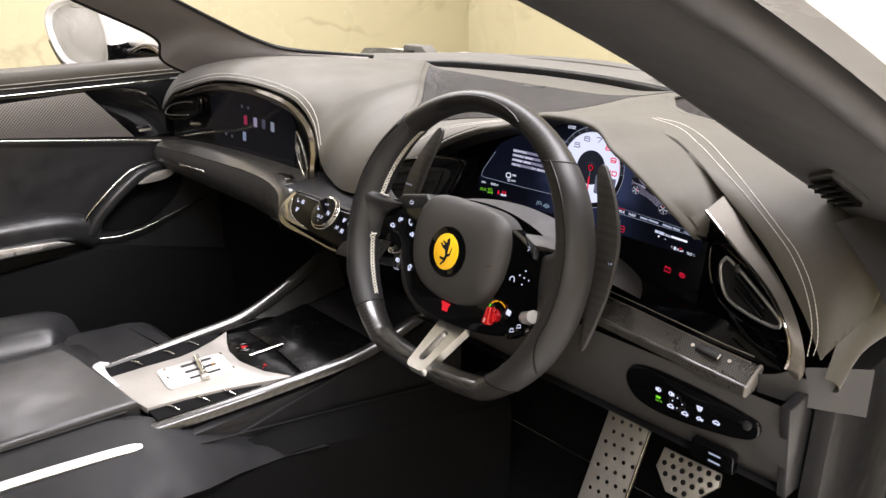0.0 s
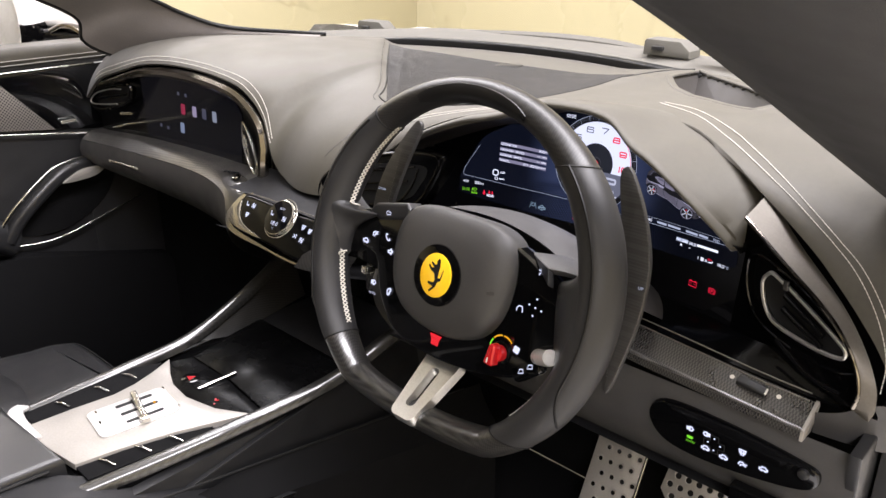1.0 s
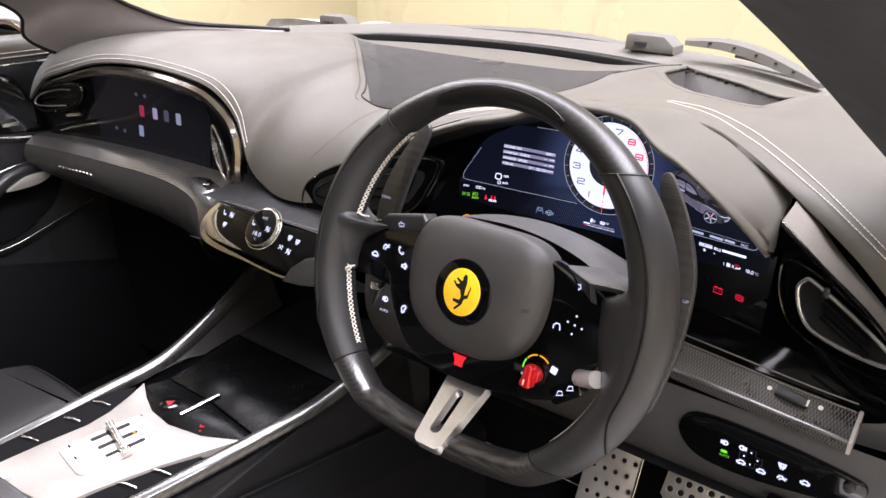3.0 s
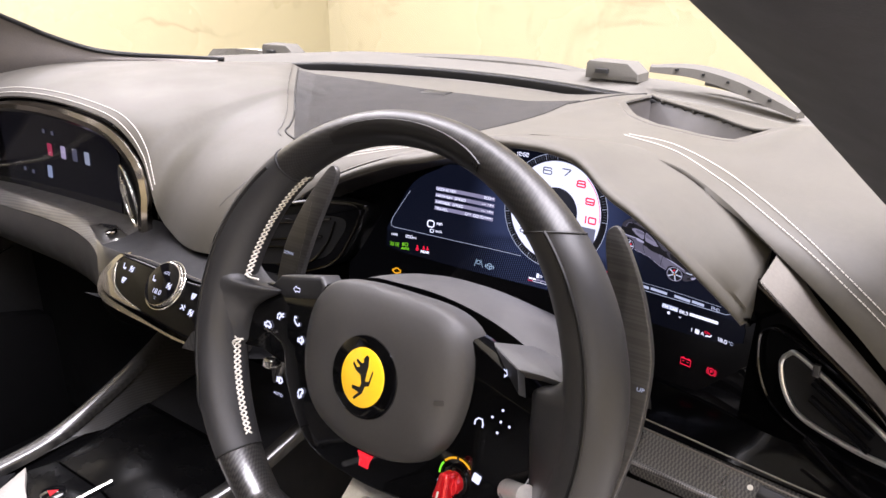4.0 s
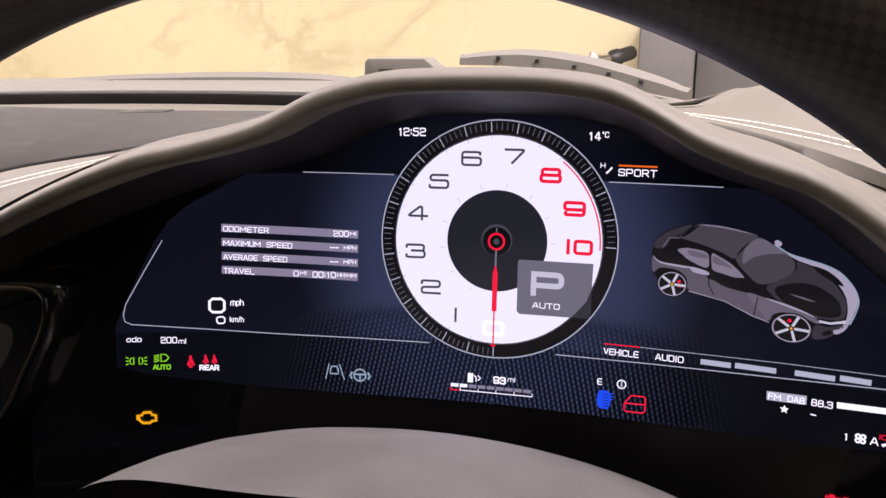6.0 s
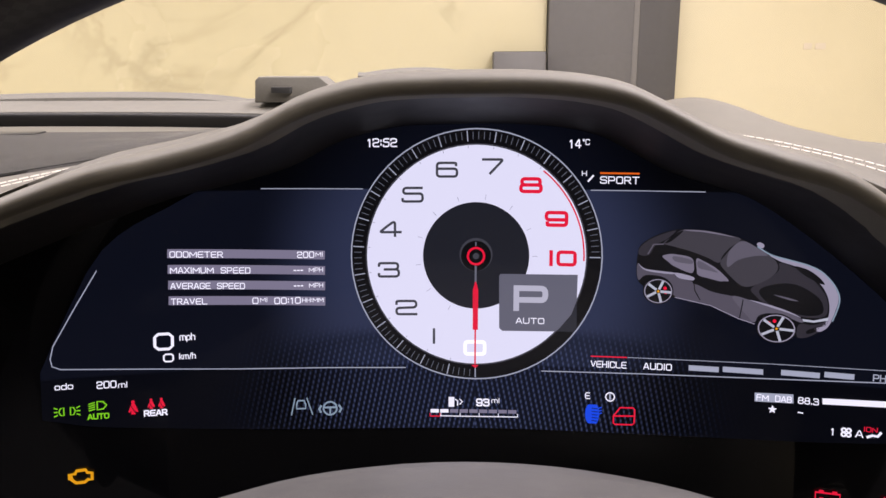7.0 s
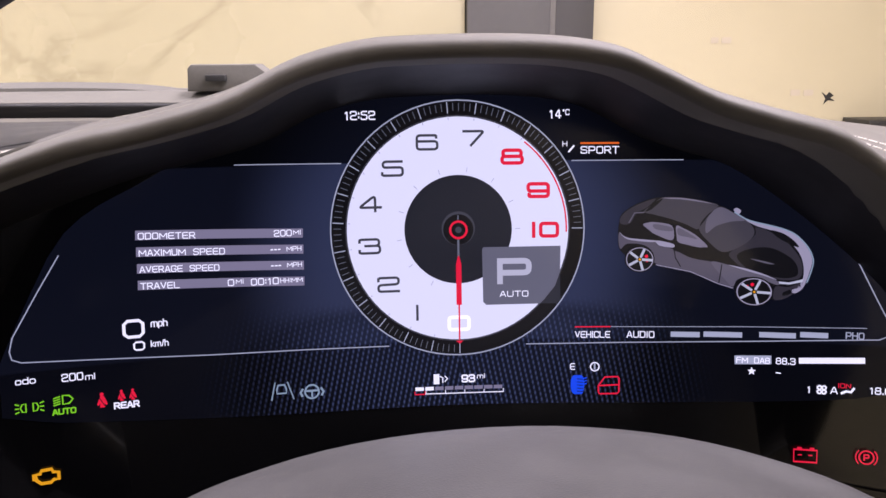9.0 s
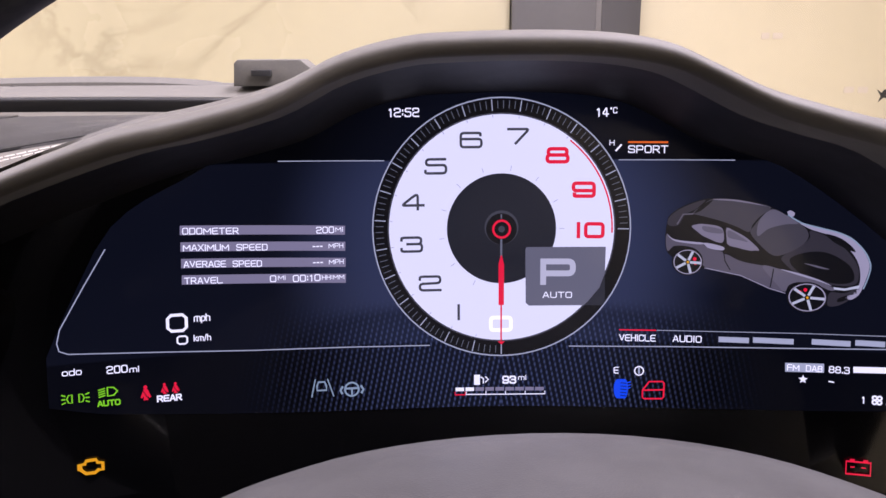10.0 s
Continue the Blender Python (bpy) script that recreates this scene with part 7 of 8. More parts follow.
dialk = part("dial", plate(circle(0.0262, 48), dial_at @ Matrix.Translation((0, 0, 0.0055)), 0.009, 0.0014), CHROME, clim, "round dial with metal edge")
part("dial_ring", sweep([dial_at @ Vector((1.12 * x, 1.12 * y, 0.0005)) for x, y in circle(0.0255, 48)], circle(0.0008, 6), CL.to_3x3() @ Vector((0, 0, 1)), True), CHROME, clim, "slim chrome ring")
part("dial_glass", plate(circle(0.0246, 48), dial_at @ Matrix.Translation((0, 0, 0.0063)), 0.002, 0.0005), mat("dial_glass", (0.0015, 0.0015, 0.002), 0.08, spec=0.3), dialk, "black dial glass")
DGL = dial_at @ Matrix.Translation((0, 0, 0.0066))
fitted("18.0", DGL @ Matrix.Translation((-0.007, -0.010, 0)), 0.014, 0.0055, B_WHITE, dialk)
fitted("°C", DGL @ Matrix.Translation((-0.002, -0.017, 0)), 0.005, 0.003, S_LINE, dialk)
fitted("AUTO", DGL @ Matrix.Translation((-0.004, 0.0125, 0)), 0.010, 0.0034, B_WHITE, dialk)


SEAT_MARK = [[(-0.003, 0.003), (-0.001, -0.002), (0.003, -0.0025)], [(-0.001, -0.002), (0.003, -0.001)]]
FAN_MARK = [[(-0.003, 0.0025), (-0.0005, 0.0005)], [(0.003, 0.0025), (0.0005, 0.0005)], [(-0.003, -0.0025), (-0.0005, -0.0005)], [(0.003, -0.0025), (0.0005, -0.0005)], [(-0.003, 0.0), (-0.003, 0.0025), (-0.001, 0.003)], [(0.003, 0.0), (0.003, -0.0025), (0.001, -0.003)]]
SCREEN_MARK = [[(-0.003, 0.0025), (0.003, 0.0025), (0.0022, -0.001), (-0.0022, -0.001), (-0.003, 0.0025)], [(-0.001, -0.003), (-0.001, 0.001)], [(0.001, -0.003), (0.001, 0.001)]]
CROSS_MARK = [[(-0.003, 0.002), (0.003, -0.002)], [(-0.003, -0.002), (0.0, 0.0)], [(0.001, 0.0025), (0.003, 0.001)]]
sign_strokes("dial_symbol", DGL @ Matrix.Translation((-0.014, 0.002, 0.0001)), SEAT_MARK, 0.0011, B_WHITE, dialk)
sign_strokes("dial_symbol", DGL @ Matrix.Translation((0.014, 0.0, 0.0001)), FAN_MARK, 0.0012, B_WHITE, dialk)
for u, v, marks in ((-0.078, -0.001, SEAT_MARK), (-0.064, -0.001, FAN_MARK), (-0.068, -0.016, SCREEN_MARK), (0.052, -0.004, SCREEN_MARK), (0.067, -0.006, SCREEN_MARK), (0.045, -0.019, CROSS_MARK), (0.060, -0.021, FAN_MARK)):
    sign_strokes("symbol", CL @ Matrix.Translation((u, v, 0.0007)), marks, 0.0014, B_WHITE, clim)


def saddle(u, v):
    """Ledge between the dial and the valley of the dash."""
    x = -0.13 + 0.27 * u
    return Vector((x, -0.092 + 0.075 * v, 0.921 - 0.004 * math.sin(math.pi * v) + 0.012 * v))


part("ledge", grid(saddle, 24, 6), LEATHER_SHADED, clim, "dark leather ledge")
wing = []
for a, b in (((-0.230, -0.050, 0.914), (-0.190, -0.035, 0.918)), ((-0.195, -0.064, 0.913), (-0.150, -0.050, 0.919)), ((-0.163, -0.080, 0.906), (-0.112, -0.068, 0.915)), ((-0.138, -0.097, 0.892), (-0.100, -0.088, 0.900)), ((-0.116, -0.110, 0.872), (-0.092, -0.108, 0.876))):
    a, b = Vector(a), Vector(b)
    wing.append([a, a.lerp(b, 0.5) + Vector((0, -0.002, 0.003)), b, b + Vector((0, 0.012, -0.012)), a + Vector((0, 0.012, -0.012))])
part("carbon_wing", loft(wing), CARBON_RAIL, clim, "carbon fibre corner trim", 50)
right_wing = []
for a, b in (((0.085, -0.140, 0.871), (0.108, -0.120, 0.900)), ((0.108, -0.132, 0.869), (0.130, -0.105, 0.905)), ((0.140, -0.115, 0.868), (0.158, -0.085, 0.915))):
    a, b = Vector(a), Vector(b)
    right_wing.append([a, a.lerp(b, 0.5) + Vector((0, -0.004, 0.004)), b, b + Vector((0, 0.012, -0.006)), a + Vector((0, 0.014, -0.004))])
part("carbon_wing", loft(right_wing), CARBON_RAIL, clim, "carbon fibre corner trim", 50)
part("start_badge", plate(circle(0.007, 20), frame_at((-0.160, -0.060, 0.924), (1, 0, 0), (0, 1, 0.2)), 0.003, 0.001), DARKCHROME, clim)


def under(u, v):
    x = -0.125 + 0.27 * u
    return Vector((x, -0.125 + 0.11 * v, 0.872 - 0.05 * v + 0.006 * math.sin(math.pi * u)))


part("underside", grid(under, 20, 6), PLASTIC, clim)

# badge on the passenger's front panel: plain bars
badge = thing("dash_badge", (-0.55, -0.06, 0.86), "small bright metal badge on the leather", "badge")
for k in range(10):
    x = -0.612 + 0.0125 * k
    y, z = shelf_path(x)
    part("badge_bar", plate(rrect(0.0085, 0.0055, 0.001, 2), frame_at((x, y - 0.0155, z - 0.040), (1, -0.1, 0.02), (0, -0.3, 1)), 0.002, 0.0004), CHROME, badge)

# ---------------------------------------------------------------- console details
LID = mat("satin_black", (0.002, 0.002, 0.0021), 0.26, spec=0.06)
part("deck_glass", plate([(-0.069, -0.250), (-0.040, -0.2665), (-0.008, -0.2795), (0.032, -0.2835), (0.081, -0.2725), (0.123, -0.250), (0.126, -0.234), (0.026, -0.2225), (-0.059, -0.2235)], Matrix.Translation((0, 0, 0.7165)), 0.008, 0.001), LID, console, "satin black switch field")
part("tray_lid", plate([(-0.059, -0.221), (0.026, -0.220), (0.126, -0.2315), (0.118, -0.095), (-0.082, -0.095)], Matrix.Translation((0, 0, 0.7160)), 0.010, 0.0015), LID, console, "satin black lid")
part("lid_bar", sweep([(0.023, -0.263, 0.7185), (0.0245, -0.207, 0.7185)], rrect(0.0055, 0.003, 0.001), (0, 0, 1)), CHROME, console, "bright bar")
part("hazard_ring", plate(circle(0.013, 30), Matrix.Translation((-0.010, -0.254, 0.7172)), 0.002, 0.0006), PIANO, console)
part("hazard_symbol", plate([(0.0, 0.006), (-0.006, -0.004), (0.006, -0.004)][::-1], Matrix.Translation((-0.010, -0.254, 0.7176)) @ pose(0, 0, 0, 0, 0, -15), 0.0003), B_RED, console, "lit red triangle")
part("brake_symbol", plate([(-0.004, 0.002), (0.0, -0.001), (0.004, 0.003), (0.002, 0.004), (0.0, 0.002), (-0.003, 0.004)], Matrix.Translation((0.062, -0.262, 0.7175)), 0.0003), B_RED, console, "lit red symbol")
part("brake_lamp", plate(circle(0.0012, 8), Matrix.Translation((0.068, -0.267, 0.7175)), 0.0003), B_RED, console)
# gear gate: three slots and a cross slot with the selector
GA = frame_at((0.016, -0.340, 0.7238), (1, -0.13, 0), (0.13, 1, 0))
for u in (-0.020, 0.0, 0.020):
    part("gate_slot", plate(rrect(0.006, 0.046, 0.002, 2), GA @ Matrix.Translation((u, 0.0, 0.0002)), 0.0005), SEAL, console)
part("gate_cross", plate(rrect(0.050, 0.007, 0.002, 2), GA @ Matrix.Translation((0, 0, 0.0004)), 0.0005), SEAL, console)
part("selector", sweep([GA @ Vector((-0.032, 0.004, 0.004)), GA @ Vector((0.030, -0.004, 0.004))], rrect(0.008, 0.007, 0.002), (0, 0, 1)), CHROME, console, "polished metal selector bar")
part("selector_foot", plate(rrect(0.012, 0.012, 0.002), GA @ Matrix.Translation((0.030, -0.004, 0.006)), 0.006, 0.001), CHROME, console)
for u, v in ((-0.026, 0.040), (0.026, 0.040), (-0.026, -0.045), (0.0, -0.048)):
    part("gate_mark", plate(rrect(0.006, 0.002, 0.0008, 2), GA @ Matrix.Translation((u, v, 0.0003)), 0.0003), DARKCHROME, console)
part("gate_lamp", plate(rrect(0.004, 0.003, 0.0006, 2), GA @ Matrix.Translation((0.0, 0.019, 0.0008)), 0.0003), S_AMBER, console)
# open trays on either side of the plate
for groove, clips in (([(-0.054, -0.442), (-0.088, -0.442), (-0.092, -0.30), (-0.074, -0.262), (-0.058, -0.285), (-0.047, -0.32), (-0.044, -0.345)], ((-0.070, -0.400), (-0.068, -0.350), (-0.072, -0.310))),
                      ([(0.065, -0.442), (0.096, -0.442), (0.116, -0.305), (0.110, -0.295), (0.092, -0.335), (0.075, -0.39)], ((0.083, -0.415), (0.090, -0.375), (0.100, -0.340)))):
    part("side_groove", plate(groove, Matrix.Translation((0, 0, 0.7180)), 0.003), SUEDE, console, "dark open tray")
    for x, y in clips:
        part("tray_clip", sweep([(x - 0.012, y - 0.004, 0.7195), (x, y, 0.7215), (x + 0.012, y + 0.004, 0.7195)], circle(0.0011, 6), (0, 0, 1)), CHROME, console)
part("plate_rim", sweep(smooth([(-0.096, -0.438, 0.722), (-0.086, -0.450, 0.724), (-0.055, -0.456, 0.724), (-0.015, -0.456, 0.722)], 20), rrect(0.018, 0.006, 0.002), (0, 0, 1)), PLATE_LIGHT, console, "bright metal edge")
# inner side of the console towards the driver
part("flank", plate([(-0.46, 0.66), (0.02, 0.735), (0.05, 0.55), (0.05, 0.35), (-0.75, 0.35), (-0.75, 0.66)], frame_at((0.142, 0, 0), (0, 1, 0), (0, 0, 1)), 0.012, 0.003), LEATHER_SHADED, console, "black leather side")
def tunnel_side(u, v):
    y = -0.80 + 0.96 * u
    yy = max(y, -0.29)
    top, crest = 0.682 - 0.19 * (yy + 0.359), 0.640 - 0.26 * (yy + 0.277)
    if v < 0.4:
        f = v / 0.4
        return Vector((0.150 + 0.034 * f ** 1.5, y, top + (crest - top) * f))
    f = (v - 0.4) / 0.6
    return Vector((0.184 + 0.004 * math.sin(1.5 * f), y, crest + 0.004 * math.sin(3 * f) - 0.26 * f * f))


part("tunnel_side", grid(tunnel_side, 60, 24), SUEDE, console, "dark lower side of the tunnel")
part("flank_line", sweep([(0.150, y, 0.684 - 0.19 * (y + 0.359)) for y in (-0.42, -0.2, 0.0, 0.12)], circle(0.0016, 6)), SEAL, console)

# armrest block with its metal strip
rest = thing("armrest", (0.05, -0.72, 0.6), "black leather armrest box with a satin metal strip", "armrest")
part("lid", plate([(-0.165, -0.475), (-0.115, -0.462), (0.064, -0.452), (0.048, -0.62), (0.03, -1.0), (-0.20, -1.0), (-0.18, -0.62)][::-1], Matrix.Translation((0, 0, 0.738)), 0.05, 0.010, 4), LEATHER_DARK, rest, "padded leather lid")
shoulder = loft([[Vector((x0, y, z0)), Vector((x1, y + 0.01, z0 - 0.010)), Vector((x1 + w_, y + 0.03, max(z0 - 0.063, 0.592 - 0.15 * y))), Vector((x1 + w_ - 0.022, y + 0.03, 0.56 - 0.15 * y)), Vector((x1 + w_ - 0.02, y + 0.03, 0.40)), Vector((x0, y, 0.40))] for x0, x1, y, z0, w_ in ((0.140, 0.158, -0.27, 0.640, 0.036), (0.125, 0.150, -0.34, 0.672, 0.036), (0.100, 0.146, -0.41, 0.704, 0.044), (0.072, 0.150, -0.46, 0.722, 0.050), (0.058, 0.150, -0.50, 0.728, 0.050), (0.040, 0.135, -0.62, 0.728, 0.050), (0.02, 0.115, -1.0, 0.728, 0.050))])
part("shoulder", shoulder, LEATHER_SHADED, rest, "black leather flank", 70)
part("shoulder_seam", sweep([(0.066, -0.470, 0.729), (0.048, -0.62, 0.7295), (0.03, -1.0, 0.7295)], circle(0.002, 6), (0, 0, 1)), SEAL, rest, "dark seam beside the lid")
part("metal_strip", sweep(smooth([(0.140, -0.482, 0.7195), (0.128, -0.54, 0.7215), (0.108, -0.66, 0.7225), (0.085, -0.86, 0.7225)], 20), rrect(0.014, 0.004, 0.0015), (0.25, 0, 1), False, lambda f: min(1.0, 0.45 + 9 * f)), ALU, rest, "satin metal strip")

# ---------------------------------------------------------------- driver's lower panel: switches, trim knob, slots
lamps = thing("light_switch_panel", (0.64, -0.07, 0.83), "gloss black light switch panel with lit symbols", "switch panel")
LP = frame_at((0.635, -0.0685, 0.832), (1, 0.0, 0.03), (0, -0.05, 1))
part("panel", plate([(p.x, p.y) for p in smooth([(-0.075, 0.002, 0), (-0.06, 0.024, 0), (0.0, 0.024, 0), (0.065, 0.016, 0), (0.088, 0.008, 0), (0.075, -0.014, 0), (0.0, -0.026, 0), (-0.055, -0.022, 0)], 48, True)], LP, 0.012, 0.003), PIANO, lamps, "gloss black panel")
for u, v, marks, turn in ((-0.030, 0.005, LAMP_MARK, 0), (-0.014, 0.006, LAMP_MARK, 180), (-0.014, -0.010, CAR_MARK, 0), (0.004, -0.012, CAR_MARK, 0), (0.021, 0.002, SCREEN_MARK, 0), (0.022, -0.011, VOICE_MARK, -30), (0.041, -0.007, CAR_MARK, 0)):
    sign_strokes("symbol", LP @ pose(u, v, 0.0007, 0, 0, turn), marks, 0.0014, B_WHITE, lamps)
sign_strokes("pad_outline", LP @ pose(-0.006, -0.002, 0.0005, 0, 0, 0), [[(-0.010, 0.003), (-0.004, 0.003), (-0.004, 0.009), (0.004, 0.009), (0.004, 0.003), (0.010, 0.003), (0.010, -0.004), (0.004, -0.004), (0.004, -0.010), (-0.004, -0.010), (-0.004, -0.004), (-0.010, -0.004), (-0.010, 0.003)]], 0.0009, PLASTIC, lamps, "raised edge of the mirror switch")
for u, v in ((-0.006, 0.004), (-0.012, -0.002), (0.0, -0.002), (-0.006, -0.009)):
    part("symbol", plate(circle(0.0009, 8), LP @ Matrix.Translation((u, v, 0.0006)), 0.0002), B_WHITE, lamps)
part("symbol", plate(rrect(0.006, 0.003, 0.001, 2), LP @ Matrix.Translation((-0.030, -0.005, 0.0006)), 0.0002), B_GREEN, lamps, "lit green symbol")
fitted("AUTO", LP @ Matrix.Translation((-0.034, -0.0095, 0.0006)), 0.009, 0.0024, B_GREEN, lamps)
part("end_knob", plate(circle(0.005, 20), LP @ Matrix.Translation((0.075, 0.006, 0.004)), 0.006, 0.001), PLASTIC, lamps)
slots = thing("lower_switch_block", (0.67, -0.06, 0.775), "small black switch block under the knee panel", "switch panel")
SB = frame_at((0.672, -0.060, 0.776), (1, 0, 0.0), (0, -0.1, 1))
part("block", plate(rrect(0.052, 0.026, 0.004), SB, 0.01, 0.002), PIANO, slots)
for v in (0.005, -0.005):
    part("label_bar", plate(rrect(0.014, 0.0022, 0.0005, 2), SB @ Matrix.Translation((0.004, v, 0.0004)), 0.0002), S_LINE, slots)
vane = thing("vent_slider", (0.648, -0.055, 0.896), "dark vent slider in the carbon trim", "control")
on_shelf = lambda x, v, up=0.0012: carbon_r((x - 0.455) / 0.246, v * 0.75) + Vector((0, -0.5, 0.85)) * up
part("slider", sweep([on_shelf(0.636, 0.36, 0.001), on_shelf(0.649, 0.40, 0.0035), on_shelf(0.662, 0.40, 0.002)], rrect(0.010, 0.006, 0.0025), (0, -0.5, 1)), PLASTIC, vane)
part("slider_mark", plate(rrect(0.0016, 0.0065, 0.0004, 2), frame_at(on_shelf(0.6625, 0.42, 0.0052), (1, 0, -0.07), (0, 0.87, 0.5)), 0.001), THREAD, vane, "white mark")
for x, v in ((0.6295, 0.36), (0.6725, 0.34)):
    part("position_mark", plate(circle(0.0021, 14), frame_at(on_shelf(x, v), (1, 0, -0.07), (0, 0.87, 0.5)), 0.0006), THREAD, vane, "white dot")


def knee_low(u, v):
    x = 0.16 + 0.585 * u
    return Vector((x, -0.046 + 0.10 * v, 0.762 - 0.030 * v * (1 - u) - 0.012 * v))


part("knee_return", grid(knee_low, 20, 5), LEATHER_DARK, lower)
part("knee_end", plate([(-0.075, 0.880), (0.10, 0.890), (0.12, 0.74), (-0.045, 0.758)], frame_at((0.752, 0, 0), (0, 1, 0), (0, 0, 1)), 0.01, 0.003), LEATHER_DARK, lower)
part("carbon_end_cap", plate([(-0.070, 0.870), (-0.070, 0.881), (-0.040, 0.8965), (-0.036, 0.890), (-0.050, 0.870)][::-1], frame_at((0.7035, 0, 0), (0, 1, 0), (0, 0, 1)), 0.003, 0.0006), PLATE_SILVER, lower, "bright end cap of the shelf")

# ---------------------------------------------------------------- pedals
PEDAL = mat("brushed_pedal", (0.52, 0.50, 0.47), 0.44, 0.55, bump=0.1, bscale=1200)


def pedal(name, label, m, poly, studs, hollow):
    t = thing(name, m.translation, label, "pedal")
    part("plate", plate(poly, m, 0.006, 0.0015), PEDAL, t, "ribbed metal pedal plate")
    for u, v in studs:
        if hollow:
            part("hole_rim", sweep([m @ Vector((u + x, v + y, 0.0006)) for x, y in circle(0.0052, 14)], circle(0.0009, 5), m.to_3x3() @ Vector((0, 0, 1)), True), PEDAL, t)
            part("hole", plate(circle(0.0046, 14), m @ Matrix.Translation((u, v, 0.0008)), 0.003), SEAL, t, "dark drilled hole")
        else:
            part("stud", sweep([m @ Vector((u + x, v + y, 0.0010)) for x, y in circle(0.0050, 14)], circle(0.0013, 6), m.to_3x3() @ Vector((0, 0, 1)), True), PEDAL, t)
            part("stud_pit", plate(circle(0.0040, 12), m @ Matrix.Translation((u, v, 0.0006)), 0.001), DARKCHROME, t)
    if not hollow:
        part("edge_strip", sweep([m @ Vector((0.0465, 0.075, 0.0015)), m @ Vector((0.0425, -0.11, 0.0015))], rrect(0.004, 0.004, 0.001), m.to_3x3() @ Vector((0, 0, 1))), CHROME, t, "bright edge strip")
    part("arm", sweep([m @ Vector((0.02, 0.05, -0.01)), m @ Vector((0.03, 0.14, -0.07))], rrect(0.02, 0.012, 0.003)), PLASTIC, t)
    return t


PT = frame_at((0.363, 0.235, 0.455), (1, 0, 0.06), (-0.02, 0.50, 0.86))
pedal("accelerator_pedal", "brushed metal foot plate with round studs", PT, [(-0.042, 0.095), (0.046, 0.075), (0.042, -0.11), (-0.030, -0.125), (-0.046, -0.09)],
      [(-0.028 + 0.0185 * i + (0.009 if j % 2 else 0), -0.10 + 0.0215 * j) for j in range(9) for i in range(4) if -0.04 < -0.028 + 0.0185 * i + (0.009 if j % 2 else 0) < 0.04], False)
PB = frame_at((0.508, 0.215, 0.515), (1, 0.0, 0.02), (0, 0.55, 0.83))
pedal("brake_pedal", "brushed metal brake pedal with drilled holes", PB, [(-0.050, 0.030), (0.050, 0.030), (0.054, 0.010), (0.020, -0.034), (-0.022, -0.034), (-0.052, -0.004)],
      [(-0.040 + 0.016 * i + (0.008 if j % 2 else 0), -0.024 + 0.0155 * j) for j in range(4) for i in range(6) if abs(-0.040 + 0.016 * i + (0.008 if j % 2 else 0)) < 0.022 + 0.012 * j], True)

# ---------------------------------------------------------------- passenger door
def dots(name):
    m = mat(name, (0.17, 0.155, 0.14), 0.5, 0.3)
    n, l = m.node_tree.nodes, m.node_tree.links
    tc = n.new("ShaderNodeTexCoord")
    vo = n.new("ShaderNodeTexVoronoi")
    vo.inputs["Scale"].default_value, vo.inputs["Randomness"].default_value = 210, 0.0
    mp = n.new("ShaderNodeMapping")
    mp.inputs["Rotation"].default_value = (radians(45), 0, 0)
    mp.inputs["Scale"].default_value = (0.0, 1, 1)
    l.new(tc.outputs["Object"], mp.inputs["Vector"])
    l.new(mp.outputs[0], vo.inputs["Vector"])
    rg = n.new("ShaderNodeMapRange")
    rg.inputs["From Min"].default_value, rg.inputs["From Max"].default_value = 0.28, 0.36
    l.new(vo.outputs["Distance"], rg.inputs["Value"])
    mx = n.new("ShaderNodeMix")
    mx.data_type = "RGBA"
    mx.inputs[6].default_value = (0.01, 0.01, 0.01, 1)
    mx.inputs[7].default_value = (0.17, 0.155, 0.14, 1)
    l.new(rg.outputs[0], mx.inputs[0])
    l.new(mx.outputs[2], n["Principled BSDF"].inputs["Base Color"])
    return m


door = thing("passenger_door", (-0.78, -0.3, 0.7), "black leather passenger door card with metal trims, closed", "car door")
DF = frame_at((-0.772, 0, 0), (0, 1, 0), (0, 0, 1))      # y, z of the door as x, y
DF = Matrix(((0, 0, 1, -0.772), (1, 0, 0, 0), (0, 1, 0, 0), (0, 0, 0, 1)))
part("door_card", plate([(0.30, 1.03), (-1.25, 1.03), (-1.25, 0.28), (0.30, 0.28)], DF @ Matrix.Translation((0, 0, -0.004)), 0.05), LEATHER_DARK, door, "black leather door card")
part("upper_panel", plate([(0.12, 1.018), (-1.2, 1.022), (-1.2, 1.00), (-0.36, 0.940), (-0.09, 0.896), (0.12, 0.872)], DF, 0.01, 0.003), PIANO, door, "gloss black upper panel")
part("belt_rail", sweep([(-0.805, 0.22, 1.040), (-0.805, 0.0, 1.046), (-0.805, -0.35, 1.050), (-0.805, -1.2, 1.052)], rrect(0.085, 0.034, 0.014, 6), (0, 0, 1)), LEATHER_SOFT, door, "padded leather belt rail")
for dz in (0.0, 0.008):
    pts = [Vector((-0.7615, 0.10 - 1.2 * k / 60, 1.041 - dz + 0.006 * k / 60)) for k in range(61)]
    part("stitch_line", stitches(pts, (1, 0, 0.4)), THREAD, door, "white double stitching")
part("belt_line", sweep([(-0.764, 0.08, 1.020), (-0.764, -0.35, 1.022), (-0.764, -1.2, 1.022)], circle(0.0013, 8)), CHROME, door, "thin chrome line")
part("speaker_grille", plate([(-0.085, 0.899), (-0.178, 1.010), (-0.36, 1.005), (-0.75, 1.000), (-0.75, 0.958), (-0.36, 0.937)], DF @ Matrix.Translation((0, 0, 0.006)), 0.008, 0.0025), dots("perforated_metal"), door, "perforated metal speaker grille")
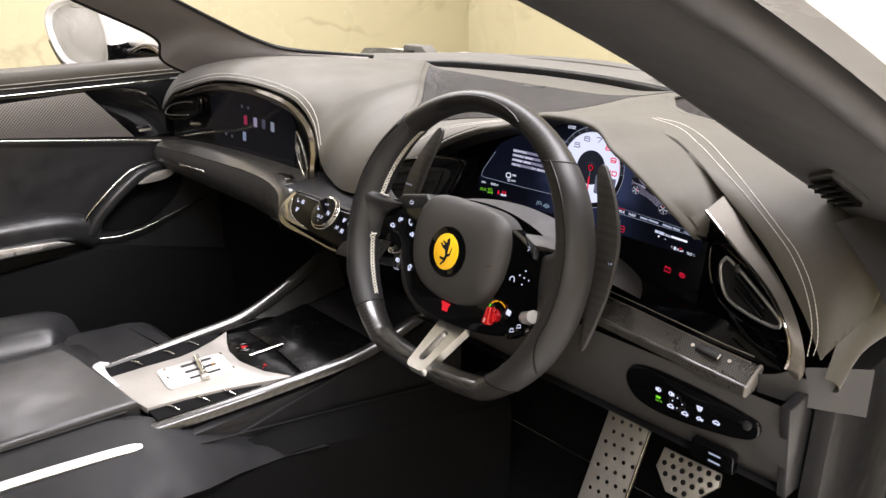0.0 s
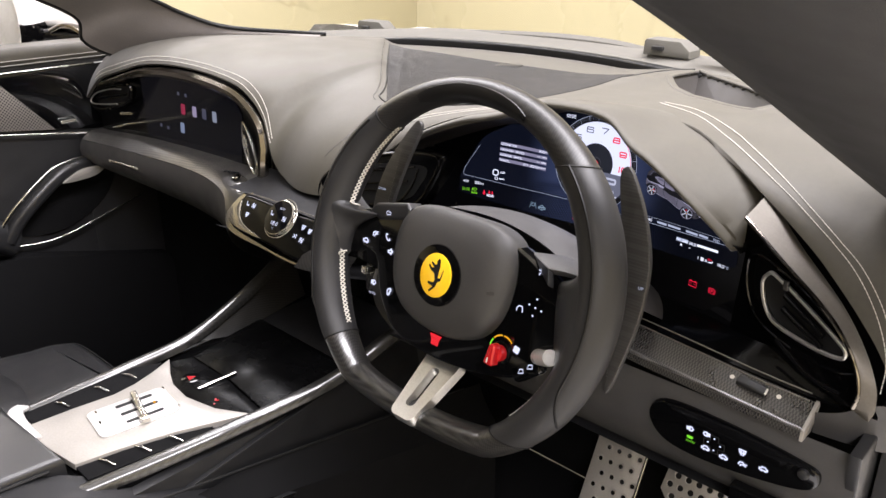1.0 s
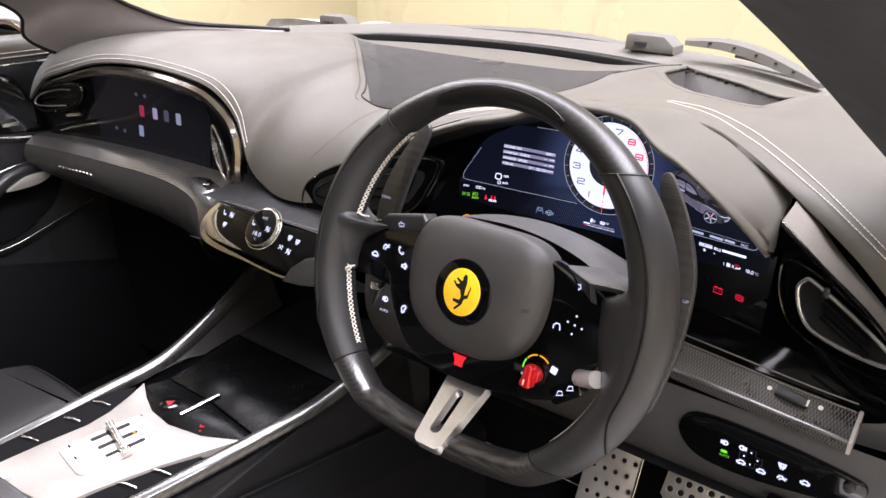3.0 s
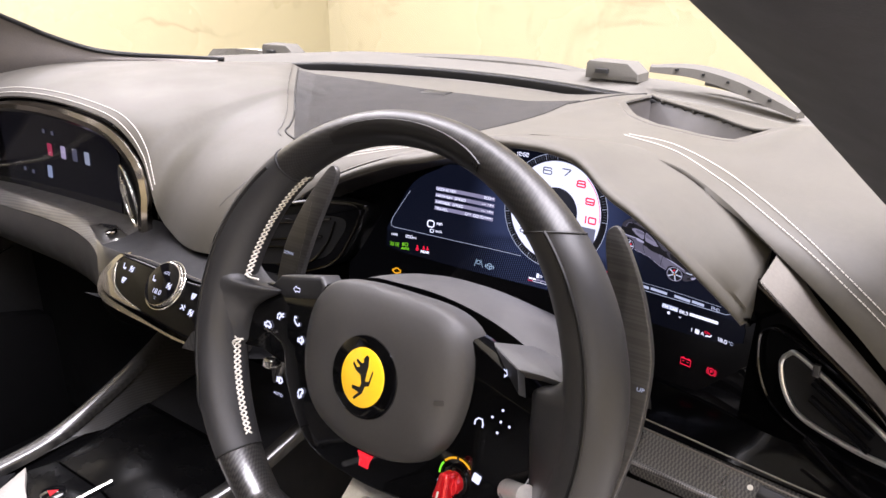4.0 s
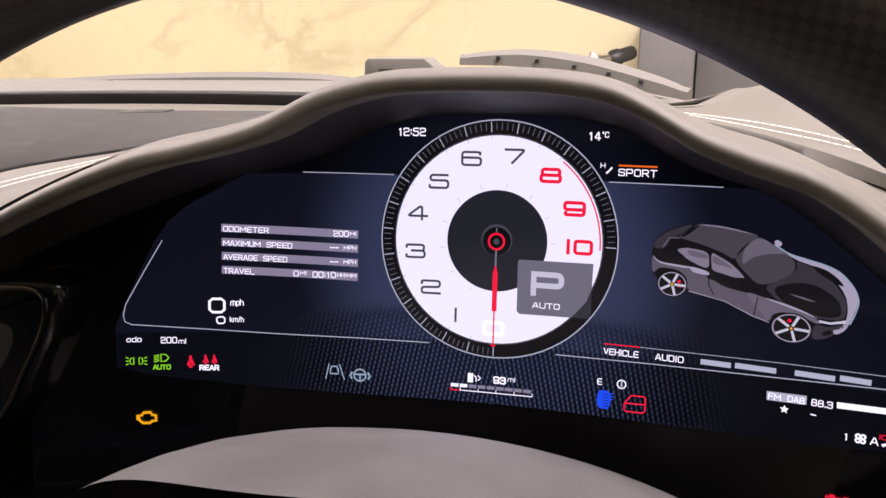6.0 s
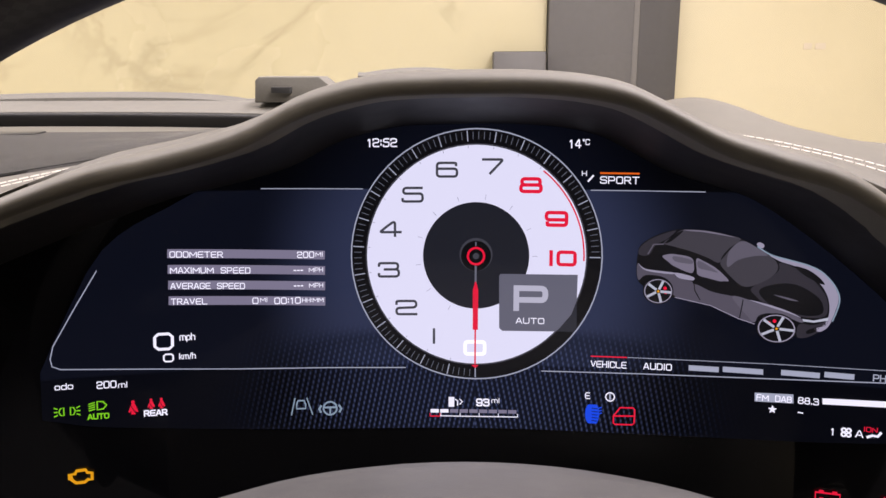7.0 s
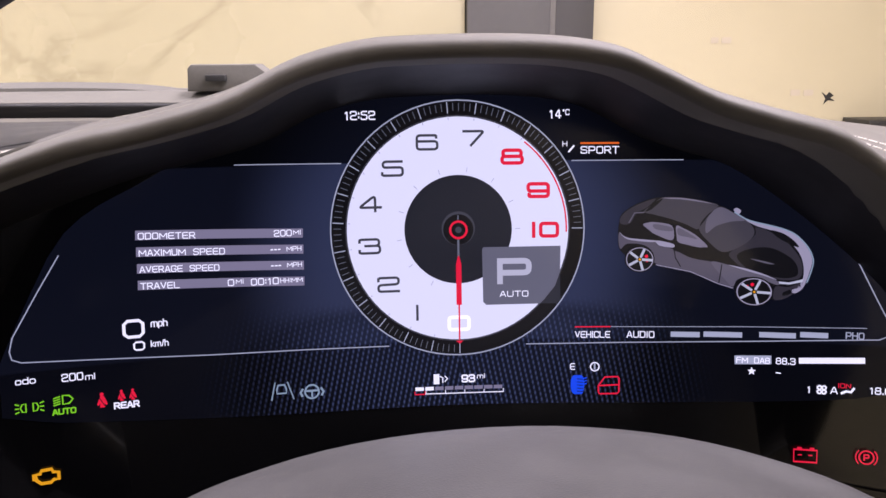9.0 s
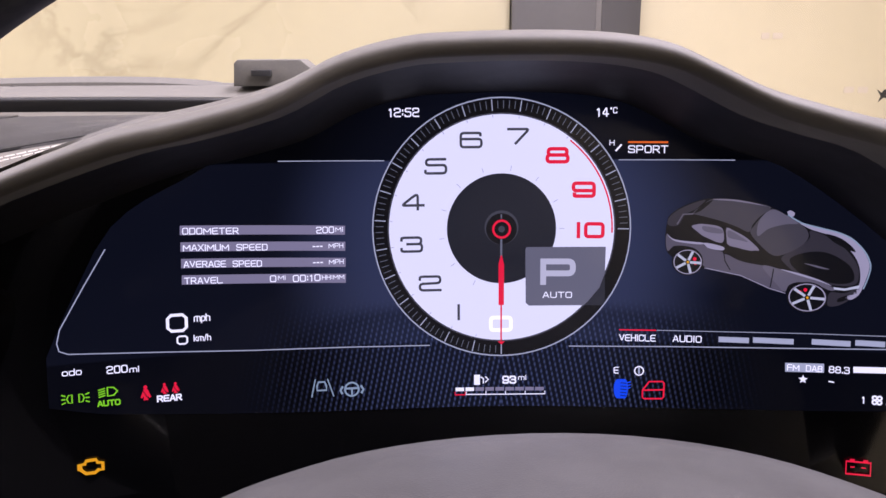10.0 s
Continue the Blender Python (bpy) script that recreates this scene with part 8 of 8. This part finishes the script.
part("waist_strip", sweep([(-0.764, 0.02, 0.876), (-0.764, -0.10, 0.893), (-0.764, -0.36, 0.932), (-0.764, -0.8, 0.955)], rrect(0.003, 0.0045, 0.001), (0, 0, 1)), CHROME, door, "bright metal strip")
part("waist_light", box((-0.766, -0.058, 0.912), (0.006, 0.030, 0.006), 0.001), CHROME, door)
arc = smooth([(-0.742, -0.242, 0.718), (-0.738, -0.218, 0.753), (-0.734, -0.182, 0.787), (-0.734, -0.137, 0.820), (-0.738, -0.108, 0.833), (-0.748, -0.056, 0.838), (-0.760, 0.01, 0.832)], 40)
part("pull_rim", sweep(arc, rrect(0.006, 0.006, 0.002), (1, 0, 0)), CHROME, door, "bright metal edge of the pull handle")
part("pull_handle", sweep([p + Vector((-0.004, 0.018, -0.014)) for p in arc], rrect(0.026, 0.030, 0.010, 5), (1, 0, 0)), LEATHER_DARK, door, "leather pull handle")
bowl = [(-0.205, 0.705), (-0.195, 0.738), (-0.158, 0.775), (-0.118, 0.802), (-0.070, 0.822), (-0.005, 0.822), (0.02, 0.79), (-0.012, 0.735), (-0.086, 0.694), (-0.152, 0.690)]
part("grip_bowl", plate([(p.x, p.y) for p in smooth([(a, b, 0) for a, b in bowl], 40, True)], DF @ Matrix.Translation((0, 0, 0.004)), 0.006, 0.002), SUEDE, door, "dark hollow behind the handle")
part("release_leaf", plate([(p.x, p.y) for p in smooth([(-0.106, 0.799, 0), (-0.085, 0.812, 0), (-0.059, 0.820, 0), (-0.016, 0.819, 0), (-0.042, 0.801, 0)], 24, True)], DF @ Matrix.Translation((0, 0, 0.048)), 0.006, 0.0015), PLATE_SILVER, door, "satin metal release lever")
part("lower_line", sweep(smooth([(-0.760, -0.20, 0.682), (-0.757, -0.15, 0.678), (-0.757, -0.097, 0.684), (-0.757, -0.036, 0.700), (-0.760, 0.07, 0.728)], 30), rrect(0.004, 0.006, 0.0015), (1, 0, 0)), CHROME, door, "bright lower line")
part("elbow_rest", sweep(smooth([(-0.775, -0.215, 0.695), (-0.765, -0.26, 0.722), (-0.76, -0.36, 0.735), (-0.755, -0.6, 0.74), (-0.755, -1.1, 0.74)], 30), rrect(0.075, 0.065, 0.025, 6), (0, 0, 1)), LEATHER_DARK, door, "padded elbow rest")
part("window_switch", plate([(-0.70, 0.722), (-0.42, 0.722), (-0.300, 0.712), (-0.265, 0.696), (-0.40, 0.700), (-0.70, 0.702)][::-1], DF @ Matrix.Translation((0, 0, 0.056)), 0.01, 0.003), ALU, door, "satin metal window switch panel")
for k in range(3):
    part("window_button", plate(rrect(0.022, 0.010, 0.002), DF @ Matrix.Translation((-0.345 - 0.028 * k, 0.708, 0.0575)), 0.003, 0.001), PLATE_SILVER, door)
part("map_pocket", plate([(-0.20, 0.665), (0.10, 0.58), (0.22, 0.40), (0.2, 0.32), (-1.1, 0.32), (-1.1, 0.60)], DF @ Matrix.Translation((0, 0, 0.03)), 0.03, 0.008), SUEDE, door, "dark map pocket")

# ---------------------------------------------------------------- door mirror outside
mirror = thing("door_mirror", (-0.98, 0.02, 1.06), "white door mirror with a black foot", "mirror")
MF = frame_at((-0.999, -0.090, 1.110), (0.90, 0.43, 0), (0, 0, 1)) @ Matrix.Diagonal((0.894, 1.08, 1, 1))
MS = [(p.x, p.y) for p in smooth([(-0.092, 0.0, 0), (-0.085, 0.042, 0), (-0.03, 0.066, 0), (0.05, 0.062, 0), (0.086, 0.038, 0), (0.096, -0.01, 0), (0.082, -0.060, 0), (0.02, -0.068, 0), (-0.055, -0.058, 0)], 48, True)]
secs = []
for f, z in ((0.95, 0.002), (1.04, 0.012), (1.13, 0.010), (1.18, -0.008), (1.14, -0.040), (1.02, -0.075), (0.70, -0.105), (0.3, -0.118)):
    secs.append([MF @ Vector((x * f, y * f, z)) for x, y in MS])
part("housing", loft(secs), WHITE_PAINT, mirror, "white painted mirror housing")
MIRROR = mat("mirror_glass", (0.85, 0.85, 0.82), 0.02, 1.0, var=0.0, rvar=0.0)
part("mirror_glass", plate([(x * 0.94, y * 0.94) for x, y in MS], MF @ Matrix.Translation((0, 0, 0.002)), 0.004, 0.001), MIRROR, mirror, "mirror glass")
part("lower_cover", loft([[MF @ Vector((x * f, y * f - 0.004, z)) for x, y in MS if y < -0.005] for f, z in ((1.07, 0.0135), (1.17, 0.010), (1.21, -0.01), (1.12, -0.06))], False), PIANO, mirror, "gloss black lower cover")
part("arm", sweep(smooth([(-1.00, 0.0, 1.112), (-0.94, 0.022, 1.112), (-0.86, 0.075, 1.100), (-0.80, 0.12, 1.085)], 16), rrect(0.05, 0.072, 0.018, 5), (0, 0, 1)), WHITE_PAINT, mirror, "white painted mirror arm")
part("foot", sweep([(-0.945, -0.012, 1.062), (-0.90, 0.028, 1.056), (-0.84, 0.06, 1.048)], rrect(0.05, 0.034, 0.012), (0, 0, 1)), PIANO, mirror, "gloss black foot")
part("foot_cap", sweep(smooth([(-0.912, 0.0, 1.072), (-0.895, 0.018, 1.082), (-0.872, 0.034, 1.080), (-0.850, 0.045, 1.066)], 12), rrect(0.03, 0.010, 0.004), (0, 0, 1)), DARKCHROME, mirror, "bright cap over the foot")

# ---------------------------------------------------------------- seats
def seat_thing(name, cx, cy, zt, label):
    t = thing(name, (cx, cy, zt - 0.2), label, "car seat")

    def cushion(u, v):
        x = -0.20 + 0.40 * u
        y = cy - 0.28 + 0.56 * v
        z = zt - 0.035 + 0.03 * math.sin(math.pi * u) - 0.10 * max(0, v - 0.85) ** 2 * 30
        return Vector((cx + x, y, z))
    part("cushion", grid(cushion, 20, 24), LEATHER_DARK, t, "padded black leather cushion")
    for sx in (-1, 1):
        path = smooth([(cx + sx * 0.195, cy - 0.3, zt - 0.030), (cx + sx * 0.19, cy, zt - 0.034), (cx + sx * 0.18, cy + 0.16, zt - 0.042), (cx + sx * 0.155, cy + 0.23, zt - 0.060)], 24)
        part("bolster", sweep(path, rrect(0.17, 0.11, 0.052, 8), (0, 0, 1), False, lambda f: 1.0 if f < 0.7 else max(0.40, math.cos((f - 0.7) / 0.3 * 1.15))), LEATHER_DARK, t, "side bolster")
    pad = [(-0.100, 0.185), (0.170, 0.185), (0.175, 0.325), (0.140, 0.345), (-0.050, 0.345), (-0.092, 0.325), (-0.108, 0.280)]
    part("thigh_pad", plate([(cx + p.x, cy + p.y) for p in smooth([(x, y, 0) for x, y in pad], 60, True)], Matrix.Translation((0, 0, zt - 0.010)), 0.085, 0.014, 4), LEATHER_DARK, t, "flat padded thigh rest")
    part("piping", sweep([(cx + p.x, cy + p.y, zt - 0.017) for p in smooth([(x * 1.01, y, 0) for x, y in pad], 60, True)], circle(0.0022, 6), (0, 0, 1), True), SEAL, t, "black piping")
    part("base", box((cx, cy, zt - 0.20), (0.46, 0.52, 0.22), 0.03), PLASTIC, t)
    part("backrest", loft([[Vector((cx + a, cy - 0.30 - 0.28 * f + b, zt + 0.72 * f)) for a, b in rrect(0.50 - 0.10 * f, 0.12, 0.05, 5)] for f in (0.0, 0.3, 0.6, 0.85, 1.0)]), LEATHER_DARK, t, "leather backrest")
    return t


seat_thing("bucket_seat", -0.37, -0.58, 0.610, "black leather passenger seat with a flat thigh pad and low bolsters")
seat_thing("bucket_seat", 0.42, -0.98, 0.560, "black leather driver's seat with a flat thigh pad and low bolsters")

# ---------------------------------------------------------------- cowl: sensor boxes, wipers, windscreen
for x, y, z, w_ in ((-0.47, 0.505, 1.070, 0.075), (0.225, 0.53, 1.090, 0.080)):
    bx = thing("cowl_box", (x, y, z), "small grey box on the cowl below the glass", "cowl box", "cowl boxes")
    part("body", plate([(-w_ / 2, -0.012), (-w_ / 2 + 0.001, 0.010), (-w_ / 2 + 0.005, 0.014), (w_ / 2 - 0.012, 0.014), (w_ / 2 + 0.006, 0.0), (w_ / 2 + 0.006, -0.012)][::-1], frame_at((x, y, z - 0.004), (1, -0.06 if x > 0 else 0.10, 0), (0, 0, 1)), 0.035, 0.002), GREY_COWL, bx)
    part("nozzle", box((x - 0.01, y - 0.004, z - 0.003), (0.02, 0.008, 0.006), 0.001), PLASTIC, bx)


def wiper(points, name="wiper"):
    t = thing(name, points[0], "dark grey wiper parked below the windscreen", "wiper", "windscreen wipers")
    path = smooth(points, 40)
    part("blade", sweep(path, [(-0.012, 0.0), (0.012, 0.0), (0.009, 0.013), (0.0, 0.019), (-0.008, 0.014)], (0, 0, 1), False, lambda f: 0.35 + 0.65 * math.sin(math.pi * min(0.97, max(0.03, f))) ** 0.5), GREY_COWL, t, "dark grey wiper blade")
    part("arm", sweep([p + Vector((0.02, 0.016, -0.010)) for p in path[8:]], rrect(0.008, 0.006, 0.002), (0, 0, 1)), GREY_COWL, t)
    for k in range(5):
        p = path[6 + 6 * k]
        part("clip", box((p.x, p.y - 0.010, p.z + 0.008), (0.004, 0.006, 0.003), 0.001), SEAL, t)
    return t


wiper([(0.295, 0.515, 1.094), (0.36, 0.515, 1.092), (0.42, 0.497, 1.084), (0.47, 0.472, 1.074), (0.515, 0.445, 1.066)])
wiper([(-0.25, 0.570, 1.064), (-0.05, 0.60, 1.064), (0.10, 0.598, 1.063), (0.20, 0.575, 1.060)])
part("gutter", sweep([Vector((x, rear(x) + 0.012, 1.056 - 0.05 * max(0, abs(x) - 0.3) - 0.03 * max(0, abs(x) - 0.55))) for x in [-0.74 + 1.48 * k / 60 for k in range(61)]], rrect(0.03, 0.016, 0.004), (0, 0, 1)), SEAL, cowl, "black glass edge")
GLASS = bpy.data.materials.new("windscreen_glass")
GLASS.use_nodes = True
gn, gl = GLASS.node_tree.nodes, GLASS.node_tree.links
gn.remove(gn["Principled BSDF"])
tr, gs, mx = gn.new("ShaderNodeBsdfTransparent"), gn.new("ShaderNodeBsdfGlossy"), gn.new("ShaderNodeMixShader")
tr.inputs[0].default_value = (0.97, 0.98, 0.97, 1)
gs.inputs["Roughness"].default_value = 0.0
mx.inputs[0].default_value = 0.025
gl.new(tr.outputs[0], mx.inputs[1])
gl.new(gs.outputs[0], mx.inputs[2])
gl.new(mx.outputs[0], gn["Material Output"].inputs["Surface"])
screen_glass = thing("windscreen", (0, 0.5, 1.06), "clear raked windscreen glass", "windscreen", kind="structure")


def wind(u, v):
    x = (-0.70 + 1.40 * u) * (1 - 0.19 * v)
    y = rear(x) + 0.02 - (rear(x) + 0.02 + 0.68 - 0.03 * math.cos(math.pi * (u - 0.5))) * v
    return Vector((x, y, 1.058 + 0.40 * v + 0.05 * math.sin(math.pi * v) - 0.05 * (2 * u - 1) ** 2))


pane = part("pane", grid(wind, 30, 20), GLASS, screen_glass, "clear glass")
pane.visible_shadow = False

# ---------------------------------------------------------------- body sides, sill, far lights
sill = thing("body_side", (0.85, -0.4, 0.4), "white car body side with the driver's door open", "car body", kind="structure")
part("front_wing", grid(lambda u, v: Vector((0.80 + 0.10 * math.sin(math.pi * 0.5 * v), 0.16 + 1.5 * u, 1.03 - 0.75 * v - 0.10 * u)), 12, 10), WHITE_PAINT, sill, "white front wing")
part("sill", box((0.83, -0.75, 0.26), (0.14, 1.8, 0.12), 0.02), WHITE_PAINT, sill, "white sill")
part("sill_trim", box((0.77, -0.75, 0.30), (0.05, 1.8, 0.09), 0.015), PLASTIC, sill)
part("a_post", plate([(0.06, 0.88), (0.30, 1.04), (0.34, 0.30), (0.08, 0.30)], frame_at((0.845, 0, 0), (0, 1, 0), (0, 0, 1)), 0.03, 0.01), LEATHER_DARK, sill, "dark door post")
part("far_wing", grid(lambda u, v: Vector((-0.87 - 0.16 * math.sin(math.pi * 0.5 * v), 0.04 + 0.30 * u, 1.045 + 0.085 * math.sin(math.pi * min(1, u * 1.6 + 0.12)) * math.sin(math.pi * (0.15 + 0.6 * v)) - 0.5 * max(0, v - 0.45) ** 1.6)), 24, 16), WHITE_PAINT, sill, "white far front wing")
part("far_side", slab((-0.87, -0.4, 0.62), (0.06, 3.0, 0.72)), WHITE_PAINT, sill, "white far side of the body")
stand = thing("studio_lamp", (0.41, 3.25, 0.0), "black studio lamp with a round reflector on a stand", "lamp")
SLF = look((0.392, 3.25, 1.03), (-0.35, 2.85, 0.80))
part("head", loft([[SLF @ Vector((x, y, z)) for x, y in circle(r, 20)] for r, z in ((0.024, 0.09), (0.030, 0.08), (0.031, 0.02), (0.036, 0.018), (0.036, -0.015), (0.026, -0.03))]), PLASTIC, stand, "black lamp head")
part("reflector", loft([[SLF @ Vector((x, y, z)) for x, y in circle(r, 24)] for r, z in ((0.026, -0.03), (0.052, -0.095), (0.055, -0.10))], True, False), CHROME, stand, "silver reflector")
part("bulb", plate(circle(0.049, 24), SLF @ Matrix.Translation((0, 0, -0.092)) @ pose(0, 0, 0, 180, 0, 0), 0.002), glow("lamp_white", (1.0, 0.93, 0.80), 1.6), stand, "lit white diffuser")
part("pole", sweep([(0.41, 3.26, 0.02), (0.41, 3.26, 1.005)], circle(0.011, 10), (0, 1, 0)), PLASTIC, stand)
for k in range(3):
    a = radians(120 * k + 20)
    part("leg", sweep([(0.41, 3.26, 0.35), (0.41 + 0.30 * math.cos(a), 3.26 + 0.25 * math.sin(a), 0.012)], circle(0.009, 8), (0, 0, 1)), PLASTIC, stand)
cab = thing("wall_cabinet", (0.61, 3.56, 0.0), "dark grey low cabinet against the wall", "cabinet")
part("body", box((0.612, 3.555, 0.592), (0.245, 0.22, 1.144), 0.008), DARK_COLUMN, cab)
part("plinth", box((0.612, 3.565, 0.010), (0.225, 0.18, 0.02)), SEAL, cab)
bench = thing("wall_cabinet", (3.2, 3.55, 0.4), "dark low cabinet under the cream wall panel", "cabinet")
part("body", box((3.20, 3.55, 0.390), (0.98, 0.22, 0.78), 0.006), DARK_COLUMN, bench)
part("top", box((3.20, 3.545, 0.79), (1.00, 0.24, 0.02), 0.004), PLASTIC, bench)
sign = thing("wall_sign", (2.62, 3.67, 0.90), "small dark plain emblem and faint lettering bars on the wall", "sign")
SG = frame_at((2.615, 3.672, 0.898), (1, 0, 0), (0, 0, 1))
part("emblem", plate([(-0.035, 0.03), (-0.01, 0.012), (0.005, 0.03), (0.03, 0.012), (0.012, 0.0), (0.038, -0.016), (0.0, -0.012), (-0.022, -0.034), (-0.012, -0.004)][::-1], SG, 0.006), PLASTIC, sign, "plain dark emblem")
FAINT = mat("faint_sign_paint", (0.50, 0.44, 0.34), 0.5)
for x, z, w_ in ((2.44, 0.926, 0.05), (2.51, 0.925, 0.05), (2.00, 1.186, 0.04), (2.06, 1.186, 0.05)):
    part("lettering_bar", plate(rrect(w_, 0.030, 0.004), frame_at((x, 3.672, z), (1, 0, 0), (0, 0, 1)), 0.004), FAINT, sign)
